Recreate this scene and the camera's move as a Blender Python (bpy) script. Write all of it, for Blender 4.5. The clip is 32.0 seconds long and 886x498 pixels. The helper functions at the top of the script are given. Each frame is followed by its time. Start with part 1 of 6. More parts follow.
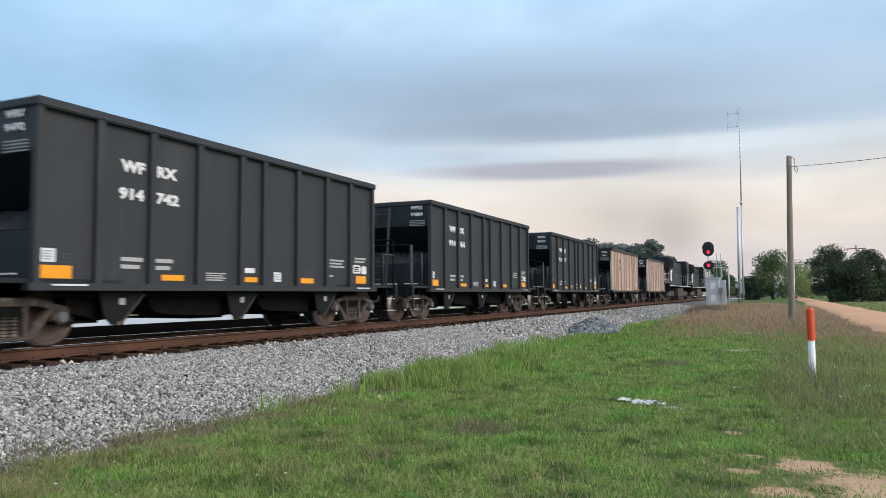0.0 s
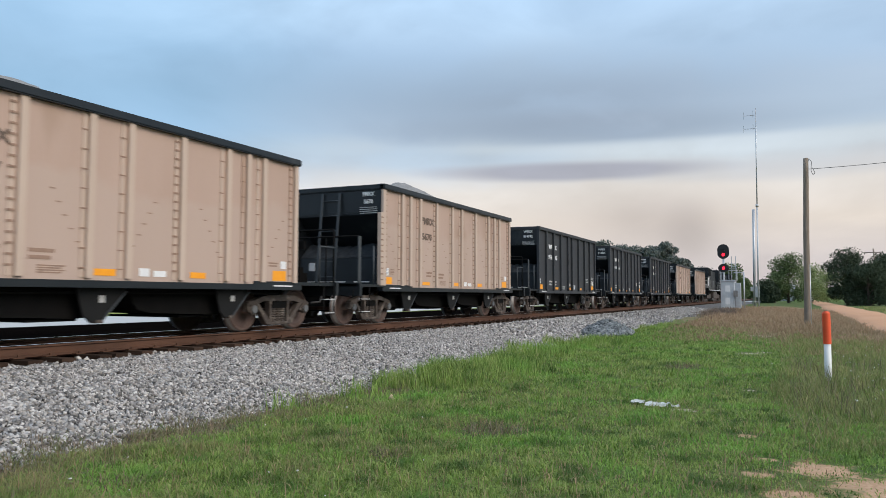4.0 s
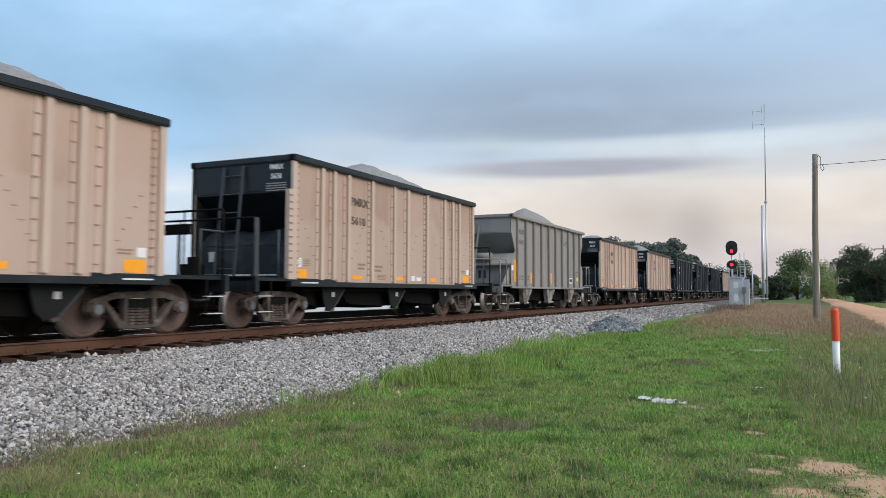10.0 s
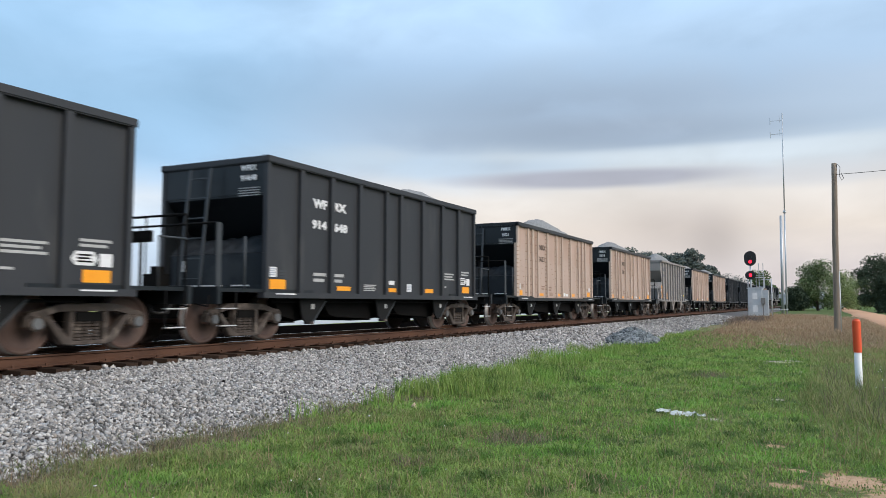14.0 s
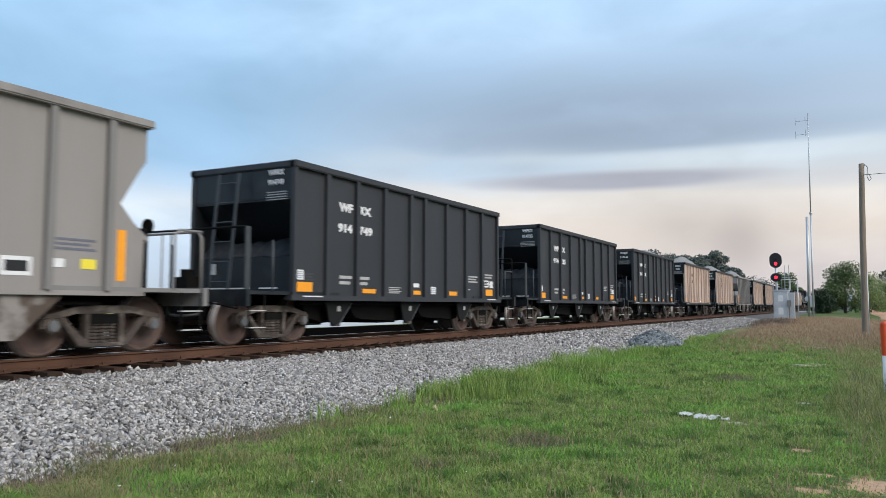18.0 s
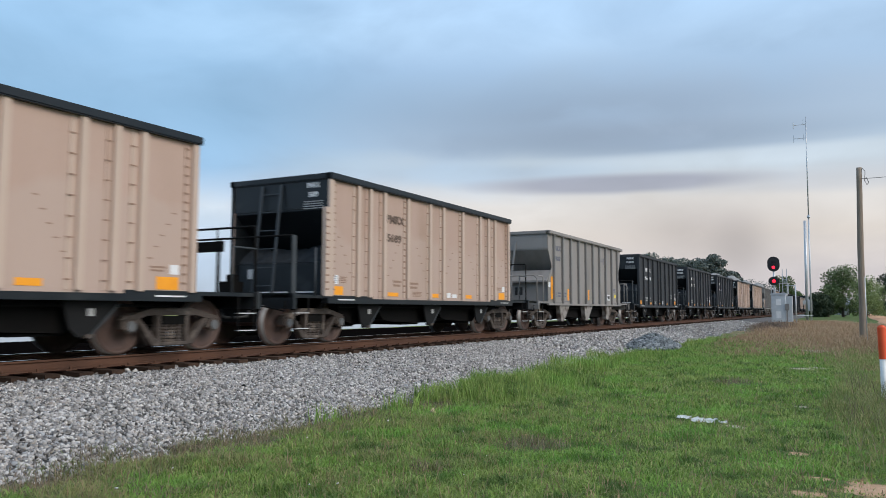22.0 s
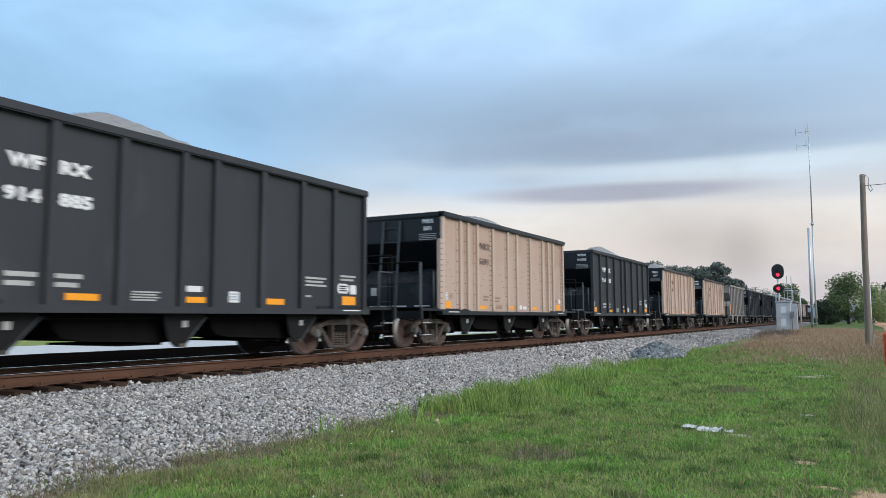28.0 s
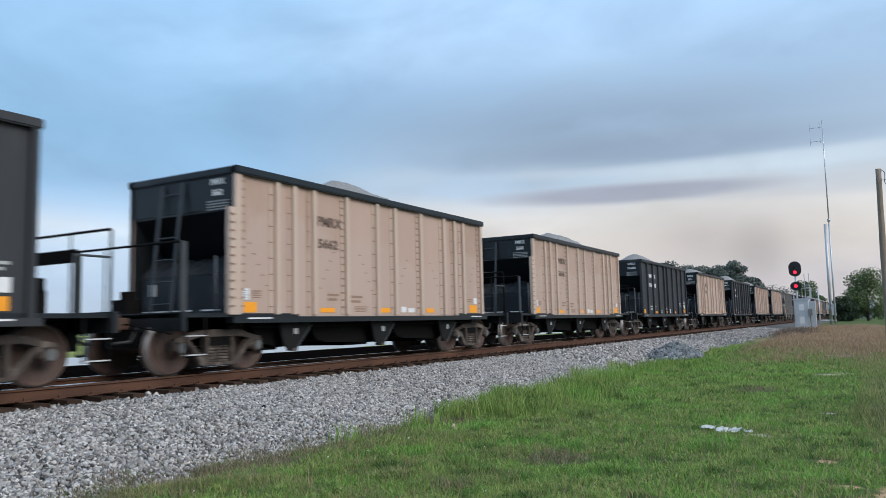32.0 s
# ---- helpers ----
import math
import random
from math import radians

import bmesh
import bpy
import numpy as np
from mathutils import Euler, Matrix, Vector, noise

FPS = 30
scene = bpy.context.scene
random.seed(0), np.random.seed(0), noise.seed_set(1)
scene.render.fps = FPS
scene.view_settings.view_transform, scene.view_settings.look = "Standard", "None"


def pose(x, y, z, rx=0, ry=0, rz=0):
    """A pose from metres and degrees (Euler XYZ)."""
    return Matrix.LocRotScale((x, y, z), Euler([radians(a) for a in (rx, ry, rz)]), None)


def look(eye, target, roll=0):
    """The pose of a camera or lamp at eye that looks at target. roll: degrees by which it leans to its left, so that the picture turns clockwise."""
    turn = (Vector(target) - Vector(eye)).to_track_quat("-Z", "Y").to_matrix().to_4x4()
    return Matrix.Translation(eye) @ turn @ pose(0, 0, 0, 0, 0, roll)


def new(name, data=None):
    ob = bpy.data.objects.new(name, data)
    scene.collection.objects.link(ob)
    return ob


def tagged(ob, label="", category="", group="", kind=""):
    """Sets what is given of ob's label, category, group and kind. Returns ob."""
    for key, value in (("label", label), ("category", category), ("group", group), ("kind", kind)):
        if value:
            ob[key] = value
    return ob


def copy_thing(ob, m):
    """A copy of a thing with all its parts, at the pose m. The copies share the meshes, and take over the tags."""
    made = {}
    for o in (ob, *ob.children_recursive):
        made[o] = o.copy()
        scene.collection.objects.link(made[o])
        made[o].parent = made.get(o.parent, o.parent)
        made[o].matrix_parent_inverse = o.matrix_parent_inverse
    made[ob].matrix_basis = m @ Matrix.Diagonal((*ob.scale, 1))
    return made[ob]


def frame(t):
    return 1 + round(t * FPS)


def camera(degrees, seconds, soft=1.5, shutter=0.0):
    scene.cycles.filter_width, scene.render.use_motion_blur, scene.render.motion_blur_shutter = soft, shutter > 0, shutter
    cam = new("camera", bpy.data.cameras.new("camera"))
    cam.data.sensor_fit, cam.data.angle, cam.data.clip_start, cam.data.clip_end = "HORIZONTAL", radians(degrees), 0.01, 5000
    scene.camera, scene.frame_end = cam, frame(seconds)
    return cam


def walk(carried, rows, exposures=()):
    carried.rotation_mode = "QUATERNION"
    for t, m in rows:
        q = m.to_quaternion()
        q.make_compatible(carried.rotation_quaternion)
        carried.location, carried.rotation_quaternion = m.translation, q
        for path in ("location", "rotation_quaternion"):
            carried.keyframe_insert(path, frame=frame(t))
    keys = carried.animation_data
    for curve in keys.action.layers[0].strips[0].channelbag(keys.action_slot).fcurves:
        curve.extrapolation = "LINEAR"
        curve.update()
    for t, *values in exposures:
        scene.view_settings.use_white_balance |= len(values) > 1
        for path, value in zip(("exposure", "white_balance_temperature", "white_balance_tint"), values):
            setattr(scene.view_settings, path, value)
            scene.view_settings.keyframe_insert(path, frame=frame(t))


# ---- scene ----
cam = camera(61.04, 32.0, soft=0.5, shutter=0.4)
# seconds, eye, yaw to the left of the track, pitch, roll
walk(cam, [(t, pose(x, y, z, 90 + p, 0, a) @ pose(0, 0, 0, 0, 0, r)) for t, x, y, z, a, p, r in (
    (0.0, -0.000, -0.000, 1.600, 24.038, 3.469, -0.312),
    (0.5, -0.011, 0.010, 1.591, 24.576, 4.007, 0.087),
    (1.0, -0.007, -0.003, 1.595, 24.369, 3.315, -0.046),
    (1.5, -0.009, -0.003, 1.595, 24.341, 3.408, -0.145),
    (2.0, -0.007, -0.002, 1.594, 24.402, 3.413, -0.222),
    (2.5, -0.000, 0.004, 1.592, 24.672, 3.362, -0.227),
    (3.0, 0.004, -0.002, 1.587, 24.781, 3.446, -0.130),
    (3.5, 0.000, 0.001, 1.589, 24.961, 3.576, 0.077),
    (5.5, 0.002, 0.005, 1.584, 25.141, 3.376, 0.174),
    (6.0, 0.003, -0.001, 1.588, 24.990, 3.587, 0.206),
    (6.5, 0.014, -0.006, 1.592, 24.857, 3.563, -0.032),
    (7.0, 0.014, -0.001, 1.592, 24.874, 3.370, -0.037),
    (7.5, 0.016, -0.001, 1.588, 25.135, 3.182, -0.036),
    (8.0, 0.008, 0.010, 1.589, 25.246, 3.014, -0.100),
    (8.5, 0.013, 0.009, 1.582, 25.329, 3.216, -0.128),
    (9.0, 0.013, 0.010, 1.584, 25.341, 3.281, 0.058),
    (9.5, 0.012, 0.011, 1.585, 25.509, 3.226, 0.181),
    (10.0, 0.010, 0.010, 1.587, 25.619, 3.262, 0.187),
    (10.5, 0.008, 0.011, 1.587, 25.704, 3.394, 0.152),
    (11.0, 0.015, 0.013, 1.585, 25.803, 3.543, -0.016),
    (11.5, 0.014, 0.016, 1.588, 25.993, 3.707, 0.062),
    (12.0, 0.019, 0.013, 1.582, 26.020, 3.722, 0.024),
    (12.5, 0.018, 0.015, 1.583, 26.203, 3.747, -0.009),
    (13.0, 0.012, 0.022, 1.587, 26.395, 3.688, 0.018),
    (13.5, 0.008, 0.025, 1.592, 26.603, 3.882, 0.017),
    (14.0, 0.009, 0.028, 1.590, 26.844, 4.131, 0.061),
    (14.5, 0.015, 0.030, 1.588, 26.988, 4.401, 0.013),
    (16.5, 0.016, 0.030, 1.588, 27.670, 4.491, -0.001),
    (17.0, 0.015, 0.031, 1.591, 27.942, 4.508, 0.118),
    (17.5, 0.015, 0.035, 1.583, 28.143, 4.463, 0.070),
    (18.0, 0.020, 0.038, 1.584, 28.496, 4.326, 0.058),
    (18.5, 0.015, 0.037, 1.585, 28.395, 4.176, 0.010),
    (19.0, 0.020, 0.038, 1.587, 28.419, 4.061, -0.046),
    (19.5, 0.020, 0.033, 1.586, 28.375, 3.933, -0.117),
    (20.0, 0.023, 0.035, 1.584, 28.504, 4.183, 0.039),
    (20.5, 0.025, 0.029, 1.587, 28.131, 4.276, 0.244),
    (21.0, 0.027, 0.035, 1.589, 28.242, 4.397, 0.266),
    (21.5, 0.029, 0.029, 1.581, 28.327, 4.541, 0.212),
    (22.0, 0.027, 0.029, 1.583, 28.367, 4.552, 0.167),
    (22.5, 0.032, 0.026, 1.582, 28.426, 4.618, -0.148),
    (23.0, 0.032, 0.032, 1.584, 28.534, 4.344, -0.270),
    (23.5, 0.032, 0.032, 1.583, 28.578, 4.118, -0.204),
    (24.0, 0.031, 0.036, 1.582, 28.581, 4.282, -0.097),
    (24.5, 0.025, 0.034, 1.582, 28.615, 4.470, -0.018),
    (25.0, 0.015, 0.038, 1.582, 28.663, 4.493, 0.057),
    (25.5, 0.014, 0.048, 1.582, 28.833, 4.500, 0.270),
    (27.5, 0.017, 0.044, 1.589, 28.535, 5.246, -0.124),
    (28.0, 0.026, 0.042, 1.586, 28.623, 5.305, -0.223),
    (28.5, 0.027, 0.035, 1.587, 28.587, 5.524, -0.310),
    (29.0, 0.027, 0.043, 1.590, 28.524, 5.714, -0.515),
    (29.5, 0.036, 0.044, 1.588, 28.621, 5.814, -0.862),
    (30.0, 0.042, 0.039, 1.588, 28.733, 5.815, -0.987),
    (30.5, 0.036, 0.042, 1.595, 28.848, 5.639, -1.021),
    (31.0, 0.035, 0.046, 1.592, 29.121, 5.556, -1.147),
    (31.5, 0.040, 0.049, 1.593, 29.380, 5.650, -1.381),
    (32.0, 0.036, 0.058, 1.587, 29.672, 5.693, -1.414),
    )], [(0, 0.13, 6330, 9), (1.5, 0.02, 6330, 9.5), (6, 0.0, 6330, 9.5), (9, 0.02, 6300, 9.5), (13, 0.11, 6260, 9.5), (19, 0.06, 6210, 9), (23, -0.06, 6090, 8.7), (25, 0.10, 6150, 8.5), (28, 0.06, 6060, 8.3), (30, -0.01, 5990, 8.1), (32, -0.06, 5920, 8)])

# ---- world, sun, exposure ----
def sky_world():
    w = bpy.data.worlds.new("sky")
    scene.world = w
    w.use_nodes = True
    nt = w.node_tree
    nt.nodes.clear()
    n, lk = nt.nodes.new, nt.links.new

    def math_node(op, a, b=None, c=None):
        m = n("ShaderNodeMath")
        m.operation = op
        for i, v in enumerate((a, b, c)):
            if v is None:
                continue
            if isinstance(v, (int, float)):
                m.inputs[i].default_value = v
            else:
                lk(v, m.inputs[i])
        return m.outputs[0]

    co = n("ShaderNodeTexCoord")
    sep = n("ShaderNodeSeparateXYZ")
    lk(co.outputs["Generated"], sep.inputs[0])
    x, y, z = sep.outputs
    el = math_node("MULTIPLY", math_node("ARCSINE", z), 51.8)
    az = math_node("MULTIPLY", math_node("ARCTAN2", x, y), 52.6)
    # cloud coordinates: stretched along the horizon
    comb = n("ShaderNodeCombineXYZ")
    lk(math_node("MULTIPLY", az, 0.075), comb.inputs[0])
    lk(math_node("MULTIPLY", el, 0.16), comb.inputs[1])
    no = n("ShaderNodeTexNoise")
    no.inputs["Scale"].default_value = 1.3
    no.inputs["Detail"].default_value = 8
    no.inputs["Roughness"].default_value = 0.5
    no.inputs["Distortion"].default_value = 0.35
    lk(comb.outputs[0], no.inputs["Vector"])
    nz = math_node("SUBTRACT", no.outputs["Fac"], 0.5)
    elw = math_node("ADD", el, math_node("MULTIPLY", nz, 2.4))
    elw = math_node("DIVIDE", elw, 60.0)

    def gradient(stops):
        ramp = n("ShaderNodeValToRGB")
        lk(elw, ramp.inputs[0])
        els = ramp.color_ramp.elements
        while len(els) < len(stops):
            els.new(0.5)
        for e, (p, c) in zip(els, stops):
            e.position, e.color = p / 60.0, (*c, 1)
        return ramp.outputs[0]

    def layer(col, fac, tint):
        mx = n("ShaderNodeMix")
        mx.data_type = "RGBA"
        lk(fac, mx.inputs["Factor"])
        lk(col, mx.inputs["A"])
        if isinstance(tint, tuple):
            mx.inputs["B"].default_value = (*tint, 1)
        else:
            lk(tint, mx.inputs["B"])
        return mx.outputs["Result"]

    def bank(a0, e0, wa, we, k, edge=0.55, ragged=2.2):
        """An elongated cloud bank round (a0, e0) degrees with ragged edges."""
        da = math_node("DIVIDE", math_node("SUBTRACT", az, a0), wa)
        de = math_node("DIVIDE", math_node("SUBTRACT", el, e0), we)
        r = math_node("SQRT", math_node("ADD", math_node("MULTIPLY", da, da), math_node("MULTIPLY", de, de)))
        r = math_node("SUBTRACT", r, math_node("MULTIPLY", nz, ragged))
        mr = n("ShaderNodeMapRange")
        mr.interpolation_type = "SMOOTHSTEP"
        mr.inputs["From Min"].default_value, mr.inputs["From Max"].default_value = 1 + edge, 1 - edge
        mr.inputs["To Min"].default_value, mr.inputs["To Max"].default_value = 0, k
        lk(r, mr.inputs["Value"])
        return mr.outputs[0]

    # warm glow low over the far end of the line, cold clear sky round to the side
    warm = gradient([(0.0, (0.52, 0.46, 0.47)), (2.5, (0.61, 0.54, 0.52)), (5.0, (0.69, 0.60, 0.52)), (7.2, (0.70, 0.64, 0.58)),
                     (8.6, (0.56, 0.57, 0.58)), (9.6, (0.55, 0.60, 0.63)), (11.0, (0.43, 0.53, 0.64)), (16.0, (0.41, 0.555, 0.73)), (22.0, (0.49, 0.67, 0.87)), (60.0, (0.62, 0.74, 0.93))])
    cold = gradient([(0.0, (0.42, 0.48, 0.56)), (3.0, (0.46, 0.54, 0.65)), (5.2, (0.55, 0.63, 0.72)), (6.6, (0.66, 0.71, 0.76)),
                     (8.0, (0.46, 0.58, 0.71)), (9.5, (0.31, 0.47, 0.64)), (13.0, (0.30, 0.48, 0.66)), (22.0, (0.40, 0.60, 0.82)), (60.0, (0.62, 0.74, 0.93))])
    turn = n("ShaderNodeMapRange")
    turn.interpolation_type = "SMOOTHSTEP"
    turn.inputs["From Min"].default_value, turn.inputs["From Max"].default_value = -27.0, -43.0
    lk(az, turn.inputs["Value"])
    back = n("ShaderNodeMapRange")
    back.interpolation_type = "SMOOTHSTEP"
    back.inputs["From Min"].default_value, back.inputs["From Max"].default_value = 12.0, 40.0
    lk(az, back.inputs["Value"])
    col = layer(warm, math_node("ADD", turn.outputs[0], back.outputs[0]), cold)
    for args, tint in (((-16, 12.9, 15, 2.5, 0.80, 0.75, 2.4), (0.285, 0.345, 0.425)), ((-12, 11.2, 13, 1.0, 0.55, 0.6, 1.6), (0.27, 0.315, 0.38)),
                       ((-37, 14.5, 15, 2.2, 0.40, 0.8, 2.4), (0.26, 0.38, 0.51)), ((-2, 16.8, 18, 1.8, 0.30, 0.9, 2.6), (0.37, 0.46, 0.55)),
                       ((6, 12.0, 10, 2.0, 0.45, 0.8, 2.0), (0.42, 0.49, 0.57)), ((-3, 9.75, 17, 0.55, 0.75, 0.6, 1.0), (0.60, 0.65, 0.68)),
                       ((-24, 9.3, 9, 0.7, 0.6, 0.7, 1.2), (0.40, 0.50, 0.61)), ((-13.8, 8.4, 8.5, 0.62, 0.9, 0.4, 0.8), (0.36, 0.355, 0.40)),
                       ((-2, 7.9, 9, 0.5, 0.35, 0.7, 1.2), (0.50, 0.50, 0.52)), ((-9, 5.0, 5.5, 1.6, 0.40, 0.9, 1.8), (0.47, 0.40, 0.37)),
                       ((-8.6, 4.6, 2.8, 1.7, 0.24, 0.9, 1.6), (0.36, 0.305, 0.285)), ((-6.2, 3.9, 1.4, 1.7, 0.36, 0.9, 1.3), (0.30, 0.255, 0.245)), ((-34, 18.5, 12, 1.5, 0.35, 0.9, 2.4), (0.50, 0.67, 0.84))):
        col = layer(col, bank(*args), tint)
    # thin mottling of the whole cover
    mot = n("ShaderNodeMix")
    mot.data_type, mot.blend_type = "RGBA", "MULTIPLY"
    mot.inputs["Factor"].default_value = 1.0
    rm = n("ShaderNodeMapRange")
    rm.inputs["From Min"].default_value, rm.inputs["From Max"].default_value = 0.3, 0.7
    rm.inputs["To Min"].default_value, rm.inputs["To Max"].default_value = 0.88, 1.12
    lk(no.outputs["Fac"], rm.inputs["Value"])
    lk(col, mot.inputs["A"])
    lk(rm.outputs[0], mot.inputs["B"])
    cover = n("ShaderNodeBackground")
    lk(mot.outputs["Result"], cover.inputs[0])
    cover.inputs[1].default_value = 1.22
    sky = n("ShaderNodeTexSky")
    sky.sky_type, sky.sun_disc = "NISHITA", False
    sky.sun_elevation, sky.sun_rotation = radians(SUN_EL), radians(SUN_AZ)
    clear = n("ShaderNodeBackground")
    lk(sky.outputs[0], clear.inputs[0])
    clear.inputs[1].default_value = 0.10
    mixs = n("ShaderNodeMixShader")
    mixs.inputs[0].default_value = 0.9
    lk(clear.outputs[0], mixs.inputs[1])
    lk(cover.outputs[0], mixs.inputs[2])
    out = n("ShaderNodeOutputWorld")
    lk(mixs.outputs[0], out.inputs[0])


SUN_EL, SUN_AZ = 32.0, 102.0     # degrees above the horizon; clockwise from the track's far end
sky_world()
sun = new("sun", bpy.data.lights.new("sun", "SUN"))
sun.data.energy, sun.data.angle, sun.data.color = 2.85, radians(40), (1.0, 0.86, 0.72)
_s = Vector((math.sin(radians(SUN_AZ)) * math.cos(radians(SUN_EL)), math.cos(radians(SUN_AZ)) * math.cos(radians(SUN_EL)), math.sin(radians(SUN_EL))))
sun.matrix_world = look(_s * 60 + Vector((0, 0, 2)), (0, 0, 2))


# ---- materials ----
def material(name, c1, c2, scale=3.0, rough=0.7, metal=0.0, bump=0.15, fine=40.0, stretch=(1, 1, 1), spec=0.4, c3=None, c3_at=0.62, c3_scale=1.0, rand=0.0, coat=0.0):
    """Two-scale noise colour with fine relief; c3: stains of their own shape; rand: brightness spread from object to object."""
    m = bpy.data.materials.new(name)
    m.use_nodes = True
    nt = m.node_tree
    n, lk = nt.nodes.new, nt.links.new
    b = nt.nodes["Principled BSDF"]
    b.inputs["Metallic"].default_value = metal
    b.inputs["Specular IOR Level"].default_value = spec
    b.inputs["Coat Weight"].default_value = coat
    co, mp = n("ShaderNodeTexCoord"), n("ShaderNodeMapping")
    mp.inputs["Scale"].default_value = stretch
    lk(co.outputs["Object"], mp.inputs[0])
    inf = n("ShaderNodeObjectInfo")
    add = n("ShaderNodeVectorMath")
    add.operation = "MULTIPLY_ADD"
    add.inputs[1].default_value = (37.0, 19.0, 53.0)
    lk(inf.outputs["Random"], add.inputs[0])
    lk(mp.outputs[0], add.inputs[2])
    big, small = n("ShaderNodeTexNoise"), n("ShaderNodeTexNoise")
    for t, s, d in ((big, scale, 4), (small, fine, 3)):
        t.inputs["Scale"].default_value, t.inputs["Detail"].default_value = s, d
        lk(add.outputs[0], t.inputs["Vector"])
    f = n("ShaderNodeMath")
    f.operation = "MULTIPLY_ADD"
    f.inputs[1].default_value = 0.35
    lk(small.outputs["Fac"], f.inputs[0])
    sub = n("ShaderNodeMath")
    sub.operation = "MULTIPLY_ADD"
    sub.inputs[1].default_value, sub.inputs[2].default_value = 1.5, -0.42
    lk(big.outputs["Fac"], sub.inputs[0])
    lk(sub.outputs[0], f.inputs[2])
    f.use_clamp = True
    mx = n("ShaderNodeMix")
    mx.data_type = "RGBA"
    lk(f.outputs[0], mx.inputs["Factor"])
    mx.inputs["A"].default_value, mx.inputs["B"].default_value = (*c1, 1), (*c2, 1)
    col = mx.outputs["Result"]
    if c3:
        st = n("ShaderNodeTexNoise")
        st.inputs["Scale"].default_value, st.inputs["Detail"].default_value = c3_scale, 6
        lk(add.outputs[0], st.inputs["Vector"])
        mr = n("ShaderNodeMapRange")
        mr.inputs["From Min"].default_value, mr.inputs["From Max"].default_value = c3_at - 0.06, c3_at + 0.06
        lk(st.outputs["Fac"], mr.inputs["Value"])
        m3 = n("ShaderNodeMix")
        m3.data_type = "RGBA"
        lk(mr.outputs[0], m3.inputs["Factor"])
        lk(col, m3.inputs["A"])
        m3.inputs["B"].default_value = (*c3, 1)
        col = m3.outputs["Result"]
    if rand:
        rr = n("ShaderNodeMapRange")
        rr.inputs["To Min"].default_value, rr.inputs["To Max"].default_value = 1 - rand, 1 + rand
        lk(inf.outputs["Random"], rr.inputs["Value"])
        mm = n("ShaderNodeMix")
        mm.data_type, mm.blend_type = "RGBA", "MULTIPLY"
        mm.inputs["Factor"].default_value = 1
        lk(col, mm.inputs["A"])
        lk(rr.outputs[0], mm.inputs["B"])
        col = mm.outputs["Result"]
    lk(col, b.inputs["Base Color"])
    ro = n("ShaderNodeMapRange")
    ro.inputs["To Min"].default_value, ro.inputs["To Max"].default_value = max(0.05, rough - 0.1), min(1, rough + 0.1)
    lk(big.outputs["Fac"], ro.inputs["Value"])
    lk(ro.outputs[0], b.inputs["Roughness"])
    if bump:
        bp = n("ShaderNodeBump")
        bp.inputs["Strength"].default_value, bp.inputs["Distance"].default_value = bump, 0.02
        lk(small.outputs["Fac"], bp.inputs["Height"])
        lk(bp.outputs[0], b.inputs["Normal"])
    return m


def island_material(name, colours, rough=0.85, translucent=0.0, noise_scale=0.0, noise_mix=0.0, noise_col=(0, 0, 0), second=None):
    """Colour picked per loose piece (blade, leaf or stone), shifted by patches of noise over the ground."""
    m = bpy.data.materials.new(name)
    m.use_nodes = True
    nt = m.node_tree
    n, lk = nt.nodes.new, nt.links.new
    b = nt.nodes["Principled BSDF"]
    b.inputs["Roughness"].default_value = rough
    b.inputs["Specular IOR Level"].default_value = 0.25
    g = n("ShaderNodeNewGeometry")
    r = n("ShaderNodeValToRGB")
    els = r.color_ramp.elements
    while len(els) < len(colours):
        els.new(0.5)
    for i, (e, c) in enumerate(zip(els, colours)):
        e.position, e.color = i / max(1, len(colours) - 1), (*c, 1)
    lk(g.outputs["Random Per Island"], r.inputs[0])
    col = r.outputs[0]
    if noise_scale:
        co, t = n("ShaderNodeTexCoord"), n("ShaderNodeTexNoise")
        t.inputs["Scale"].default_value, t.inputs["Detail"].default_value = noise_scale, 4
        lk(co.outputs["Object"], t.inputs["Vector"])
        mr = n("ShaderNodeMapRange")
        mr.inputs["From Min"].default_value, mr.inputs["From Max"].default_value = 0.42, 0.68
        mr.inputs["To Max"].default_value = noise_mix
        lk(t.outputs["Fac"], mr.inputs["Value"])
        mx = n("ShaderNodeMix")
        mx.data_type = "RGBA"
        lk(mr.outputs[0], mx.inputs["Factor"])
        lk(col, mx.inputs["A"])
        mx.inputs["B"].default_value = (*noise_col, 1)
        col = mx.outputs["Result"]
    for scale, share, tint, lo in second or ():
        t2, mr2, m2 = n("ShaderNodeTexNoise"), n("ShaderNodeMapRange"), n("ShaderNodeMix")
        t2.inputs["Scale"].default_value, t2.inputs["Detail"].default_value = scale, 5
        lk(co.outputs["Object"], t2.inputs["Vector"])
        mr2.inputs["From Min"].default_value, mr2.inputs["From Max"].default_value = lo, lo + 0.14
        mr2.inputs["To Max"].default_value = share
        lk(t2.outputs["Fac"], mr2.inputs["Value"])
        m2.data_type = "RGBA"
        lk(mr2.outputs[0], m2.inputs["Factor"])
        lk(col, m2.inputs["A"])
        m2.inputs["B"].default_value = (*tint, 1)
        col = m2.outputs["Result"]
    lk(col, b.inputs["Base Color"])
    if translucent:
        tr, ms = n("ShaderNodeBsdfTranslucent"), n("ShaderNodeMixShader")
        lk(col, tr.inputs[0])
        ms.inputs[0].default_value = translucent
        lk(b.outputs[0], ms.inputs[1])
        lk(tr.outputs[0], ms.inputs[2])
        lk(ms.outputs[0], nt.nodes["Material Output"].inputs[0])
    return m


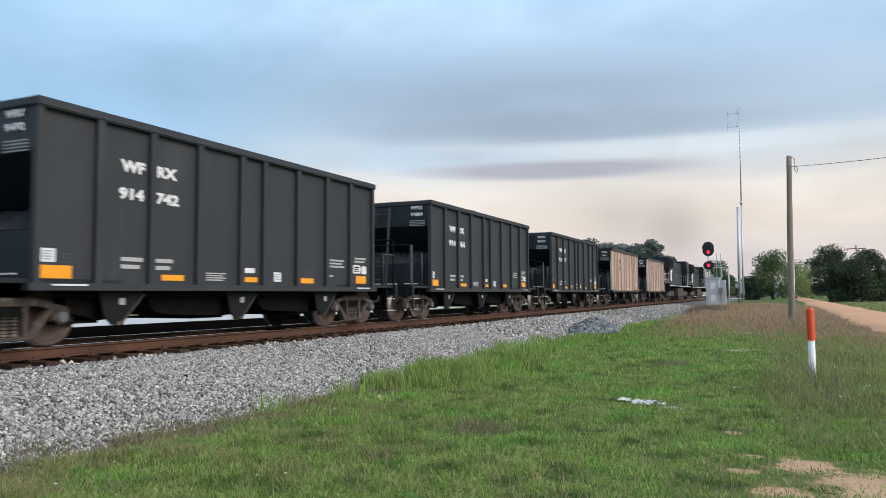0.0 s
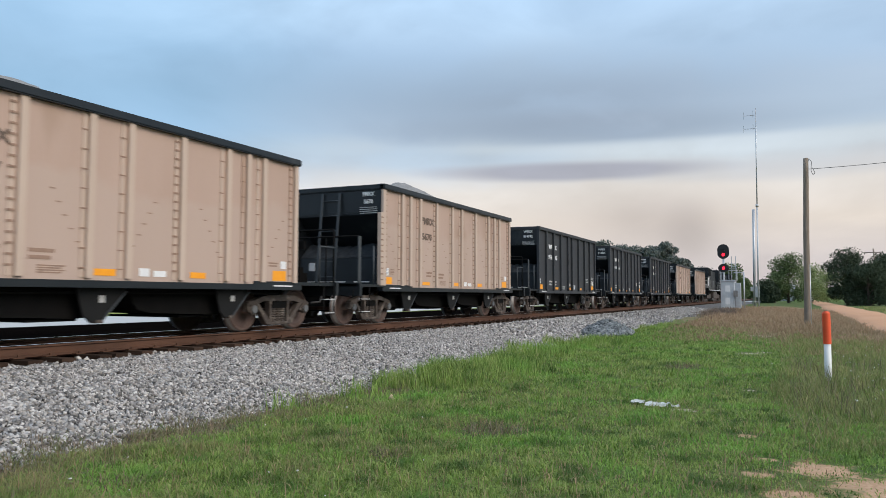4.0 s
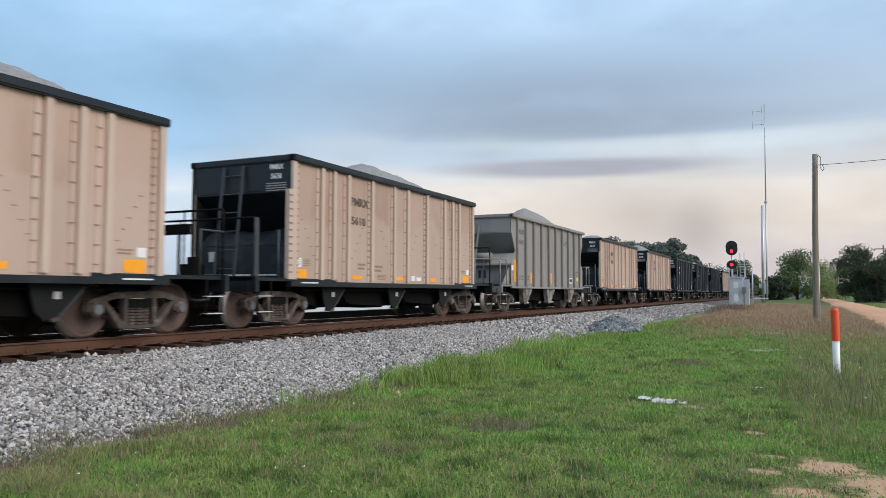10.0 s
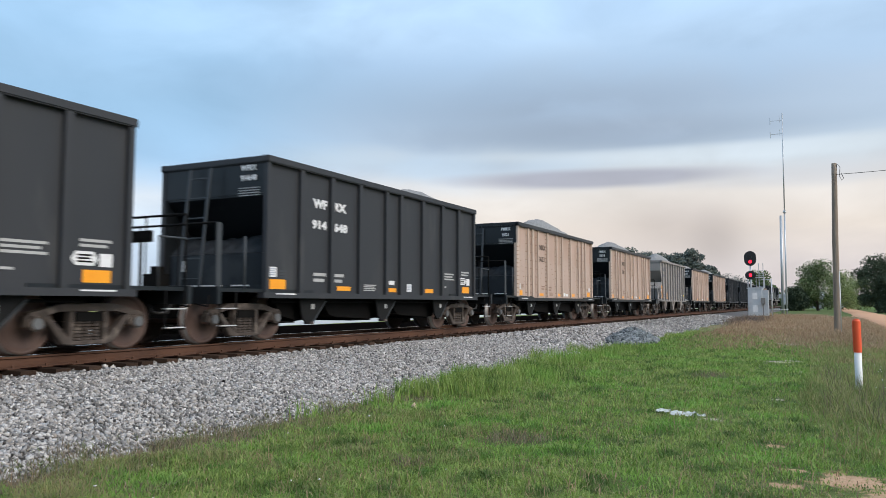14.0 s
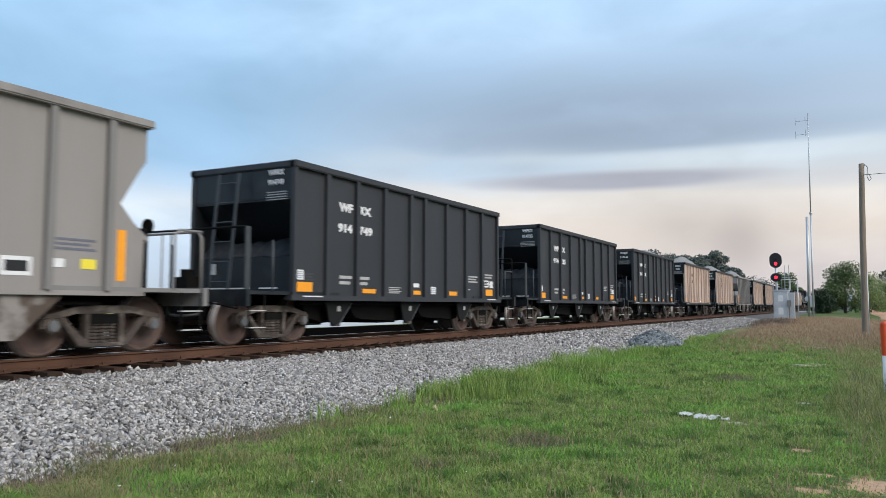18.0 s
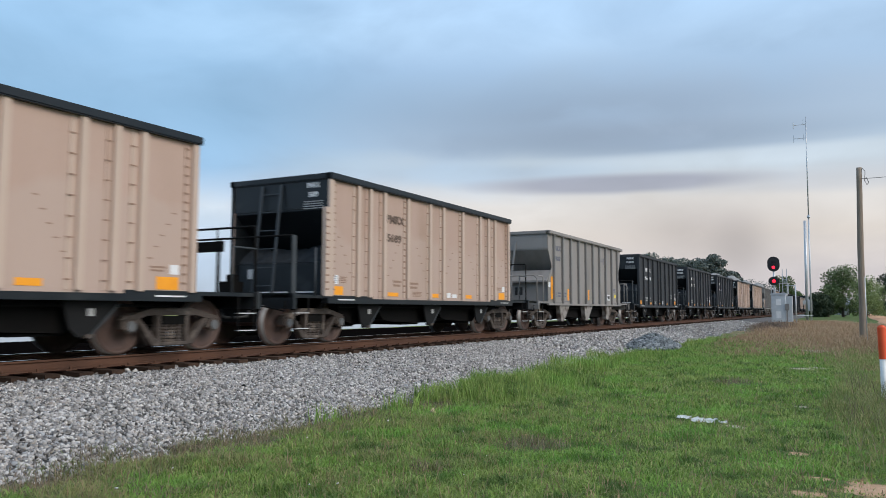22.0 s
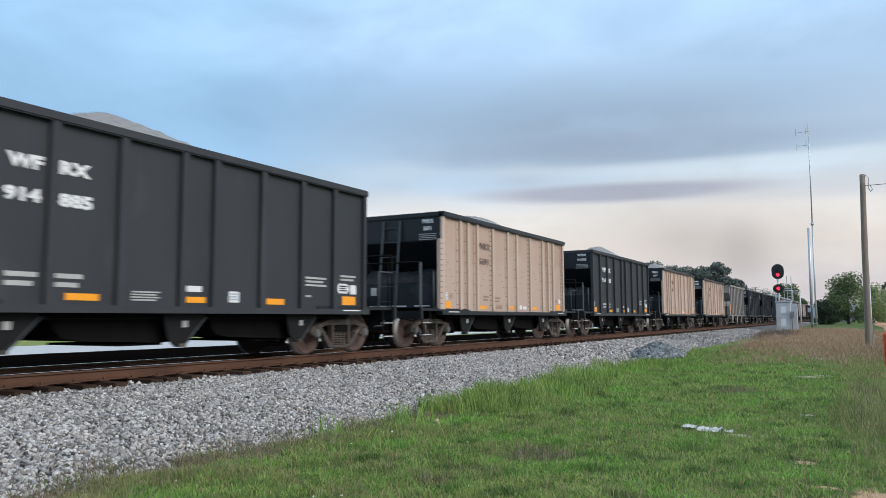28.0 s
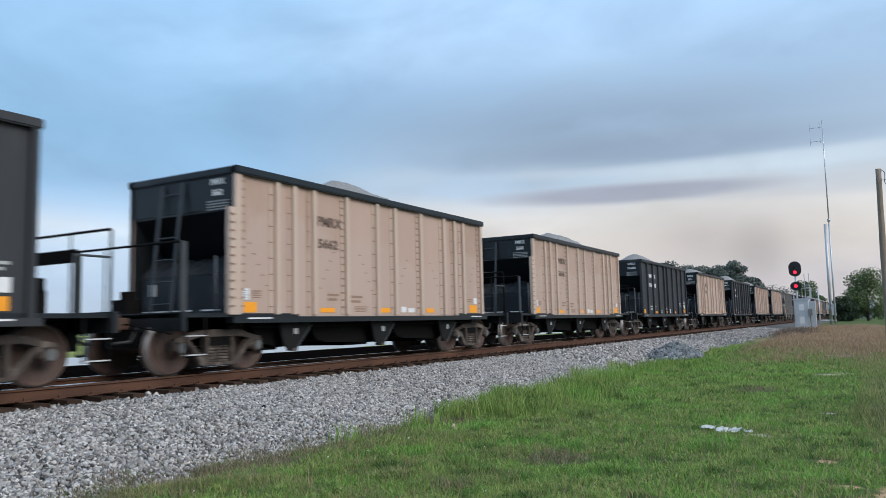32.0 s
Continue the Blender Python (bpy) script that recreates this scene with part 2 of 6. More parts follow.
def glow(name, colour, strength):
    m = bpy.data.materials.new(name)
    m.use_nodes = True
    b = m.node_tree.nodes["Principled BSDF"]
    b.inputs["Base Color"].default_value = (*colour, 1)
    b.inputs["Emission Color"].default_value = (*colour, 1)
    b.inputs["Emission Strength"].default_value = strength
    return m


def tan_material():
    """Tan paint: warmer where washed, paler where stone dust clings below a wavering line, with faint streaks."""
    m = material("dusty_tan_metal", (0.385, 0.270, 0.210), (0.455, 0.330, 0.268), 0.9, 0.6, bump=0.1, fine=45, stretch=(1, 1, 0.3), c3=(0.345, 0.238, 0.178), c3_at=0.58, c3_scale=0.6, rand=0.06)
    nt = m.node_tree
    n, lk = nt.nodes.new, nt.links.new
    b = nt.nodes["Principled BSDF"]
    col = b.inputs["Base Color"].links[0].from_socket
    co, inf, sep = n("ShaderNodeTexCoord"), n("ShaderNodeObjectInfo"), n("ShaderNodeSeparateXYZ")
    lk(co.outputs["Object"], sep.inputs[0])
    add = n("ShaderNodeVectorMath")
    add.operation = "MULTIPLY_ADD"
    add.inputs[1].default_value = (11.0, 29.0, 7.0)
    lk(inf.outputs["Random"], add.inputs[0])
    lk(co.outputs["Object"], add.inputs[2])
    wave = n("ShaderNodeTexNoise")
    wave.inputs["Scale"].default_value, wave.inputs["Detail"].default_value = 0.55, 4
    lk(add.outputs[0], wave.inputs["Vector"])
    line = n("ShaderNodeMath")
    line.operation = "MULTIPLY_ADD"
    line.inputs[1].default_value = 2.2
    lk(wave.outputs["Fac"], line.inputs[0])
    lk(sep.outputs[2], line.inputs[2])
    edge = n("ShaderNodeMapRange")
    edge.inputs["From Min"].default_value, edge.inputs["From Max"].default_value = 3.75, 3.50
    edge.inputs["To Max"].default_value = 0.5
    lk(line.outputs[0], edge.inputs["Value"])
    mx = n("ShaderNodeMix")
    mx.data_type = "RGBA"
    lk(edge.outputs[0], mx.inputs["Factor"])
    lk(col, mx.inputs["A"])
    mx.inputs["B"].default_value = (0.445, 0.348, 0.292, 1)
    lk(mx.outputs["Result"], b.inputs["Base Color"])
    return m


M = {
    "black": material("black_paint", (0.0245, 0.0265, 0.0305), (0.035, 0.037, 0.041), 1.1, 0.62, bump=0.08, fine=60, stretch=(1, 1, 0.35), c3=(0.044, 0.045, 0.047), c3_at=0.66, c3_scale=1.4),
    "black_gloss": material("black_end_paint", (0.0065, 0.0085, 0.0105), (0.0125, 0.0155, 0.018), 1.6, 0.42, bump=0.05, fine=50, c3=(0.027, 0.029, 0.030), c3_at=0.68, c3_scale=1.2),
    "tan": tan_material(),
    "tan_rib": material("pale_tan_metal", (0.44, 0.335, 0.268), (0.515, 0.405, 0.33), 2.0, 0.55, bump=0.05, stretch=(1, 1, 0.3)),
    "gray": material("grey_paint", (0.222, 0.206, 0.192), (0.278, 0.260, 0.244), 0.9, 0.62, bump=0.08, fine=45, stretch=(1, 1, 0.3), c3=(0.185, 0.170, 0.156), c3_at=0.60, c3_scale=0.7),
    "gray_dark": material("grey_rib_paint", (0.17, 0.163, 0.155), (0.205, 0.198, 0.19), 2.0, 0.6, bump=0.06, stretch=(1, 1, 0.3)),
    # grime black, lowered further to hold the shade beneath the wagons
    "under": material("grime_and_shade_underframe", (0.003, 0.003, 0.0031), (0.0085, 0.0078, 0.0072), 4.0, 0.85, spec=0.12, bump=0.2),
    "truck": material("dusty_cast_steel", (0.034, 0.027, 0.023), (0.085, 0.067, 0.056), 7.0, 0.8, bump=0.35, fine=60, c3=(0.15, 0.125, 0.105), c3_at=0.60, c3_scale=5.0),
    "wheel": material("brown_wheel_steel", (0.068, 0.042, 0.034), (0.115, 0.076, 0.062), 5.0, 0.6, metal=0.15, bump=0.15),
    "tread": material("polished_tread", (0.17, 0.165, 0.16), (0.25, 0.245, 0.24), 9.0, 0.5, metal=0.6, bump=0.03),
    "orange": material("orange_reflector", (0.80, 0.30, 0.012), (0.86, 0.36, 0.02), 6.0, 0.4, bump=0.03),
    "yellow": material("yellow_label", (0.75, 0.62, 0.04), (0.8, 0.66, 0.06), 6.0, 0.5, bump=0.02),
    "white": material("white_marking", (0.62, 0.62, 0.62), (0.76, 0.76, 0.76), 8.0, 0.6, bump=0.03),
    "white_dim": material("faded_white_marking", (0.34, 0.34, 0.33), (0.44, 0.44, 0.43), 8.0, 0.6, bump=0.03),
    "mark_dark": material("faded_dark_marking", (0.085, 0.06, 0.048), (0.17, 0.12, 0.09), 9.0, 0.7, bump=0.03),
    "mark_faint": material("worn_faint_marking", (0.23, 0.145, 0.105), (0.30, 0.20, 0.145), 9.0, 0.7, bump=0.03),
    "mark_blue": material("faded_blue_marking", (0.10, 0.105, 0.14), (0.15, 0.155, 0.19), 9.0, 0.7, bump=0.03),
    "rust": material("rusty_rail", (0.060, 0.028, 0.016), (0.11, 0.052, 0.030), 5.0, 0.85, bump=0.25, stretch=(1, 0.2, 1)),
    "railhead": material("bright_railhead", (0.55, 0.53, 0.50), (0.68, 0.66, 0.63), 8.0, 0.14, metal=1.0, bump=0.0),
    "tie": material("weathered_tie", (0.035, 0.022, 0.016), (0.075, 0.048, 0.034), 6.0, 0.95, spec=0.1, bump=0.5, stretch=(0.2, 1, 1), rand=0.35),
    "stone_load": material("grey_crushed_stone", (0.13, 0.13, 0.127), (0.33, 0.325, 0.315), 16.0, 0.95, bump=1.0, fine=38),
    "galv": material("galvanised_steel", (0.40, 0.42, 0.44), (0.52, 0.54, 0.56), 5.0, 0.45, metal=0.5, bump=0.06),
    "alu": material("aluminium_cabinet", (0.46, 0.48, 0.50), (0.56, 0.58, 0.60), 3.0, 0.4, metal=0.45, bump=0.05),
    "wood_pole": material("weathered_pole_wood", (0.16, 0.125, 0.095), (0.29, 0.24, 0.19), 6.0, 0.9, bump=0.5, stretch=(6, 6, 0.25)),
    "pvc_white": material("white_plastic_post", (0.62, 0.63, 0.62), (0.74, 0.75, 0.74), 7.0, 0.5, bump=0.05),
    "pvc_orange": material("orange_plastic_sleeve", (0.66, 0.075, 0.02), (0.74, 0.10, 0.03), 6.0, 0.5, bump=0.06),
    "signal_black": material("signal_black", (0.010, 0.010, 0.011), (0.018, 0.018, 0.019), 8.0, 0.5, bump=0.05),
    "lens": glow("red_signal_lens", (1.0, 0.012, 0.03), 4.0),
    "dirt": material("orange_dirt", (0.47, 0.24, 0.12), (0.56, 0.32, 0.18), 0.35, 0.95, bump=0.5, fine=6, c3=(0.52, 0.29, 0.17), c3_at=0.58, c3_scale=0.5),
    "sand": material("pale_sand", (0.50, 0.36, 0.25), (0.62, 0.47, 0.35), 3.0, 0.95, bump=0.5, fine=18),
    "tarmac": material("pale_concrete_road", (0.42, 0.42, 0.405), (0.50, 0.50, 0.485), 0.6, 0.9, spec=0.2, bump=0.3),
    # track bed colours: rust and oil, with the train's shade put into them
    "soil": material("oil_and_shade_track_bed", (0.017, 0.008, 0.0068), (0.034, 0.018, 0.0145), 5.0, 1.0, spec=0.0, bump=0.9, fine=24),
    "bed_shade": material("soiled_and_shaded_ground", (0.0022, 0.0017, 0.0016), (0.006, 0.0048, 0.0042), 5.0, 1.0, spec=0.0, bump=0.9, fine=24),
    "bark": material("bark", (0.055, 0.042, 0.034), (0.10, 0.08, 0.065), 6.0, 0.95, bump=0.6, stretch=(3, 3, 0.4)),
    "rung": material("worn_pale_rung", (0.42, 0.42, 0.42), (0.56, 0.56, 0.56), 8.0, 0.5, bump=0.05),
    "end_steel": material("weathered_end_steel", (0.032, 0.037, 0.041), (0.052, 0.058, 0.063), 4.0, 0.6, bump=0.1),
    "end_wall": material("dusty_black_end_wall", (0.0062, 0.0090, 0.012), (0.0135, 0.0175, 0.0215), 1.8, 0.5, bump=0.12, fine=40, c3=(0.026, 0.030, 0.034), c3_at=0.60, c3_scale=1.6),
    "dust": material("drifted_stone_dust", (0.020, 0.022, 0.025), (0.052, 0.055, 0.058), 5.0, 0.95, spec=0.1, bump=0.6, fine=40),
    # grime colour that also carries the shade around the bays
    "bay_side": material("grime_and_shade_bay_side", (0.0055, 0.0058, 0.0062), (0.013, 0.013, 0.013), 3.0, 0.75, spec=0.2, bump=0.15),
    "coupler": material("rusty_coupler_steel", (0.055, 0.032, 0.024), (0.13, 0.075, 0.052), 6.0, 0.85, bump=0.3),
    "litter": material("soiled_white_plastic", (0.40, 0.42, 0.39), (0.60, 0.62, 0.60), 9.0, 0.45, bump=0.2, c3=(0.20, 0.22, 0.15), c3_at=0.60, c3_scale=7.0),
    "notice_print": material("grey_notice_print", (0.30, 0.34, 0.40), (0.38, 0.42, 0.48), 8.0, 0.6, bump=0.02),
    "cap": material("bearing_end_cap", (0.085, 0.088, 0.09), (0.14, 0.145, 0.15), 6.0, 0.5, bump=0.05),
    "chute": material("stained_grey_chute", (0.215, 0.195, 0.175), (0.28, 0.26, 0.24), 2.0, 0.7, bump=0.15, c3=(0.075, 0.055, 0.042), c3_at=0.52, c3_scale=2.2),
    "wire": material("dark_cable", (0.02, 0.02, 0.02), (0.03, 0.03, 0.03), 5.0, 0.6, bump=0.0),
    "glass": material("dark_cab_glass", (0.01, 0.012, 0.014), (0.02, 0.022, 0.025), 3.0, 0.1, bump=0.0),
}


# ---- mesh helpers ----
def box(bm, x0, x1, y0, y1, z0, z1):
    v = [bm.verts.new(p) for p in ((x0, y0, z0), (x1, y0, z0), (x1, y1, z0), (x0, y1, z0), (x0, y0, z1), (x1, y0, z1), (x1, y1, z1), (x0, y1, z1))]
    for f in ((3, 2, 1, 0), (4, 5, 6, 7), (0, 1, 5, 4), (1, 2, 6, 5), (2, 3, 7, 6), (3, 0, 4, 7)):
        bm.faces.new([v[i] for i in f])


def prism(bm, poly, x0, x1):
    """A (y, z) outline, counter-clockwise seen from +x, pushed from x0 to x1."""
    a = [bm.verts.new((x0, y, z)) for y, z in poly]
    b = [bm.verts.new((x1, y, z)) for y, z in poly]
    k = len(poly)
    bm.faces.new(list(reversed(a)))
    bm.faces.new(b)
    for i in range(k):
        bm.faces.new((a[i], a[(i + 1) % k], b[(i + 1) % k], b[i]))


def tube(bm, p0, p1, r0, r1=None, n=8, caps=True):
    p0, p1 = Vector(p0), Vector(p1)
    r1 = r0 if r1 is None else r1
    q = (p1 - p0).to_track_quat("Z", "Y")
    ring = [[bm.verts.new(p + q @ Vector((r * math.cos(2 * math.pi * i / n), r * math.sin(2 * math.pi * i / n), 0))) for i in range(n)] for p, r in ((p0, r0), (p1, r1))]
    for i in range(n):
        f = bm.faces.new((ring[0][i], ring[0][(i + 1) % n], ring[1][(i + 1) % n], ring[1][i]))
        f.smooth = n > 6
    if caps:
        bm.faces.new(list(reversed(ring[0])))
        bm.faces.new(ring[1])


def bent(bm, pts, r, n=6):
    """One pipe through all the points, mitred at its bends."""
    pts = [Vector(p) for p in pts]
    rings = []
    for i, p in enumerate(pts):
        a = (p - pts[i - 1]).normalized() if i else (pts[1] - p).normalized()
        c = (pts[i + 1] - p).normalized() if i < len(pts) - 1 else a
        d = (a + c).normalized()
        side = d.cross(Vector((1, 0, 0)) if abs(d.x) < 0.8 else Vector((0, 1, 0))).normalized()
        if rings:
            side = (last - d * last.dot(d)).normalized()
        last = side
        other = d.cross(side)
        k = 1 / max(0.5, d.dot(a))
        rings.append([bm.verts.new(p + (side * math.cos(2 * math.pi * j / n) + other * math.sin(2 * math.pi * j / n)) * r * min(k, 1.3)) for j in range(n)])
    for u, v in zip(rings, rings[1:]):
        for j in range(n):
            bm.faces.new((u[j], u[(j + 1) % n], v[(j + 1) % n], v[j])).smooth = True
    bm.faces.new(list(reversed(rings[0])))
    bm.faces.new(rings[-1])


def lathe(bm, profile, axis_x, cy, cz, n=28):
    """A (x, radius) profile turned about the x axis at (cy, cz)."""
    rings = [[bm.verts.new((axis_x + x, cy + r * math.cos(2 * math.pi * i / n), cz + r * math.sin(2 * math.pi * i / n))) for i in range(n)] for x, r in profile]
    for a, b in zip(rings, rings[1:]):
        for i in range(n):
            bm.faces.new((a[i], a[(i + 1) % n], b[(i + 1) % n], b[i])).smooth = True
    bm.faces.new(rings[0])
    bm.faces.new(list(reversed(rings[-1])))


def mesh_of(name, bm, mats):
    bmesh.ops.recalc_face_normals(bm, faces=bm.faces)
    me = bpy.data.meshes.new(name)
    bm.to_mesh(me)
    bm.free()
    for m in (mats if isinstance(mats, (list, tuple)) else (mats,)):
        me.materials.append(m)
    return me


def part(name, bm, mat, parent, label=""):
    ob = new(name, bm if isinstance(bm, bpy.types.Mesh) else mesh_of(name, bm, mat))
    ob.parent = parent
    return tagged(ob, label)


def shape(fn, *args):
    bm = bmesh.new()
    fn(bm, *args)
    return bm


def boxes(*bs):
    bm = bmesh.new()
    for b in bs:
        box(bm, *b)
    return bm


def mesh_from(name, verts, faces, mat, smooth=False):
    me = bpy.data.meshes.new(name)
    me.from_pydata(verts, [], faces)
    if smooth:
        me.polygons.foreach_set("use_smooth", [True] * len(me.polygons))
    me.materials.append(mat)
    me.update()
    return me


def letters(text, height, mat, squeeze=1.0, bold=0.0):
    """A flat mesh of built-in letters, about its middle: x along the words, y up."""
    c = bpy.data.curves.new("letters", "FONT")
    c.body, c.size, c.offset, c.extrude = text, height / 0.73, bold, 0.004
    c.align_x, c.align_y = "CENTER", "CENTER"
    c.resolution_u = 2
    o = bpy.data.objects.new("letters", c)
    scene.collection.objects.link(o)
    bpy.context.view_layer.update()
    me = bpy.data.meshes.new_from_object(o.evaluated_get(bpy.context.evaluated_depsgraph_get()))
    bpy.data.objects.remove(o)
    bpy.data.curves.remove(c)
    for v in me.vertices:
        v.co.x *= squeeze
    me.materials.clear()
    me.materials.append(mat)
    return me


# ---- the railway line: place and grade ----
CX, RAIL = -11.15, 0.832          # centre line of the track; height of the rail heads
GAUGE = 0.7525


def travelled(t):
    """Metres that the train has rolled since the start."""
    return 5.62359 * t + 0.0260207 * t * t + 0.000292354 * t ** 3 + 1.18e-6 * t ** 4


# ---- ground ----
def near_rise(y):
    return 0.30 * min(1.0, max(0.0, (y - 28.0) / 45.0))


def ground_z(x, y):
    """Height of the land: flat by the camera, a little higher towards the signal, a ditch-free verge, a low road bank."""
    z = near_rise(y) * (1.0 if x < -1.5 else max(0.0, 1 - (x + 1.5) / 4.0))
    if abs(x) < 60 and -20 < y < 140:
        z += 0.05 * noise.noise((x * 0.35, y * 0.35, 0)) + 0.025 * noise.noise((x * 1.3, y * 1.3, 5))
    if x < -14.5:
        z = z * 0.4 + 0.36 * min(1.0, (-14.5 - x) / 1.5) * (1.0 if x > -300 else 0.5)
    if 2.4 < x < 8.0:
        z -= 0.06
    return z


# bare places in the verge: middle, half-widths, raggedness
SAND = ((0.78, 7.05, 0.62, 0.80, 1.1), (0.16, 7.80, 0.34, 0.40, 1.2), (-0.82, 8.62, 0.14, 0.10, 1.0), (-0.32, 8.0, 0.16, 0.12, 1.0), (-0.05, 6.7, 0.28, 0.25, 1.0), (-0.30, 7.35, 0.16, 0.12, 1.0), (-0.55, 9.3, 0.14, 0.12, 1.0))
PALE = ((-1.15, 32.0, 0.55, 0.75, 1.0), (-1.55, 32.6, 0.4, 0.4, 1.0), (-1.1, 22.25, 0.40, 0.28, 1.0), (-0.8, 22.9, 0.3, 0.2, 1.0), (-0.56, 19.65, 0.14, 0.16, 1.0), (-0.72, 13.95, 0.11, 0.10, 1.0), (-1.45, 11.0, 0.24, 0.14, 1.0), (-3.0, 92, 4.0, 4.5, 0.3))


def ground_material():
    m = bpy.data.materials.new("verge_soil_and_turf")
    m.use_nodes = True
    nt = m.node_tree
    n, lk = nt.nodes.new, nt.links.new
    b = nt.nodes["Principled BSDF"]
    b.inputs["Roughness"].default_value = 0.95
    b.inputs["Specular IOR Level"].default_value = 0.1
    co = n("ShaderNodeTexCoord")
    sep = n("ShaderNodeSeparateXYZ")
    lk(co.outputs["Object"], sep.inputs[0])

    def tex(scale, detail=5):
        t = n("ShaderNodeTexNoise")
        t.inputs["Scale"].default_value, t.inputs["Detail"].default_value = scale, detail
        lk(co.outputs["Object"], t.inputs["Vector"])
        return t.outputs["Fac"]

    def op(o, a, c):
        k = n("ShaderNodeMath")
        k.operation = o
        for i, v in enumerate((a, c)):
            if isinstance(v, (int, float)):
                k.inputs[i].default_value = v
            else:
                lk(v, k.inputs[i])
        return k.outputs[0]

    def ramp(v, lo, hi):
        r = n("ShaderNodeMapRange")
        r.interpolation_type = "SMOOTHSTEP"
        r.inputs["From Min"].default_value, r.inputs["From Max"].default_value = lo, hi
        lk(v, r.inputs["Value"])
        return r.outputs[0]

    def over(col, fac, c):
        k = n("ShaderNodeMix")
        k.data_type = "RGBA"
        lk(fac, k.inputs["Factor"])
        if isinstance(col, tuple):
            k.inputs["A"].default_value = (*col, 1)
        else:
            lk(col, k.inputs["A"])
        if isinstance(c, tuple):
            k.inputs["B"].default_value = (*c, 1)
        else:
            lk(c, k.inputs["B"])
        return k.outputs["Result"]

    rough = tex(1.1)
    med = tex(4.0)
    fine = tex(22.0, 3)

    def spot(cx, cy, rx, ry, wob=1.0, lo=1.1, hi=0.55):
        dx = op("DIVIDE", op("SUBTRACT", sep.outputs[0], cx), rx)
        dy = op("DIVIDE", op("SUBTRACT", sep.outputs[1], cy), ry)
        r = op("SQRT", op("ADD", op("MULTIPLY", dx, dx), op("MULTIPLY", dy, dy)), 0)
        r = op("ADD", r, op("MULTIPLY", op("SUBTRACT", med, 0.5), 2.0 * wob))
        r = op("ADD", r, op("MULTIPLY", op("SUBTRACT", fine, 0.5), 1.0 * wob))
        return ramp(r, lo, hi)

    col = over((0.06, 0.095, 0.028), ramp(rough, 0.35, 0.65), (0.105, 0.135, 0.042))
    col = over(col, ramp(fine, 0.4, 0.75), (0.11, 0.13, 0.05))
    # distant fields
    far = ramp(sep.outputs[1], 150, 260)
    col = over(col, far, (0.10, 0.15, 0.045))
    # sunlit rough pasture behind the line
    beyond = ramp(sep.outputs[0], -24, -27)
    col = over(col, beyond, over((0.24, 0.25, 0.075), ramp(tex(0.12), 0.4, 0.65), (0.17, 0.215, 0.06)))
    # ploughed pale field beyond the dirt road
    for a in ((26, 118, 15, 34, 0.3), (60, 150, 34, 30, 0.3)):
        col = over(col, spot(*a), (0.43, 0.34, 0.24))
    # bare grey-brown strip at the ballast foot
    foot = op("MULTIPLY", ramp(op("ADD", sep.outputs[0], op("MULTIPLY", op("SUBTRACT", med, 0.5), 1.2)), -5.4, -6.3), ramp(sep.outputs[1], 26, 12))
    col = over(col, op("MULTIPLY", foot, 0.85), over((0.15, 0.128, 0.10), ramp(fine, 0.4, 0.65), (0.25, 0.22, 0.18)))
    dry = (0.31, 0.225, 0.15)
    drymix = over(dry, ramp(med, 0.4, 0.6), (0.20, 0.165, 0.085))
    for a in ((-1.5, 53, 5.5, 18, 0.9), (-1.0, 80, 7.0, 26, 0.6), (2.2, 26, 1.6, 8, 0.9)):
        col = over(col, spot(*a), drymix)
    sand = over((0.40, 0.25, 0.15), ramp(fine, 0.35, 0.7), (0.50, 0.34, 0.22))
    for a in SAND:
        col = over(col, spot(*a), sand)
    pale = over((0.34, 0.29, 0.22), ramp(fine, 0.45, 0.6), (0.50, 0.46, 0.39))
    for a in PALE:
        col = over(col, spot(*a), pale)
    lk(col, b.inputs["Base Color"])
    bp = n("ShaderNodeBump")
    bp.inputs["Strength"].default_value, bp.inputs["Distance"].default_value = 0.6, 0.05
    lk(op("ADD", med, op("MULTIPLY", fine, 0.4)), bp.inputs["Height"])
    lk(bp.outputs[0], b.inputs["Normal"])
    return m


def axis(lo, hi, fine_lo, fine_hi, step):
    a = list(np.arange(fine_lo, fine_hi + 1e-6, step))
    d, v = step, fine_hi
    while v < hi:
        d *= 1.35
        v = min(hi, v + d)
        a.append(v)
    d, v = step, fine_lo
    while v > lo:
        d *= 1.35
        v = max(lo, v - d)
        a.insert(0, v)
    return a


def ground():
    xs, ys = axis(-2500, 2500, -16, 10, 0.5), axis(-600, 4000, 0, 60, 0.5)
    verts = [(x, y, ground_z(x, y)) for y in ys for x in xs]
    k = len(xs)
    faces = [(j * k + i, j * k + i + 1, (j + 1) * k + i + 1, (j + 1) * k + i) for j in range(len(ys) - 1) for i in range(k - 1)]
    tagged(new("ground", mesh_from("ground", verts, faces, ground_material(), True)), "grassy verge with dry straw and bare sandy patches", "ground", kind="structure")


ground()


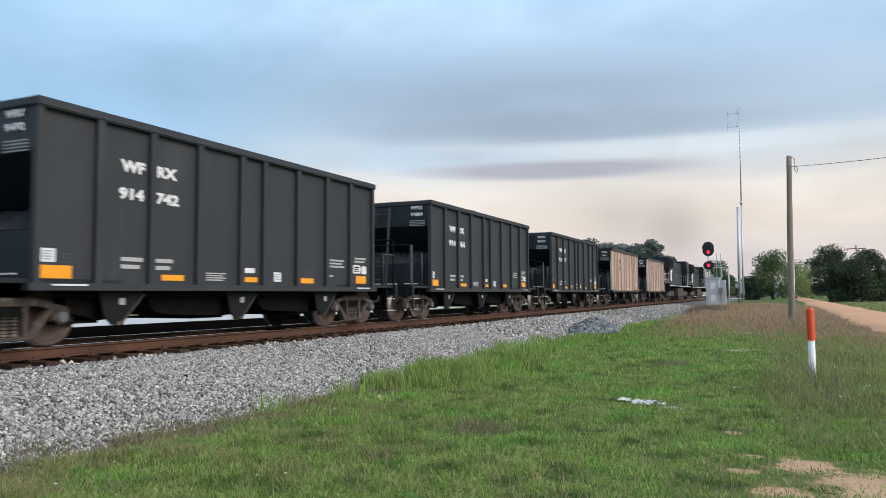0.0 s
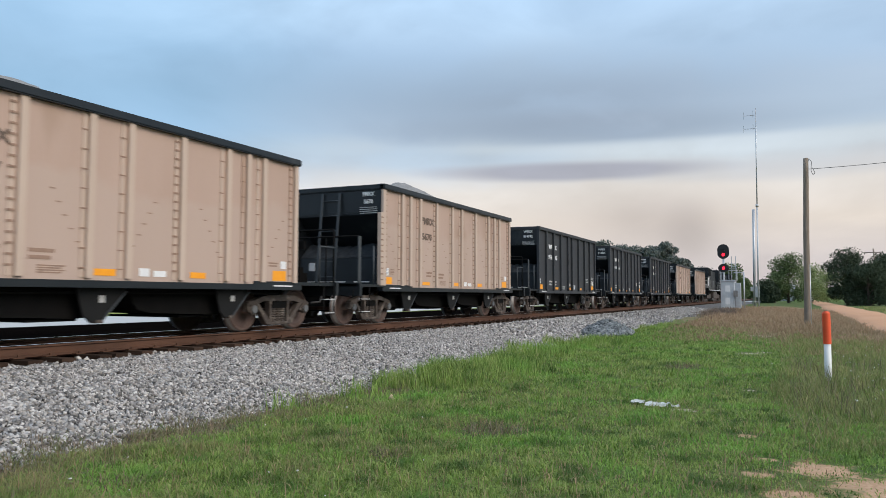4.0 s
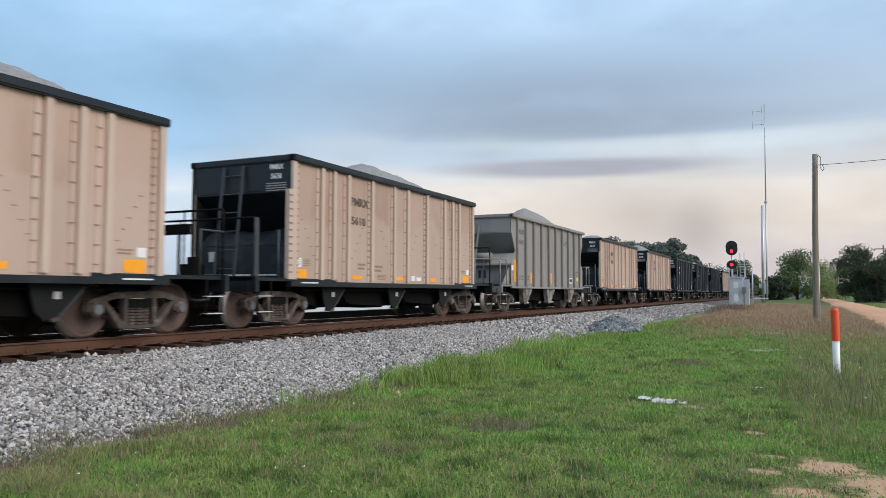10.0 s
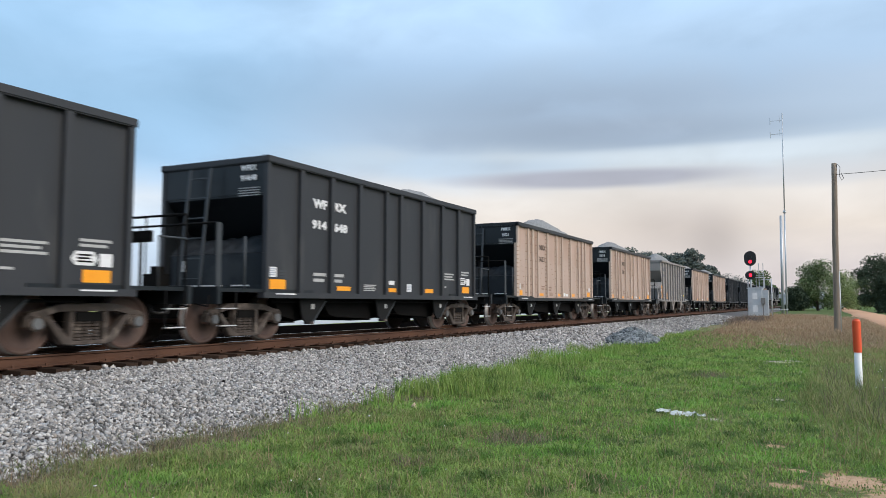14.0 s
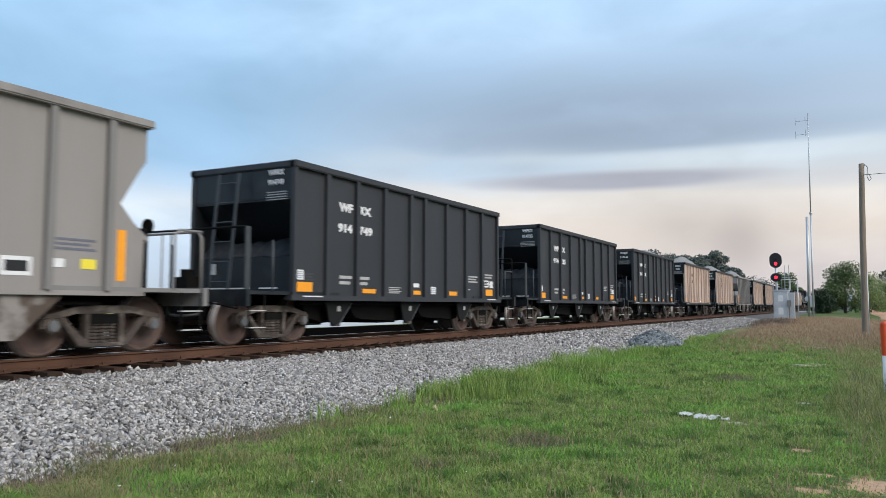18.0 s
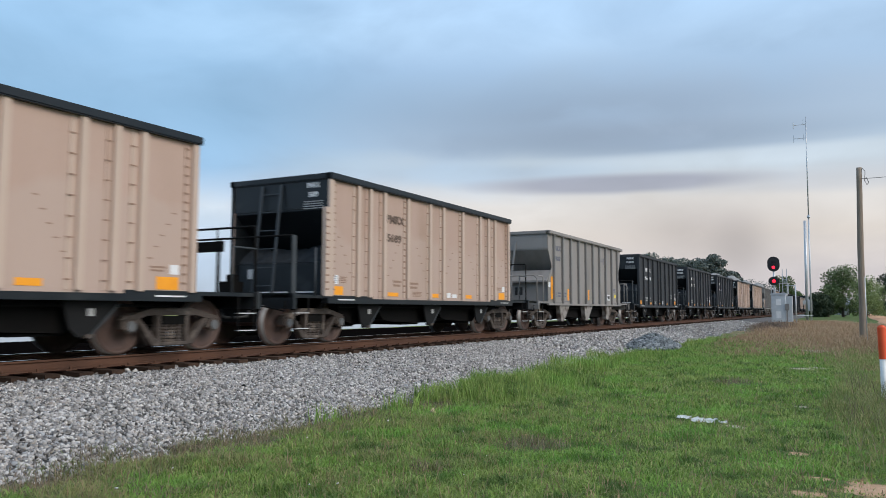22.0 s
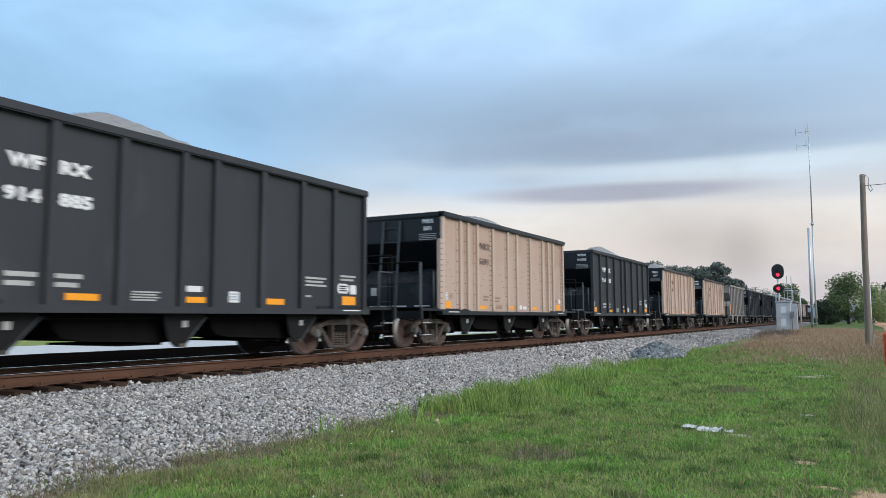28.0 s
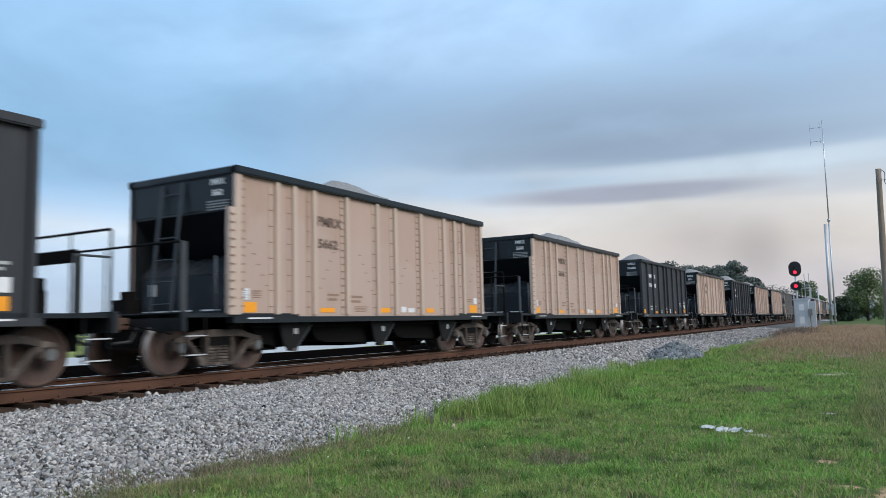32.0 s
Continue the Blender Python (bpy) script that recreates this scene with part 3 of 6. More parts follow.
def strip(name, x0, x1, y0, y1, lift, mat, label, cat, wob=0.25, crown=0.0):
    """A road lying on the land, with uneven edges."""
    ys = axis(y0, y1, max(y0, 0), min(y1, 100), 1.0)
    xs = np.linspace(0, 1, 9)
    verts, faces = [], []
    for y in ys:
        a = x0 + wob * noise.noise((y * 0.12, 1.7, 0)) * 2
        b = x1 + wob * noise.noise((y * 0.23, 8.1, 0)) * 2
        for u in xs:
            x = a + (b - a) * u
            edge = -0.22 if u in (0, 1) else 0
            verts.append((x, y, ground_z(x, y) + lift + edge + crown * (1 - (2 * u - 1) ** 2)))
    k = len(xs)
    for j in range(len(ys) - 1):
        for i in range(k - 1):
            faces.append((j * k + i, j * k + i + 1, (j + 1) * k + i + 1, (j + 1) * k + i))
    tagged(new(name, mesh_from(name, verts, faces, mat, True)), label, cat, kind="structure")


strip("dirt_road", 3.3, 7.7, -40, 900, 0.10, M["dirt"], "orange unpaved dirt road beside the grass verge", "road", crown=0.12)
strip("paved_road", -35.0, -25.2, -300, 900, 0.05, M["tarmac"], "pale grey paved road behind the railway line", "road", wob=0.0)


# ---- ballast bed, sleepers, rails ----
def ballast_profile(y):
    wob = 0.35 * noise.noise((y * 0.22, 3.3, 0)) + 0.12 * noise.noise((y * 0.9, 7.7, 0))
    g = near_rise(y)
    return [(-25.4, 0.28), (-24.6, 0.40), (-23.8, 0.46), (CX - 1.55, 0.625), (CX + 1.25, 0.575), (CX + 1.75, 0.555), (-7.9 + wob * 0.5, 0.34 + g * 0.3), (-7.0 + wob, 0.13 + g * 0.8), (-6.4 + wob, -0.05 + g)]


def ballast_z(x, y):
    p = ballast_profile(y)
    for (x0, z0), (x1, z1) in zip(p, p[1:]):
        if x0 <= x <= x1:
            return z0 + (z1 - z0) * (x - x0) / (x1 - x0)
    return -1.0


def ballast():
    ys = axis(-250, 1200, -2, 70, 0.5)
    verts, faces, k = [], [], 9
    for y in ys:
        verts += [(x, y, z) for x, z in ballast_profile(y)]
    for j in range(len(ys) - 1):
        for i in range(k - 1):
            faces.append((j * k + i, j * k + i + 1, (j + 1) * k + i + 1, (j + 1) * k + i))
    mat = material("ballast_stone", (0.025, 0.024, 0.024), (0.19, 0.186, 0.18), 16.0, 0.95, bump=1.0, fine=34)
    bed = tagged(new("ballast_bed", mesh_from("ballast_bed", verts, faces, mat)), "grey crushed-stone ballast bed with a sloping shoulder", "ballast", kind="structure")
    return bed


def stone_shapes(rng, count):
    """Unit crushed stones: broken, uneven six-sided blocks turned every way."""
    base = np.array([(x, y, z) for z in (-1, 1) for y in (-1, 1) for x in (-1, 1)]) * 0.62
    tri = np.array([(0, 2, 3), (0, 3, 1), (4, 5, 7), (4, 7, 6), (0, 1, 5), (0, 5, 4), (2, 6, 7), (2, 7, 3), (0, 4, 6), (0, 6, 2), (1, 3, 7), (1, 7, 5)])
    v = base[None] * (1 + rng.uniform(-0.5, 0.45, (count, 8, 3)))
    v *= rng.uniform(0.55, 1.35, (count, 1, 3)) * np.array((1.15, 1.0, 0.7))
    a, b, c = rng.uniform(0, 6.283, count), rng.uniform(-0.9, 0.9, count), rng.uniform(-0.9, 0.9, count)
    for ang, i, j in ((c, 0, 2), (b, 1, 2), (a, 0, 1)):
        p, q = v[..., i].copy(), v[..., j].copy()
        v[..., i] = p * np.cos(ang)[:, None] - q * np.sin(ang)[:, None]
        v[..., j] = p * np.sin(ang)[:, None] + q * np.cos(ang)[:, None]
    return v, tri


def raw_mesh(name, verts, tris, mat):
    """Triangles straight from arrays."""
    verts, tris = np.ascontiguousarray(verts, dtype=np.float32).reshape(-1, 3), np.ascontiguousarray(tris, dtype=np.int32).reshape(-1, 3)
    me = bpy.data.meshes.new(name)
    me.vertices.add(len(verts))
    me.vertices.foreach_set("co", verts.ravel())
    me.loops.add(tris.size)
    me.loops.foreach_set("vertex_index", tris.ravel())
    me.polygons.add(len(tris))
    me.polygons.foreach_set("loop_start", np.arange(0, tris.size, 3, dtype=np.int32))
    me.update(calc_edges=True)
    me.materials.append(mat)
    return me


STONE = island_material("loose_ballast_stones", [(0.045, 0.043, 0.042), (0.17, 0.160, 0.152), (0.31, 0.298, 0.28), (0.40, 0.385, 0.365), (0.085, 0.082, 0.08), (0.52, 0.50, 0.475), (0.24, 0.212, 0.18), (0.64, 0.62, 0.59), (0.12, 0.117, 0.114), (0.34, 0.35, 0.355)], 0.9)
STONE_BLUE = island_material("fresh_blue_grey_stones", [(0.045, 0.055, 0.06), (0.12, 0.138, 0.146), (0.22, 0.245, 0.255), (0.08, 0.092, 0.10), (0.30, 0.325, 0.335)], 0.9)


def scatter_stones(name, label, pts, size, mat, seed, cat="stones"):
    rng = np.random.default_rng(seed)
    v, tri = stone_shapes(rng, len(pts))
    s = size * rng.uniform(0.6, 1.35, (len(pts), 1, 1))
    v = v * s + np.asarray(pts)[:, None, :]
    f = tri[None] + (np.arange(len(pts)) * 8)[:, None, None]
    return tagged(new(name, raw_mesh(name, v, f, mat)), label, cat, kind="stuff")


def loose_stones(bed):
    rng = np.random.default_rng(4)
    pts = []
    for y0, y1, x0, x1, per in ((3.5, 12, -9.66, -6.15, 1150), (12, 22, -9.66, -6.0, 640), (22, 40, -9.7, -5.8, 130), (40, 75, -9.7, -5.5, 30)):
        for _ in range(int((y1 - y0) * (x1 - x0) * per)):
            x, y = rng.uniform(x0, x1), rng.uniform(y0, y1)
            z = ballast_z(x, y)
            if z > ground_z(x, y) - 0.03 and not (x > -6.55 and rng.random() < 0.5):
                pts.append((x, y, z + 0.012))
    p = np.array(pts)
    near = p[p[:, 1] < 22]
    far = p[p[:, 1] >= 22]
    scatter_stones("ballast_stones", "loose grey crushed stones on the track shoulder", near, 0.026, STONE, 5)
    scatter_stones("ballast_stones", "loose grey crushed stones on the track shoulder", far, 0.048, STONE, 6)
    # the nearest stones of the shoulder, one by one
    lump = material("broken_ballast_stone", (0.15, 0.143, 0.136), (0.43, 0.415, 0.395), 22.0, 0.9, bump=0.3, rand=0.6)
    v, tri = stone_shapes(np.random.default_rng(15), 12)
    shapes = [raw_mesh("stone", v[i] * 0.034, tri, lump) for i in range(12)]
    for i in range(280):
        x, y = rng.uniform(-8.3, -6.7), rng.uniform(4.6, 9.5)
        o = part("stone", shapes[i % 12], None, bed)
        o.location, o.rotation_euler[2] = (x, y, ballast_z(x, y) + 0.035), rng.uniform(0, 6.283)
    # between and just outside the sleepers
    q = [(rng.uniform(CX + 0.95, CX + 1.5), rng.uniform(3, 22), 0.575) for _ in range(900)]
    scatter_stones("ballast_stones", "grey stones packed between the sleeper ends", np.array(q), 0.035, STONE, 7)
    # a dumped heap of fresh stone on the shoulder
    h = []
    for _ in range(2300):
        a, r = rng.uniform(0, 6.283), rng.random() ** 0.5
        x, y = -6.75 + 0.95 * r * math.cos(a), 29.6 + 2.5 * r * math.sin(a)
        h.append((x, y, 0.1 + 0.52 * (1 - r) ** 0.9 + rng.uniform(0, 0.05)))
    scatter_stones("stone_heap", "small heap of fresh bluish crushed stone on the shoulder", np.array(h), 0.070, STONE_BLUE, 8)


def rail_mesh(y0, y1):
    bm = bmesh.new()
    prof = [(-0.075, 0.0), (0.075, 0.0), (0.075, 0.012), (0.012, 0.034), (0.010, 0.128), (0.037, 0.140), (0.037, 0.168), (0.028, 0.178), (-0.028, 0.178), (-0.037, 0.168), (-0.037, 0.140), (-0.010, 0.128), (-0.012, 0.034), (-0.075, 0.012)]
    a = [bm.verts.new((x, y0, z)) for x, z in prof]
    b = [bm.verts.new((x, y1, z)) for x, z in prof]
    k = len(prof)
    for i in range(k):
        f = bm.faces.new((a[i], b[i], b[(i + 1) % k], a[(i + 1) % k]))
        f.material_index = 1 if i in (6, 7, 8) else 0
    bm.faces.new(a), bm.faces.new(list(reversed(b)))
    return mesh_of("rail", bm, (M["rust"], M["railhead"]))


def track():
    base = tagged(new("railway_track"), "single rusty railway track on wooden sleepers in grey ballast", "railway track", kind="structure")
    base.location = (CX, 0, RAIL - 0.178)
    me = rail_mesh(-250, 1200)
    for s in (-1, 1):
        part("rail", me, None, base, "rust-brown steel rail with a polished head").location = (s * GAUGE, 0, 0)
    tie = mesh_of("sleeper", boxes((-1.30, 1.30, -0.115, 0.115, -0.17, 0.0)), M["tie"])
    plate = mesh_of("tie_plate", boxes((-0.17, 0.17, -0.09, 0.09, 0.0, 0.016), (-0.11, -0.085, -0.05, -0.02, 0.016, 0.05), (0.085, 0.11, 0.02, 0.05, 0.016, 0.05)), M["rust"])
    rng = random.Random(3)
    for i in range(170):
        y = -2 + i * 0.52
        t = part("sleeper", tie, None, base)
        t.location = (rng.uniform(-0.06, 0.13), y + rng.uniform(-0.03, 0.03), -0.002 - rng.uniform(0, 0.015))
        t.rotation_euler[2] = rng.uniform(-0.025, 0.025)
        if i < 70:
            p = part("tie_plate", plate, None, base)
            p.location = (GAUGE, y, -0.004)
    bm = bmesh.new()
    for i in range(-300, 0):
        box(bm, -1.3, 1.3, -2.6 + i * 0.52 + 0.4, -2.37 + i * 0.52 + 0.4, -0.17, -0.01)
    for i in range(170, 900):
        box(bm, -1.3, 1.3, -2.1 + i * 0.52, -1.87 + i * 0.52, -0.17, -0.01)
    tagged(part("sleepers_beyond", bm, M["tie"], base), kind="stuff")


def shaded_stained_bed():
    """Soiled ballast between the rails and on the far side, darkened for train shade."""
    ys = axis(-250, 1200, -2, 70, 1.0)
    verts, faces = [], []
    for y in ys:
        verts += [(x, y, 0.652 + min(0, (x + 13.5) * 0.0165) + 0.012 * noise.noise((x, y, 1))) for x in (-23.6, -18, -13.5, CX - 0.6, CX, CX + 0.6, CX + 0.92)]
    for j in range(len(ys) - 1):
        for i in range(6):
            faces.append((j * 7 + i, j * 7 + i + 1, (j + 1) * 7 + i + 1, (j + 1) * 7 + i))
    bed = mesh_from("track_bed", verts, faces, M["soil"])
    bed.materials.append(M["bed_shade"])
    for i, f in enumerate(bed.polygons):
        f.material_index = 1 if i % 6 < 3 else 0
    tagged(new("track_bed", bed), "oil-stained soil between and behind the rails, coloured darker for the train's shade", "track bed", kind="structure")


BED = ballast()
shaded_stained_bed()
track()
loose_stones(BED)


# ---- grass ----
def blades(name, label, xy, height, width, lean, mat, seed, cat="grass"):
    """Bent three-triangle blades at the (x, y) given."""
    rng = np.random.default_rng(seed)
    n = len(xy)
    z = np.array([max(ground_z(x, y), ballast_z(x, y)) for x, y in xy]) - 0.01
    h = height * rng.uniform(0.45, 1.25, n) if np.isscalar(height) else height * rng.uniform(0.55, 1.2, n)
    w = width * rng.uniform(0.6, 1.3, n)
    a, l = rng.uniform(0, 6.283, n), lean * rng.uniform(0.2, 1.3, n)
    d = np.stack([np.cos(a), np.sin(a), 0 * a], 1)
    b = rng.uniform(0, 6.283, n)
    s = np.stack([np.cos(b), np.sin(b), 0 * a], 1)
    p = np.column_stack([xy, z])
    up = np.array([0, 0, 1.0])
    mid = p + d * (l * h * 0.35)[:, None] + up * (h * 0.6)[:, None]
    tip = p + d * (l * h)[:, None] + up * (h * np.clip(1 - 0.3 * l, 0.4, 1))[:, None]
    v = np.stack([p - s * w[:, None], p + s * w[:, None], mid + s * (w * 0.8)[:, None], mid - s * (w * 0.8)[:, None], tip], 1)
    f = np.array([(0, 1, 2), (0, 2, 3), (3, 2, 4)])[None] + (np.arange(n) * 5)[:, None, None]
    return tagged(new(name, raw_mesh(name, v, f, mat)), label, cat, kind="stuff")


def spread(rng, n, x0, x1, y0, y1, power=1.6):
    """Points denser towards the near edge."""
    u = rng.random(n)
    k = 1 - power
    y = (y0 ** k + u * (y1 ** k - y0 ** k)) ** (1 / k)
    return np.column_stack([rng.uniform(x0, x1, n), y])


def bare(x, y):
    """How bare the turf is here, 0 to 1."""
    b = 0.0
    for cx, cy, rx, ry, _ in SAND + PALE[:-1] + ((-3.22, 8.31, 0.40, 0.36, 1), (-2.26, 17.5, 0.35, 0.6, 1), (-3.63, 6.53, 0.2, 0.18, 1)):
        r = math.hypot((x - cx) / rx, (y - cy) / ry) + 0.6 * noise.noise((x * 3, y * 3, 2))
        b = max(b, min(0.88, max(0.0, 1.3 - r)))
    return b


TURF = island_material("green_turf", [(0.096, 0.178, 0.036), (0.192, 0.318, 0.057), (0.28, 0.405, 0.09), (0.125, 0.225, 0.047), (0.365, 0.425, 0.13), (0.085, 0.163, 0.033), (0.23, 0.36, 0.074), (0.42, 0.395, 0.19)], 0.6, 0.3, 0.55, 0.5, (0.32, 0.39, 0.115), ((2.0, 0.8, (0.046, 0.105, 0.024), 0.50), (4.2, 0.6, (0.33, 0.265, 0.15), 0.62), (0.8, 0.6, (0.195, 0.41, 0.066), 0.49)))
STRAW = island_material("dry_straw", [(0.38, 0.27, 0.175), (0.31, 0.22, 0.14), (0.46, 0.345, 0.23), (0.26, 0.21, 0.11)], 0.8, 0.35, 0.3, 0.75, (0.31, 0.20, 0.125))
DEAD = island_material("brown_dead_weeds", [(0.15, 0.125, 0.09), (0.25, 0.20, 0.145), (0.19, 0.15, 0.115), (0.17, 0.18, 0.085), (0.13, 0.17, 0.065), (0.30, 0.25, 0.18)], 0.85, 0.2)
GLOOM = island_material("dark_brown_weeds", [(0.12, 0.095, 0.085), (0.17, 0.13, 0.11), (0.22, 0.16, 0.125), (0.14, 0.125, 0.085)], 0.85, 0.15)
WEED = island_material("olive_weeds", [(0.16, 0.24, 0.06), (0.24, 0.30, 0.095), (0.33, 0.32, 0.14), (0.14, 0.22, 0.055), (0.42, 0.37, 0.20), (0.18, 0.29, 0.07), (0.34, 0.28, 0.15)], 0.75, 0.35, 0.8, 0.5, (0.34, 0.29, 0.14), ((2.2, 0.65, (0.085, 0.14, 0.036), 0.52),))


def grasses():
    rng = np.random.default_rng(11)
    # turf of the verge
    p = spread(rng, 285000, -7.1, 2.9, 3.6, 46)
    keep = []
    for x, y in p:
        edge = -6.4 + 0.35 * noise.noise((y * 0.22, 3.3, 0)) + 0.12 * noise.noise((y * 0.9, 7.7, 0))
        d = (x - edge)
        ok = d > -0.15 and rng.random() > 0.85 - 1.1 * (d - 0.15 + 0.5 * noise.noise((x * 1.5, y * 1.5, 17)) + 0.05 * max(0.0, y - 9)) and rng.random() > bare(x, y) and rng.random() > 0.92 * min(1, max(0, (y - 32 + 5 * noise.noise((x * 0.5, y * 0.12, 6)) + 1.2 * (x + 3)) / 8))
        keep.append(ok)
    p = p[np.array(keep)]
    dist = np.hypot(p[:, 0], p[:, 1])
    edge = -6.4 + np.array([0.35 * noise.noise((y * 0.22, 3.3, 0)) for y in p[:, 1]])
    tall = np.clip(1 - (p[:, 0] - edge) / 1.5, 0, 1)
    patch = np.array([noise.noise((x * 0.5, y * 0.5, 9)) for x, y in p])
    clump = np.array([noise.noise((x * 2.6, y * 2.6, 3)) for x, y in p])
    tuft = np.array([noise.noise((x * 6.5, y * 6.5, 8)) for x, y in p])
    tall = tall * np.clip((p[:, 1] - 8.5) / 3.5, 0.12, 1)
    h = 0.042 + 0.04 * np.clip(patch + 0.3, 0, 1) + (0.10 * np.clip(clump, 0, 1) + 0.07 * np.clip(tuft, 0, 1)) * np.clip(-p[:, 0] * 0.35, 0.3, 1.1) + 0.11 * tall * np.clip(0.6 + patch * 1.5, 0.2, 1.4) + 0.002 * dist
    h = np.where(bareness(p) > 0.1, h * 0.6, h)
    blades("turf", "green mown verge grass with uneven tufts", p, h, 0.0024 + 0.00032 * np.minimum(dist, 20), 1.15, TURF, 12)
    q = np.column_stack([rng.uniform(-6.6, 3.0, 26000), rng.uniform(-9, 3.8, 26000)])
    blades("turf", "green mown verge grass underfoot", q, 0.07, 0.007, 0.9, TURF, 28)
    # tall tufts at the foot of the ballast
    q = []
    for cx, cy, r, k in ((-6.15, 13.0, 0.40, 1500), (-6.25, 14.2, 0.6, 1500), (-5.9, 16.0, 0.8, 1300), (-6.2, 19.5, 0.9, 1200), (-6.2, 10.2, 0.4, 120), (-6.2, 11.6, 0.5, 800), (-6.5, 8.6, 0.25, 50), (-6.35, 17.6, 0.5, 600), (-6.3, 22.5, 0.8, 900), (-5.4, 12.2, 0.5, 500), (-5.2, 14.5, 0.8, 700), (-5.8, 25, 1.0, 900)):
        a, rr = rng.uniform(0, 6.283, k), r * rng.random(k) ** 0.7
        q.append(np.column_stack([cx + rr * np.cos(a), cy + 1.4 * rr * np.sin(a)]))
    q = np.concatenate(q)
    blades("tall_grass", "tall bright-green grass tufts along the ballast foot", q, 0.34, 0.006, 0.6, TURF, 13)
    q = spread(rng, 24000, -7.1, -5.2, 3.9, 24)
    off = np.array([-6.55 + 0.35 * noise.noise((y * 0.22, 3.3, 0)) for y in q[:, 1]])
    q = q[np.abs(q[:, 0] - off - 0.35) < 0.75 * rng.random(len(q)) ** 0.7]
    blades("dry_stalks", "dull grey-brown dead stalks along the ballast foot", q, 0.10, 0.0035, 1.1, DEAD, 14)
    q = spread(rng, 9000, -6.6, 0.3, 3.7, 20)
    k = np.array([noise.noise((x * 0.8, y * 0.8, 14)) for x, y in q])
    q = q[k > -0.12]
    blades("dry_blades", "short tan dead blades mixed into the turf", q, 0.085, 0.0045, 1.0, STRAW, 25)
    # worn and brown spots
    for cx, cy, r, k in ((-3.22, 8.31, 0.30, 330), (-3.63, 6.53, 0.16, 130), (-2.26, 17.5, 0.35, 240), (-5.17, 4.45, 0.22, 110), (-4.97, 4.7, 0.16, 80), (-4.55, 6.9, 0.3, 110), (-5.5, 4.1, 0.3, 200), (-6.5, 6.25, 0.20, 520), (-6.5, 8.0, 0.35, 420), (-6.35, 9.4, 0.35, 420), (-6.6, 7.0, 0.3, 300), (-6.6, 5.2, 0.3, 420), (-6.2, 10.8, 0.4, 420)):
        a, rr = rng.uniform(0, 6.283, k), r * rng.random(k) ** 0.6
        blades("brown_weeds", "patch of brown dead weeds in the turf", np.column_stack([cx + 1.2 * rr * np.cos(a), cy + 1.3 * rr * np.sin(a)]), 0.12, 0.0045, 0.9, DEAD, 26)
    q = spread(rng, 3200, -6.4, 0.2, 3.9, 18)
    blades("seed_stalks", "thin straw-coloured seed stalks in the turf", q, 0.22, 0.0022, 0.6, STRAW, 15)
    # rough weedy corner by the ballast
    q = spread(rng, 26000, -6.7, -3.2, 3.8, 10.5)
    k = np.array([noise.noise((x * 1.1, y * 1.1, 21)) for x, y in q])
    q, k = q[k > -0.05], k[k > -0.05]
    blades("rough_weeds", "rough mixed weeds and seed heads by the ballast", q, 0.07 + 0.20 * k, 0.0036, 1.1, WEED, 27)
    # weeds round the marker post
    q = spread(rng, 46000, -0.4, 4.6, 8.6, 30, 1.5)
    lim = np.array([noise.noise((y * 0.6, 2.2, 0)) * 0.5 for y in q[:, 1]]) + rng.exponential(0.55, len(q)) - 0.45
    left = np.where(q[:, 1] < 13, 0.55 - 0.18 * (q[:, 1] - 9), -0.15) + lim
    q = q[(q[:, 0] > left) & (q[:, 0] < 2.9)]
    patch = np.array([noise.noise((x * 0.7, y * 0.7, 4)) for x, y in q])
    bunch = np.array([noise.noise((x * 2.3, y * 1.5, 24)) for x, y in q])
    blades("weeds", "rank olive-brown weeds and grass round the marker post", q, 0.17 + 0.30 * np.clip(patch + 0.2, -0.3, 1) + 0.22 * np.clip(bunch, 0, 1), 0.0046, 1.0, WEED, 16)
    # brown dead stems standing in the weeds, and dark weeds by the cabinet
    q = np.column_stack([rng.uniform(-0.1, 2.6, 2000), rng.uniform(9.5, 20, 2000)])
    q = q[np.array([noise.noise((x * 0.9, y * 0.9, 33)) for x, y in q]) > 0.02]
    blades("dead_stems", "brown dead stems standing in the weeds", q, 0.46, 0.004, 0.5, DEAD, 35)
    q = np.column_stack([rng.normal(-5.2, 0.55, 1700), rng.normal(61.0, 4.0, 1700)])
    blades("dark_weeds", "dark brown weeds at the ballast foot before the cabinet", q, 0.50, 0.016, 1.0, GLOOM, 36)
    # straw towards the pole and the signal
    q = spread(rng, 56000, -5.4, 3.6, 20, 90, 1.4)
    k = np.array([noise.noise((x * 0.4, y * 0.2, 6)) for x, y in q])
    q = q[(q[:, 1] > 32 - 1.2 * (q[:, 0] + 3) + 5 * k[:] + rng.uniform(-6, 6, len(q))) | ((q[:, 0] > 0.2) & (q[:, 1] > 22) & (rng.random(len(q)) < 0.6))]
    hump = np.array([noise.noise((x * 0.55, y * 0.22, 41)) + 0.6 * noise.noise((x * 1.7, y * 0.6, 42)) for x, y in q])
    near_pole = np.clip(1 - np.hypot(q[:, 0] - 0.6, (q[:, 1] - 40.6) * 0.35) / 2.6, 0, 1)
    hump = 0.13 + 0.0022 * (q[:, 1] - 22) + 0.34 * np.clip(hump, 0, 1) + 0.30 * near_pole
    blades("straw_grass", "dry straw-brown grass round the wooden pole", q, hump, 0.0105, 0.9, STRAW, 17)
    q = spread(rng, 9000, 7.6, 13, 18, 120, 1.4)
    blades("far_verge", "rough green grass beyond the dirt road", q, 0.4, 0.03, 0.6, WEED, 18)
    # white clover-like heads
    rr = np.random.default_rng(19)
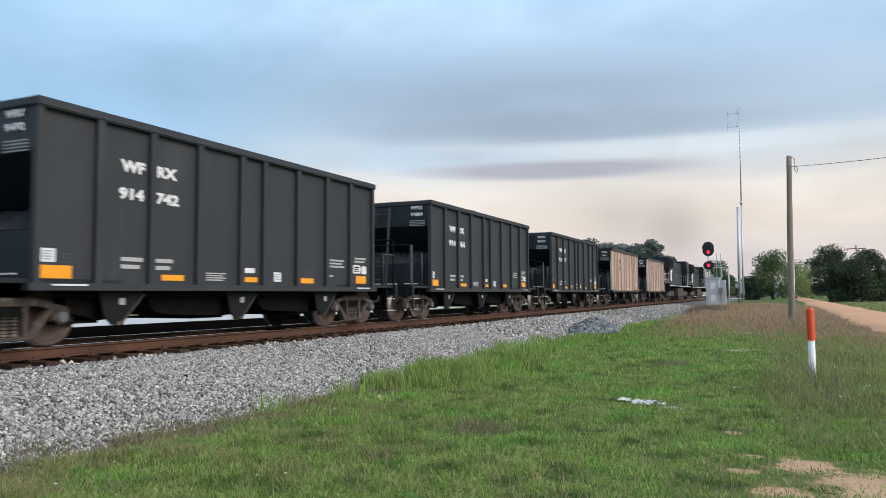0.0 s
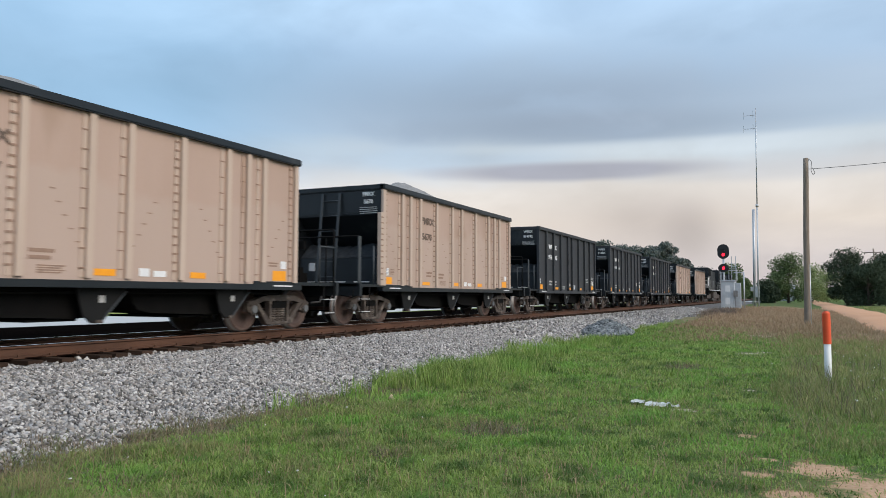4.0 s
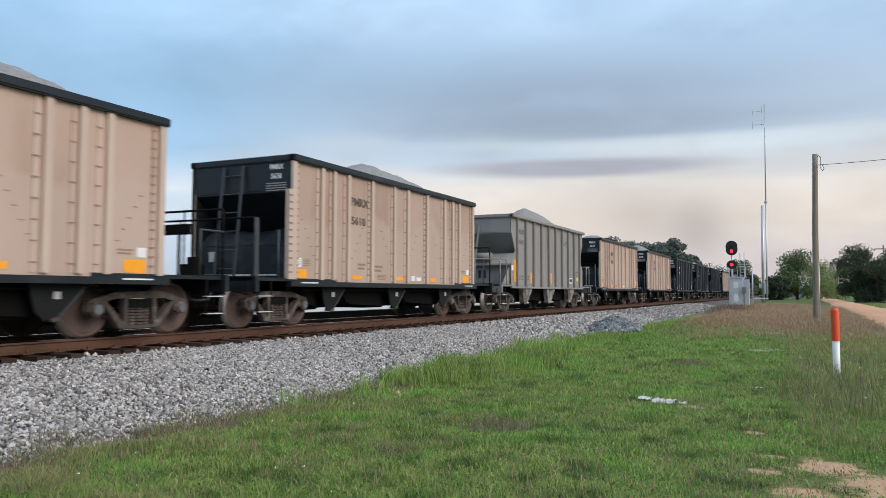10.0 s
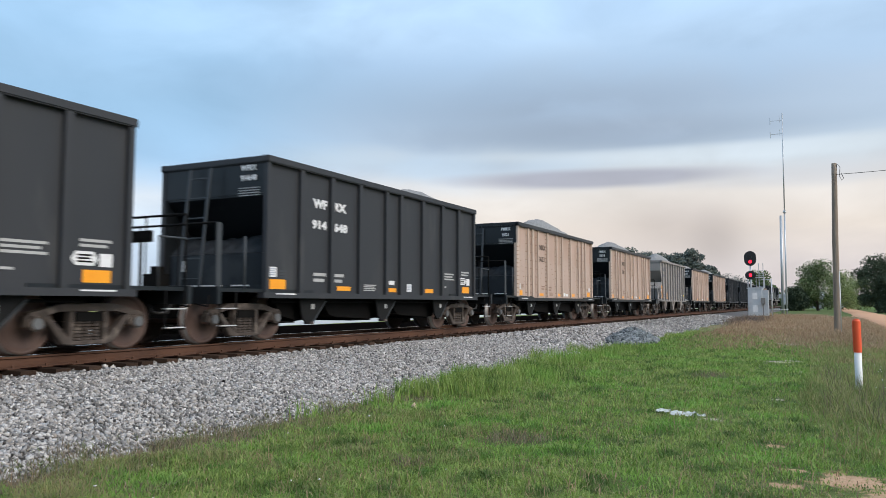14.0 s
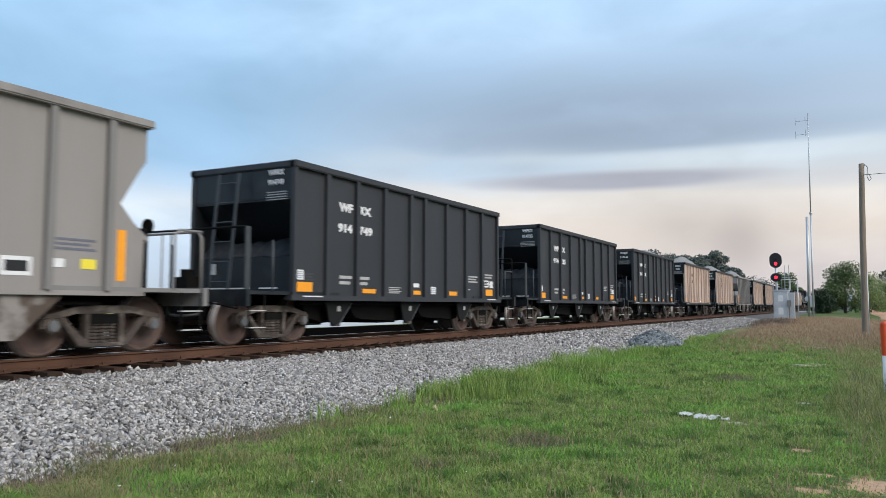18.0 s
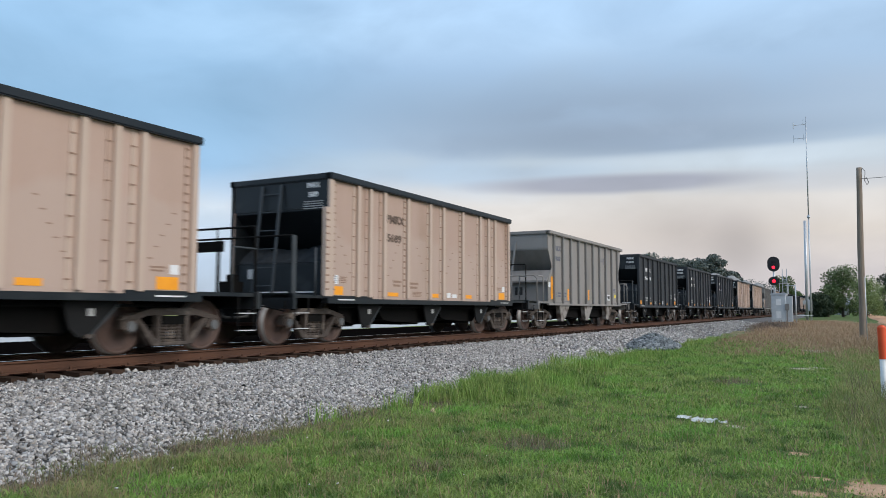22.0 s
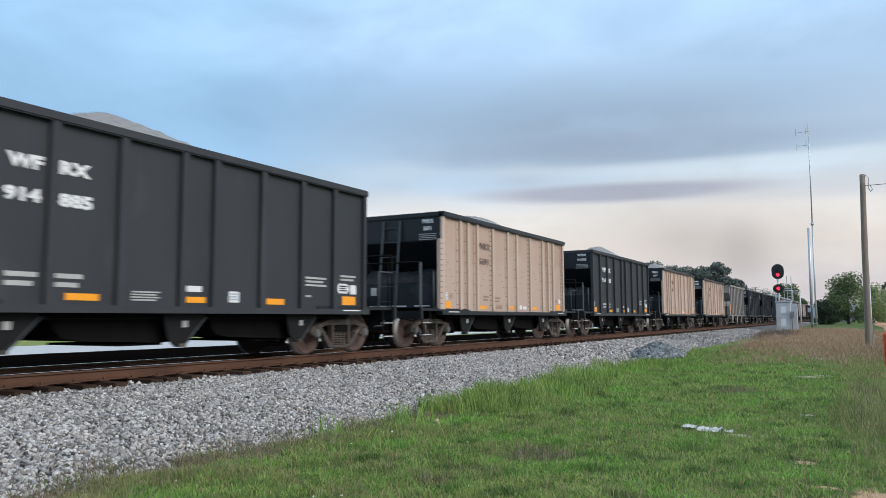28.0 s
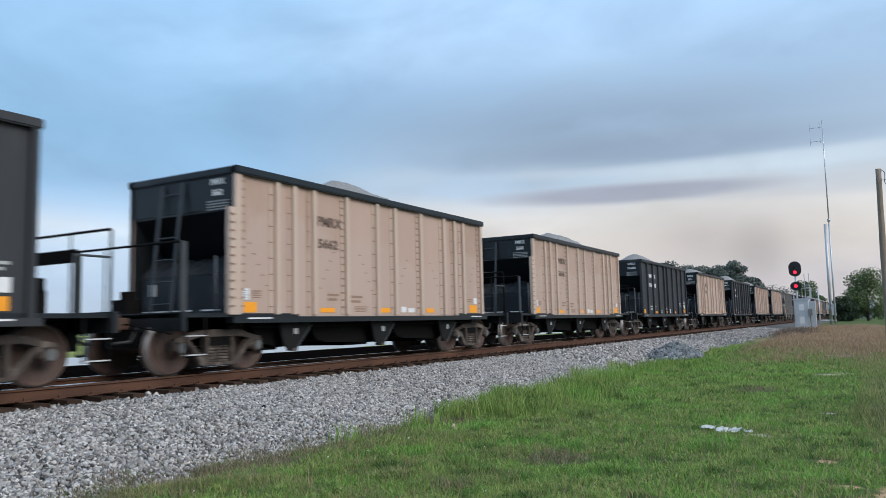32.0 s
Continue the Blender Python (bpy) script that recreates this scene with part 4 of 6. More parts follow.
    pts = np.concatenate([spread(rr, 110, 0.6, 2.8, 9.5, 22), spread(rr, 14, -6.0, -3, 4.2, 9)])
    pts = np.column_stack([pts, [ground_z(x, y) + (0.33 if x > 0 else 0.14) + rr.uniform(-0.05, 0.05) for x, y in pts]])
    scatter_stones("wildflowers", "small white wildflower heads among the weeds", pts, 0.009, M["white"], 20, "flowers")


def bareness(p):
    return np.array([bare(x, y) for x, y in p])


grasses()


# ---- the train: hopper wagons ----
# In a wagon's space y runs along the train from the body's rear end, z from the rail head, +x towards the near side.
LEN = 9.50
HW = 1.435
BOGIES = (-0.15, 9.45)
SIZE = Matrix.Diagonal((1.0, 1.031, 1.123, 1.0))   # from the drawing below to metres
WHEEL_R = 0.457


def to_metres(o):
    """Bring one drawn part to its true size and place."""
    t = o.matrix_basis.translation.copy()
    turn = o.matrix_basis.to_3x3().to_4x4()
    o.data.transform(turn.inverted() @ SIZE @ turn)
    o.matrix_basis = Matrix.Translation(SIZE @ t) @ turn


def wheelset_mesh():
    bm = bmesh.new()
    prof = [(-0.065, 0.10), (-0.065, 0.36), (-0.055, 0.40), (-0.075, 0.425), (-0.075, 0.485), (-0.045, 0.485), (-0.035, 0.457), (0.065, 0.450), (0.065, 0.40), (0.035, 0.385), (0.012, 0.36), (0.015, 0.17), (0.045, 0.13), (0.05, 0.09)]
    lathe(bm, prof, GAUGE, 0, 0, 32)
    lathe(bm, [(-x, r) for x, r in prof], -GAUGE, 0, 0, 32)
    tube(bm, (-1.05, 0, 0), (1.05, 0, 0), 0.085, n=12)
    bm.normal_update()
    for f in bm.faces:
        c = f.calc_center_median()
        if math.hypot(c.y, c.z) > 0.445 and abs(f.normal.x) < 0.5:
            f.material_index = 1
    for s in (-1, 1):
        for i in range(3):
            a = i * 2.0944
            box(bm, s * 1.05, s * 1.075, 0.05 * math.cos(a) - 0.014, 0.05 * math.cos(a) + 0.014, 0.05 * math.sin(a) - 0.014, 0.05 * math.sin(a) + 0.014)
    return mesh_of("wheelset", bm, (M["wheel"], M["tread"]))


def sideframe_mesh(x):
    bm = bmesh.new()
    x0, x1 = (x - 0.075, x + 0.075)
    top = [(-1.02, 0.10), (-1.00, 0.165), (-0.80, 0.185), (-0.58, 0.26), (-0.42, 0.30), (0.42, 0.30), (0.58, 0.26), (0.80, 0.185), (1.00, 0.165), (1.02, 0.10), (0.76, 0.10), (0.52, 0.185), (-0.52, 0.185), (-0.76, 0.10)]
    prism(bm, list(reversed(top)), x0, x1)
    for s in (-1, 1):
        # diagonal tension arms and the columns beside the spring window
        prism(bm, [(s * 0.78, 0.12), (s * 0.68, 0.12), (s * 0.31, -0.25), (s * 0.33, -0.33), (s * 0.44, -0.32)], x0, x1)
        box(bm, x0, x1, min(s * 0.26, s * 0.34), max(s * 0.26, s * 0.34), -0.29, 0.20)
        # pedestal jaws round the bearing
        box(bm, x0, x1, min(s * 0.995, s * 1.045), max(s * 0.995, s * 1.045), -0.05, 0.12)
        box(bm, x0, x1, min(s * 0.735, s * 0.785), max(s * 0.735, s * 0.785), -0.05, 0.12)
    prism(bm, [(-0.36, -0.335), (0.36, -0.335), (0.39, -0.27), (-0.39, -0.27)], x0, x1)
    bmesh.ops.bevel(bm, geom=bm.edges[:], offset=0.012, segments=1, affect="EDGES")
    return mesh_of("side_frame", bm, M["truck"])


def spring_mesh():
    bm = bmesh.new()
    prof = []
    for i in range(6):
        z = -0.275 + i * 0.052
        prof += [(z, 0.050), (z + 0.012, 0.070), (z + 0.034, 0.070), (z + 0.046, 0.050)]
    rings = [[bm.verts.new((r * math.cos(0.628 * k), r * math.sin(0.628 * k), z)) for k in range(10)] for z, r in prof]
    for u, v in zip(rings, rings[1:]):
        for k in range(10):
            bm.faces.new((u[k], u[(k + 1) % 10], v[(k + 1) % 10], v[k]))
    return mesh_of("spring", bm, M["truck"])


def bearing_mesh(x):
    bm = bmesh.new()
    tube(bm, (x * 0.95, 0, 0), (x * 1.02, 0, 0), 0.115, n=14)
    ring = len(bm.faces)
    tube(bm, (x * 1.02, 0, 0), (x * 1.05, 0, 0), 0.082, n=12)
    bm.faces.ensure_lookup_table()
    for f in bm.faces[ring:]:
        f.material_index = 1
    return mesh_of("bearing", bm, (M["truck"], M["cap"]))


WHEELSET = wheelset_mesh()
FRAMES = {s: sideframe_mesh(s * 1.0) for s in (-1, 1)}
SPRING = spring_mesh()
BEARINGS = {s: bearing_mesh(s * 1.08) for s in (-1, 1)}
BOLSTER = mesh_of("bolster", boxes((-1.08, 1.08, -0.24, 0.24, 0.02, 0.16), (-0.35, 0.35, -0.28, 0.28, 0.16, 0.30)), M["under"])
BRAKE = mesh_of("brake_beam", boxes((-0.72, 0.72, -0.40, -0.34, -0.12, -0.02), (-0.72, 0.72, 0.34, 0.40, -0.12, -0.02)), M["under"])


def bogie(parent, y):
    b = part("bogie", BOLSTER, None, parent)
    b.location = (0, y, WHEEL_R)
    for s in (-1, 1):
        part("side_frame", FRAMES[s], None, b, "dusty cast-steel side frame" if s > 0 else "")
        for dy in (-0.15, 0.0, 0.15):
            part("spring", SPRING, None, b).location = (s * 1.0, dy, 0)
    part("brake_beam", BRAKE, None, b)
    for dy in (-0.889, 0.889):
        w = part("wheelset", WHEELSET, None, b, "brown steel wheels with a worn bright rim")
        w.location = (0, dy, 0)
        for s in (-1, 1):
            part("bearing", BEARINGS[s], None, b).location = (0, dy, 0)
    return b


def side_text(parent, name, text, y, z, h, mat, wide, bold=0.012, x=HW - 0.075, label=""):
    """Letters on the near side of a wagon, centred at (y, z), h tall and so wide."""
    me = letters(text, h, mat, 1.0, bold)
    xs, zs = [v.co.x for v in me.vertices], [v.co.y for v in me.vertices]
    kx, kz = wide / (max(xs) - min(xs)), h / (max(zs) - min(zs))
    mx, mz = (max(xs) + min(xs)) / 2, (max(zs) + min(zs)) / 2
    for v in me.vertices:
        v.co.x, v.co.y = (v.co.x - mx) * kx, (v.co.y - mz) * kz
    o = part(name, me, None, parent, label)
    o.matrix_basis = Matrix.Translation((x + 0.006, y, z)) @ Matrix(((0, 0, 1, 0), (1, 0, 0, 0), (0, 1, 0, 0), (0, 0, 0, 1)))
    return o


def end_text(parent, text, x, z, h, mat, y=-0.02):
    o = part("end_marking", letters(text, h, mat, 1.0, 0.004), None, parent)
    o.matrix_basis = Matrix.Translation((x, y - 0.006, z)) @ Matrix(((1, 0, 0, 0), (0, 0, -1, 0), (0, 1, 0, 0), (0, 0, 0, 1)))
    return o


def decal(parent, name, mat, y0, y1, z0, z1, x, label=""):
    return part(name, boxes((x, x + 0.005, y0, y1, z0, z1)), mat, parent, label)


def bars(parent, mat, y0, y1, z0, z1, rows, x, name="small_print"):
    """Lines of unreadable small print: one plain bar a line."""
    bm = bmesh.new()
    step = (z1 - z0) / rows
    for i in range(rows):
        box(bm, x, x + 0.004, y0, y0 + (y1 - y0) * (1.0 if i % 2 == 0 else 0.86), z1 - (i + 0.75) * step, z1 - (i + 0.2) * step)
    return part(name, bm, mat, parent)


def underframe(car, sill_mat, deck_mat, back=0.0):
    """Centre sill, end decks, couplers, steps and air gear, alike on the three kinds."""
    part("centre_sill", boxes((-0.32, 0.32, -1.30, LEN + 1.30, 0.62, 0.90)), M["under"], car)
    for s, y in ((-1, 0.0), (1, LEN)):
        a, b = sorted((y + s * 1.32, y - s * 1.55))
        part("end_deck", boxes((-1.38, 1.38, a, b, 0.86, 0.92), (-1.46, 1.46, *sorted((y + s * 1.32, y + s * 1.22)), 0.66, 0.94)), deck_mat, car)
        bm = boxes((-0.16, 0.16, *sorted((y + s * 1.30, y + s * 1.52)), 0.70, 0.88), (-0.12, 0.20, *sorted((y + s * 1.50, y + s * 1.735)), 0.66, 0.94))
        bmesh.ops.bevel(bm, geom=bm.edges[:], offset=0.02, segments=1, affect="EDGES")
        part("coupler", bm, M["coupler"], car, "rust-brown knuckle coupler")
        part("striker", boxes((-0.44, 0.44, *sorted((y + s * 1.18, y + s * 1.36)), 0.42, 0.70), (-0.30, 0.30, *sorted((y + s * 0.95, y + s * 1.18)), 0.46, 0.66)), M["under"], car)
        bm = bmesh.new()
        bent(bm, [(-1.30, y + s * 1.36, 0.80), (-1.30, y + s * 1.39, 0.62), (-0.25, y + s * 1.42, 0.78), (0.25, y + s * 1.42, 0.78), (1.30, y + s * 1.39, 0.62), (1.30, y + s * 1.36, 0.80)], 0.014)
        part("cut_lever", bm, M["under"], car)
        bm = bmesh.new()
        bent(bm, [(0.35, y + s * 1.25, 0.80), (0.38, y + s * 1.45, 0.52), (0.30, y + s * 1.72, 0.50)], 0.025)
        part("air_hose", bm, M["wire"], car)
        # corner steps below the deck
        for sx in (-1, 1):
            bm = bmesh.new()
            ys = y + s * 1.20
            ye = y + s * 0.80
            bent(bm, [(sx * 1.415, ys, 0.86), (sx * 1.415, ys, 0.285), (sx * 1.415, ye, 0.285), (sx * 1.415, ye, 0.86)], 0.014)
            part("step", bm, M["under"], car, "steel corner step with worn bright treads")
            for z in (0.30, 0.58):
                part("tread", boxes((*sorted((sx * 1.34, sx * 1.445)), min(ys, ye), max(ys, ye), z, z + 0.016)), M["rung"], car)
    # side outlet gates: bays in the middle, gusset plates at the side
    grey = sill_mat is M["gray"]
    for y0, y1 in ((0.55 - back, 2.15 - back), (2.21 - back, 5.10 - back), (5.16 - back, 8.05 - back)):
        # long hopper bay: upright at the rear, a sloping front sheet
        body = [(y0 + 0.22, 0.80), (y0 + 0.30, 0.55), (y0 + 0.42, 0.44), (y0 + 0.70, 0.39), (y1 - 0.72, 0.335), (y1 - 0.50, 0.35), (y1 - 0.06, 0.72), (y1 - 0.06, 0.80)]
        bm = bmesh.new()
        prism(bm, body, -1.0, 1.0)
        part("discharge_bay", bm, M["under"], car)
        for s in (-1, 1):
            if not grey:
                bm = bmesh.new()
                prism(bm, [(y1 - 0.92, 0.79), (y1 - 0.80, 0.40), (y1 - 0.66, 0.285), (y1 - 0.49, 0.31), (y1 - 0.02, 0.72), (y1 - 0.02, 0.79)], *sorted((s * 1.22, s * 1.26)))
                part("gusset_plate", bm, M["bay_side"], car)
                # sunlit edge of the slope sheet, put in as a paler strip
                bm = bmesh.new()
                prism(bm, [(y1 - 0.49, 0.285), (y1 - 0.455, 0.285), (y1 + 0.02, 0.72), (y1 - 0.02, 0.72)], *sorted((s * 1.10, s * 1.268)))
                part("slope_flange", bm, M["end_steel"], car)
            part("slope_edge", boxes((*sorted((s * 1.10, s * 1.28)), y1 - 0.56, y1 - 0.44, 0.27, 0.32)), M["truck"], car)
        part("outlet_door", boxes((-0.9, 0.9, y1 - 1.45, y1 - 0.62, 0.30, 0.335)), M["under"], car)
        if not grey:
            decal(car, "bay_mark", M["white_dim"], y1 - 0.52, y1 - 0.41, 0.56, 0.66, 1.261)
    bm = bmesh.new()
    tube(bm, (0.75, 3.0, 0.52), (0.75, 3.7, 0.52), 0.13, n=10)
    tube(bm, (1.15, 0.5, 0.70), (1.15, 9.0, 0.70), 0.025, n=6)
    part("air_reservoir", bm, M["under"], car)


def end_gear(car, kind):
    """Handrails, ladder and brake gear on the two end decks; kind: "dark", "tan" or "grey"."""
    grey = kind == "grey"
    steel = M["gray"] if grey else M["end_steel"]
    for s, y in ((-1, 0.0), (1, LEN)):
        top = (1.74 if grey else 1.98) + (0.0 if s < 0 else 0.06)
        end, mid = y + s * 1.24, y + s * 0.66
        # rail across the deck end, down to the deck at both sides
        bend = 0.10 if grey else 0.03
        bm = bmesh.new()
        bent(bm, [(1.37, end, 0.90), (1.37, end, top - bend), (1.37 - bend, end, top), (-1.37 + bend, end, top), (-1.37, end, top - bend), (-1.37, end, 0.90)], 0.020, 8)
        for x in (-0.62, 0.40):
            bent(bm, [(x, end, 0.90), (x, end, top)], 0.015)
        part("end_rail", bm, steel if grey else M["under"], car, "pale grey bent handrail" if grey else "")
        for sx in (-1, 1):
            x = sx * 1.385
            bm = bmesh.new()
            if grey:
                bent(bm, [(x, mid, 0.90), (x, mid, top - 0.10), (x, mid + s * 0.09, top - 0.01), (x, end - s * 0.02, top - 0.01)], 0.020, 8)
            elif s < 0:
                # broad flat corner stanchion and a short grab post
                box(bm, *sorted((x - sx * 0.02, x + sx * 0.01)), end - 0.05, end + 0.07, 0.90, top)
                bent(bm, [(x, mid + 0.10, 0.90), (x, mid + 0.10, 1.80)], 0.022, 8)
            else:
                bent(bm, [(x, mid, 0.90), (x, mid, 1.66), (x, end, 1.66)], 0.017, 8)
            part("handrail", bm, steel if grey else M["end_steel"], car)
        # ladder of two flat stiles up the end
        lean, foot = (0.78, 0.92) if grey else (0.36, 0.92)
        bm = bmesh.new()
        yt, yb = y + s * (0.05 if grey else 0.16), y + s * (0.05 + lean)
        for x in (-0.47, 0.08):
            v = [bm.verts.new((x + dx, yy + s * dy, zz)) for yy, zz in ((yb, foot), (yt, 3.12)) for dx, dy in ((-0.035, 0), (0.035, 0), (0.035, 0.02), (-0.035, 0.02))]
            for f in ((0, 1, 5, 4), (1, 2, 6, 5), (2, 3, 7, 6), (3, 0, 4, 7), (3, 2, 1, 0), (4, 5, 6, 7)):
                bm.faces.new([v[i] for i in f])
        count = 7 if grey else 6
        for i in range(count):
            u = (i + 0.5) / count
            yy, zz = yb + (yt - yb) * u, foot + (3.12 - foot) * u
            tube(bm, (-0.47, yy, zz), (0.08, yy, zz), 0.014, n=6)
        bmesh.ops.recalc_face_normals(bm, faces=bm.faces[:])
        part("end_ladder", bm, M["gray_dark"] if grey else M["end_steel"], car, "grey steel end ladder")
        # equipment on the deck
        if s > 0 and not grey:
            part("crossover_plate", boxes((-1.30, 0.55, end - 0.03, end + 0.03, 1.64, 1.82)), M["under"], car)
            if kind == "dark":
                part("equipment_box", boxes((-0.75, 0.20, y + 0.55, y + 1.00, 0.92, 1.26), (0.02, 0.24, y + 0.70, y + 0.95, 1.26, 1.42)), M["under"], car)
    if grey:
        bm = boxes((-0.95, -0.72, -1.05, -0.85, 0.92, 1.50))
        tube(bm, (-0.83, -1.09, 1.52), (-0.83, -1.12, 1.52), 0.15, n=16)
        part("hand_brake", bm, M["gray_dark"], car)
        bm = boxes((0.88, 0.96, LEN + 0.36, LEN + 0.46, 0.92, 1.80))
        tube(bm, (0.92, LEN + 0.47, 1.84), (0.92, LEN + 0.53, 1.84), 0.11, n=16)
        part("brake_stand", bm, M["under"], car, "dark brake stand with its round housing")
    else:
        part("hand_brake", boxes((-1.25, -0.85, -0.62, -0.30, 0.92, 1.20), (-1.12, -0.95, -0.55, -0.35, 1.20, 1.34)), M["under"], car)



def hopper_shell(car, mat, cap_mat, end_mat, y0, y1, slope_mat):
    """Side sheets, end panels, slope sheets and top chord of a straight-sided hopper."""
    for s, name in ((1, "side_sheet"), (-1, "side_sheet")):
        a, b = sorted((s * (HW - 0.10), s * (HW - 0.075)))
        part(name, boxes((a, b, y0, y1, 0.86, 3.20)), mat, car)
    for s, y in ((1, y0), (-1, y1)):
        part("end_panel", boxes((-HW + 0.08, HW - 0.08, *sorted((y, y + s * 0.03)), 2.62, 3.20)), end_mat, car)
        bm = bmesh.new()
        prism(bm, [(y + s * 0.02, 2.62), (y + s * 0.02, 2.58), (y + s * 1.60, 1.18), (y + s * 1.60, 1.24)], -HW + 0.125, HW - 0.125)
        part("slope_sheet", bm, slope_mat, car)
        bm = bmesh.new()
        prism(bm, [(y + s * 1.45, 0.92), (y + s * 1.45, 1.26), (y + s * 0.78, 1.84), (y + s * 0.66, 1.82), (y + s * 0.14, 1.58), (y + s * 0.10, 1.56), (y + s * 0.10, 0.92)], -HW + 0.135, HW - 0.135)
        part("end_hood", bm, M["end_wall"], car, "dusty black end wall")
        # stone dust drifted on the ledge under the slope
        verts, faces, kx = [], [], 40
        for i in range(kx + 1):
            x = -HW + 0.145 + (2 * HW - 0.29) * i / kx
            crest = 0.10 + 0.10 * noise.noise((x * 2.2, y, 4)) + 0.07 * noise.noise((x * 7.0, y, 9))
            for u, h in ((0.11, 0.0), (0.20, 0.35), (0.36, 0.8), (0.55, 1.0), (0.70, 0.6)):
                verts.append((x, y + s * u, 1.575 + (u - 0.11) * 0.44 + max(0.0, crest) * h))
        for i in range(kx):
            for j in range(4):
                q = (i * 5 + j, i * 5 + j + 1, (i + 1) * 5 + j + 1, (i + 1) * 5 + j)
                faces.append(q if s < 0 else q[::-1])
        tagged(part("dust_drift", mesh_from("dust_drift", verts, faces, M["dust"], True), None, car, "grey stone dust drifted on the end ledge"), kind="stuff")
        part("end_sill_strip", boxes((-HW + 0.14, HW - 0.14, *sorted((y + s * 0.06, y + s * 0.10)), 0.92, 1.00)), M["end_wall"], car)
        for xa, xb in ((-1.22, 0.22), (0.48, 0.95)):
            part("sill_edge", boxes((xa, xb, *sorted((y + s * 0.045, y + s * 0.06)), 0.975, 1.0)), M["white"], car, "worn white edge strip")
        part("wall_plate", boxes((-0.98, -0.80, *sorted((y + s * 0.08, y + s * 0.10)), 1.26, 1.46)), M["rung"], car)
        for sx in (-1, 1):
            # black sheet over each side sheet's inner face in the end recess
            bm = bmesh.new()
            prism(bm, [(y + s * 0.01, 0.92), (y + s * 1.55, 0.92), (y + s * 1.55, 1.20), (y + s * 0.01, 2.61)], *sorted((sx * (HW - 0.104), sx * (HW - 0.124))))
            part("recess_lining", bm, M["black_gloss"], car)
    # bars of the top chord
    bm = boxes((HW - 0.13, HW + 0.035, y0 - 0.05, y1 + 0.05, 3.16, 3.285), (-HW - 0.035, -HW + 0.13, y0 - 0.05, y1 + 0.05, 3.16, 3.285), (-HW, HW, y0 - 0.05, y0 + 0.08, 3.16, 3.28), (-HW, HW, y1 - 0.08, y1 + 0.05, 3.16, 3.28))
    bmesh.ops.bevel(bm, geom=bm.edges[:], offset=0.018, segments=2, affect="EDGES")
    part("top_chord", bm, cap_mat, car)
    for c in (3.2, 6.3):
        part("cross_brace", shape(tube, (-HW + 0.1, c, 2.2), (HW - 0.1, c, 2.2), 0.04, None, 8), slope_mat, car)


def side_sill(car, mat, y0, y1):
    bm = boxes((HW - 0.14, HW + 0.03, y0 - 0.10, y1 + 0.10, 0.765, 0.865), (-HW - 0.03, -HW + 0.14, y0 - 0.10, y1 + 0.10, 0.765, 0.865))
    part("side_sill", bm, mat, car)


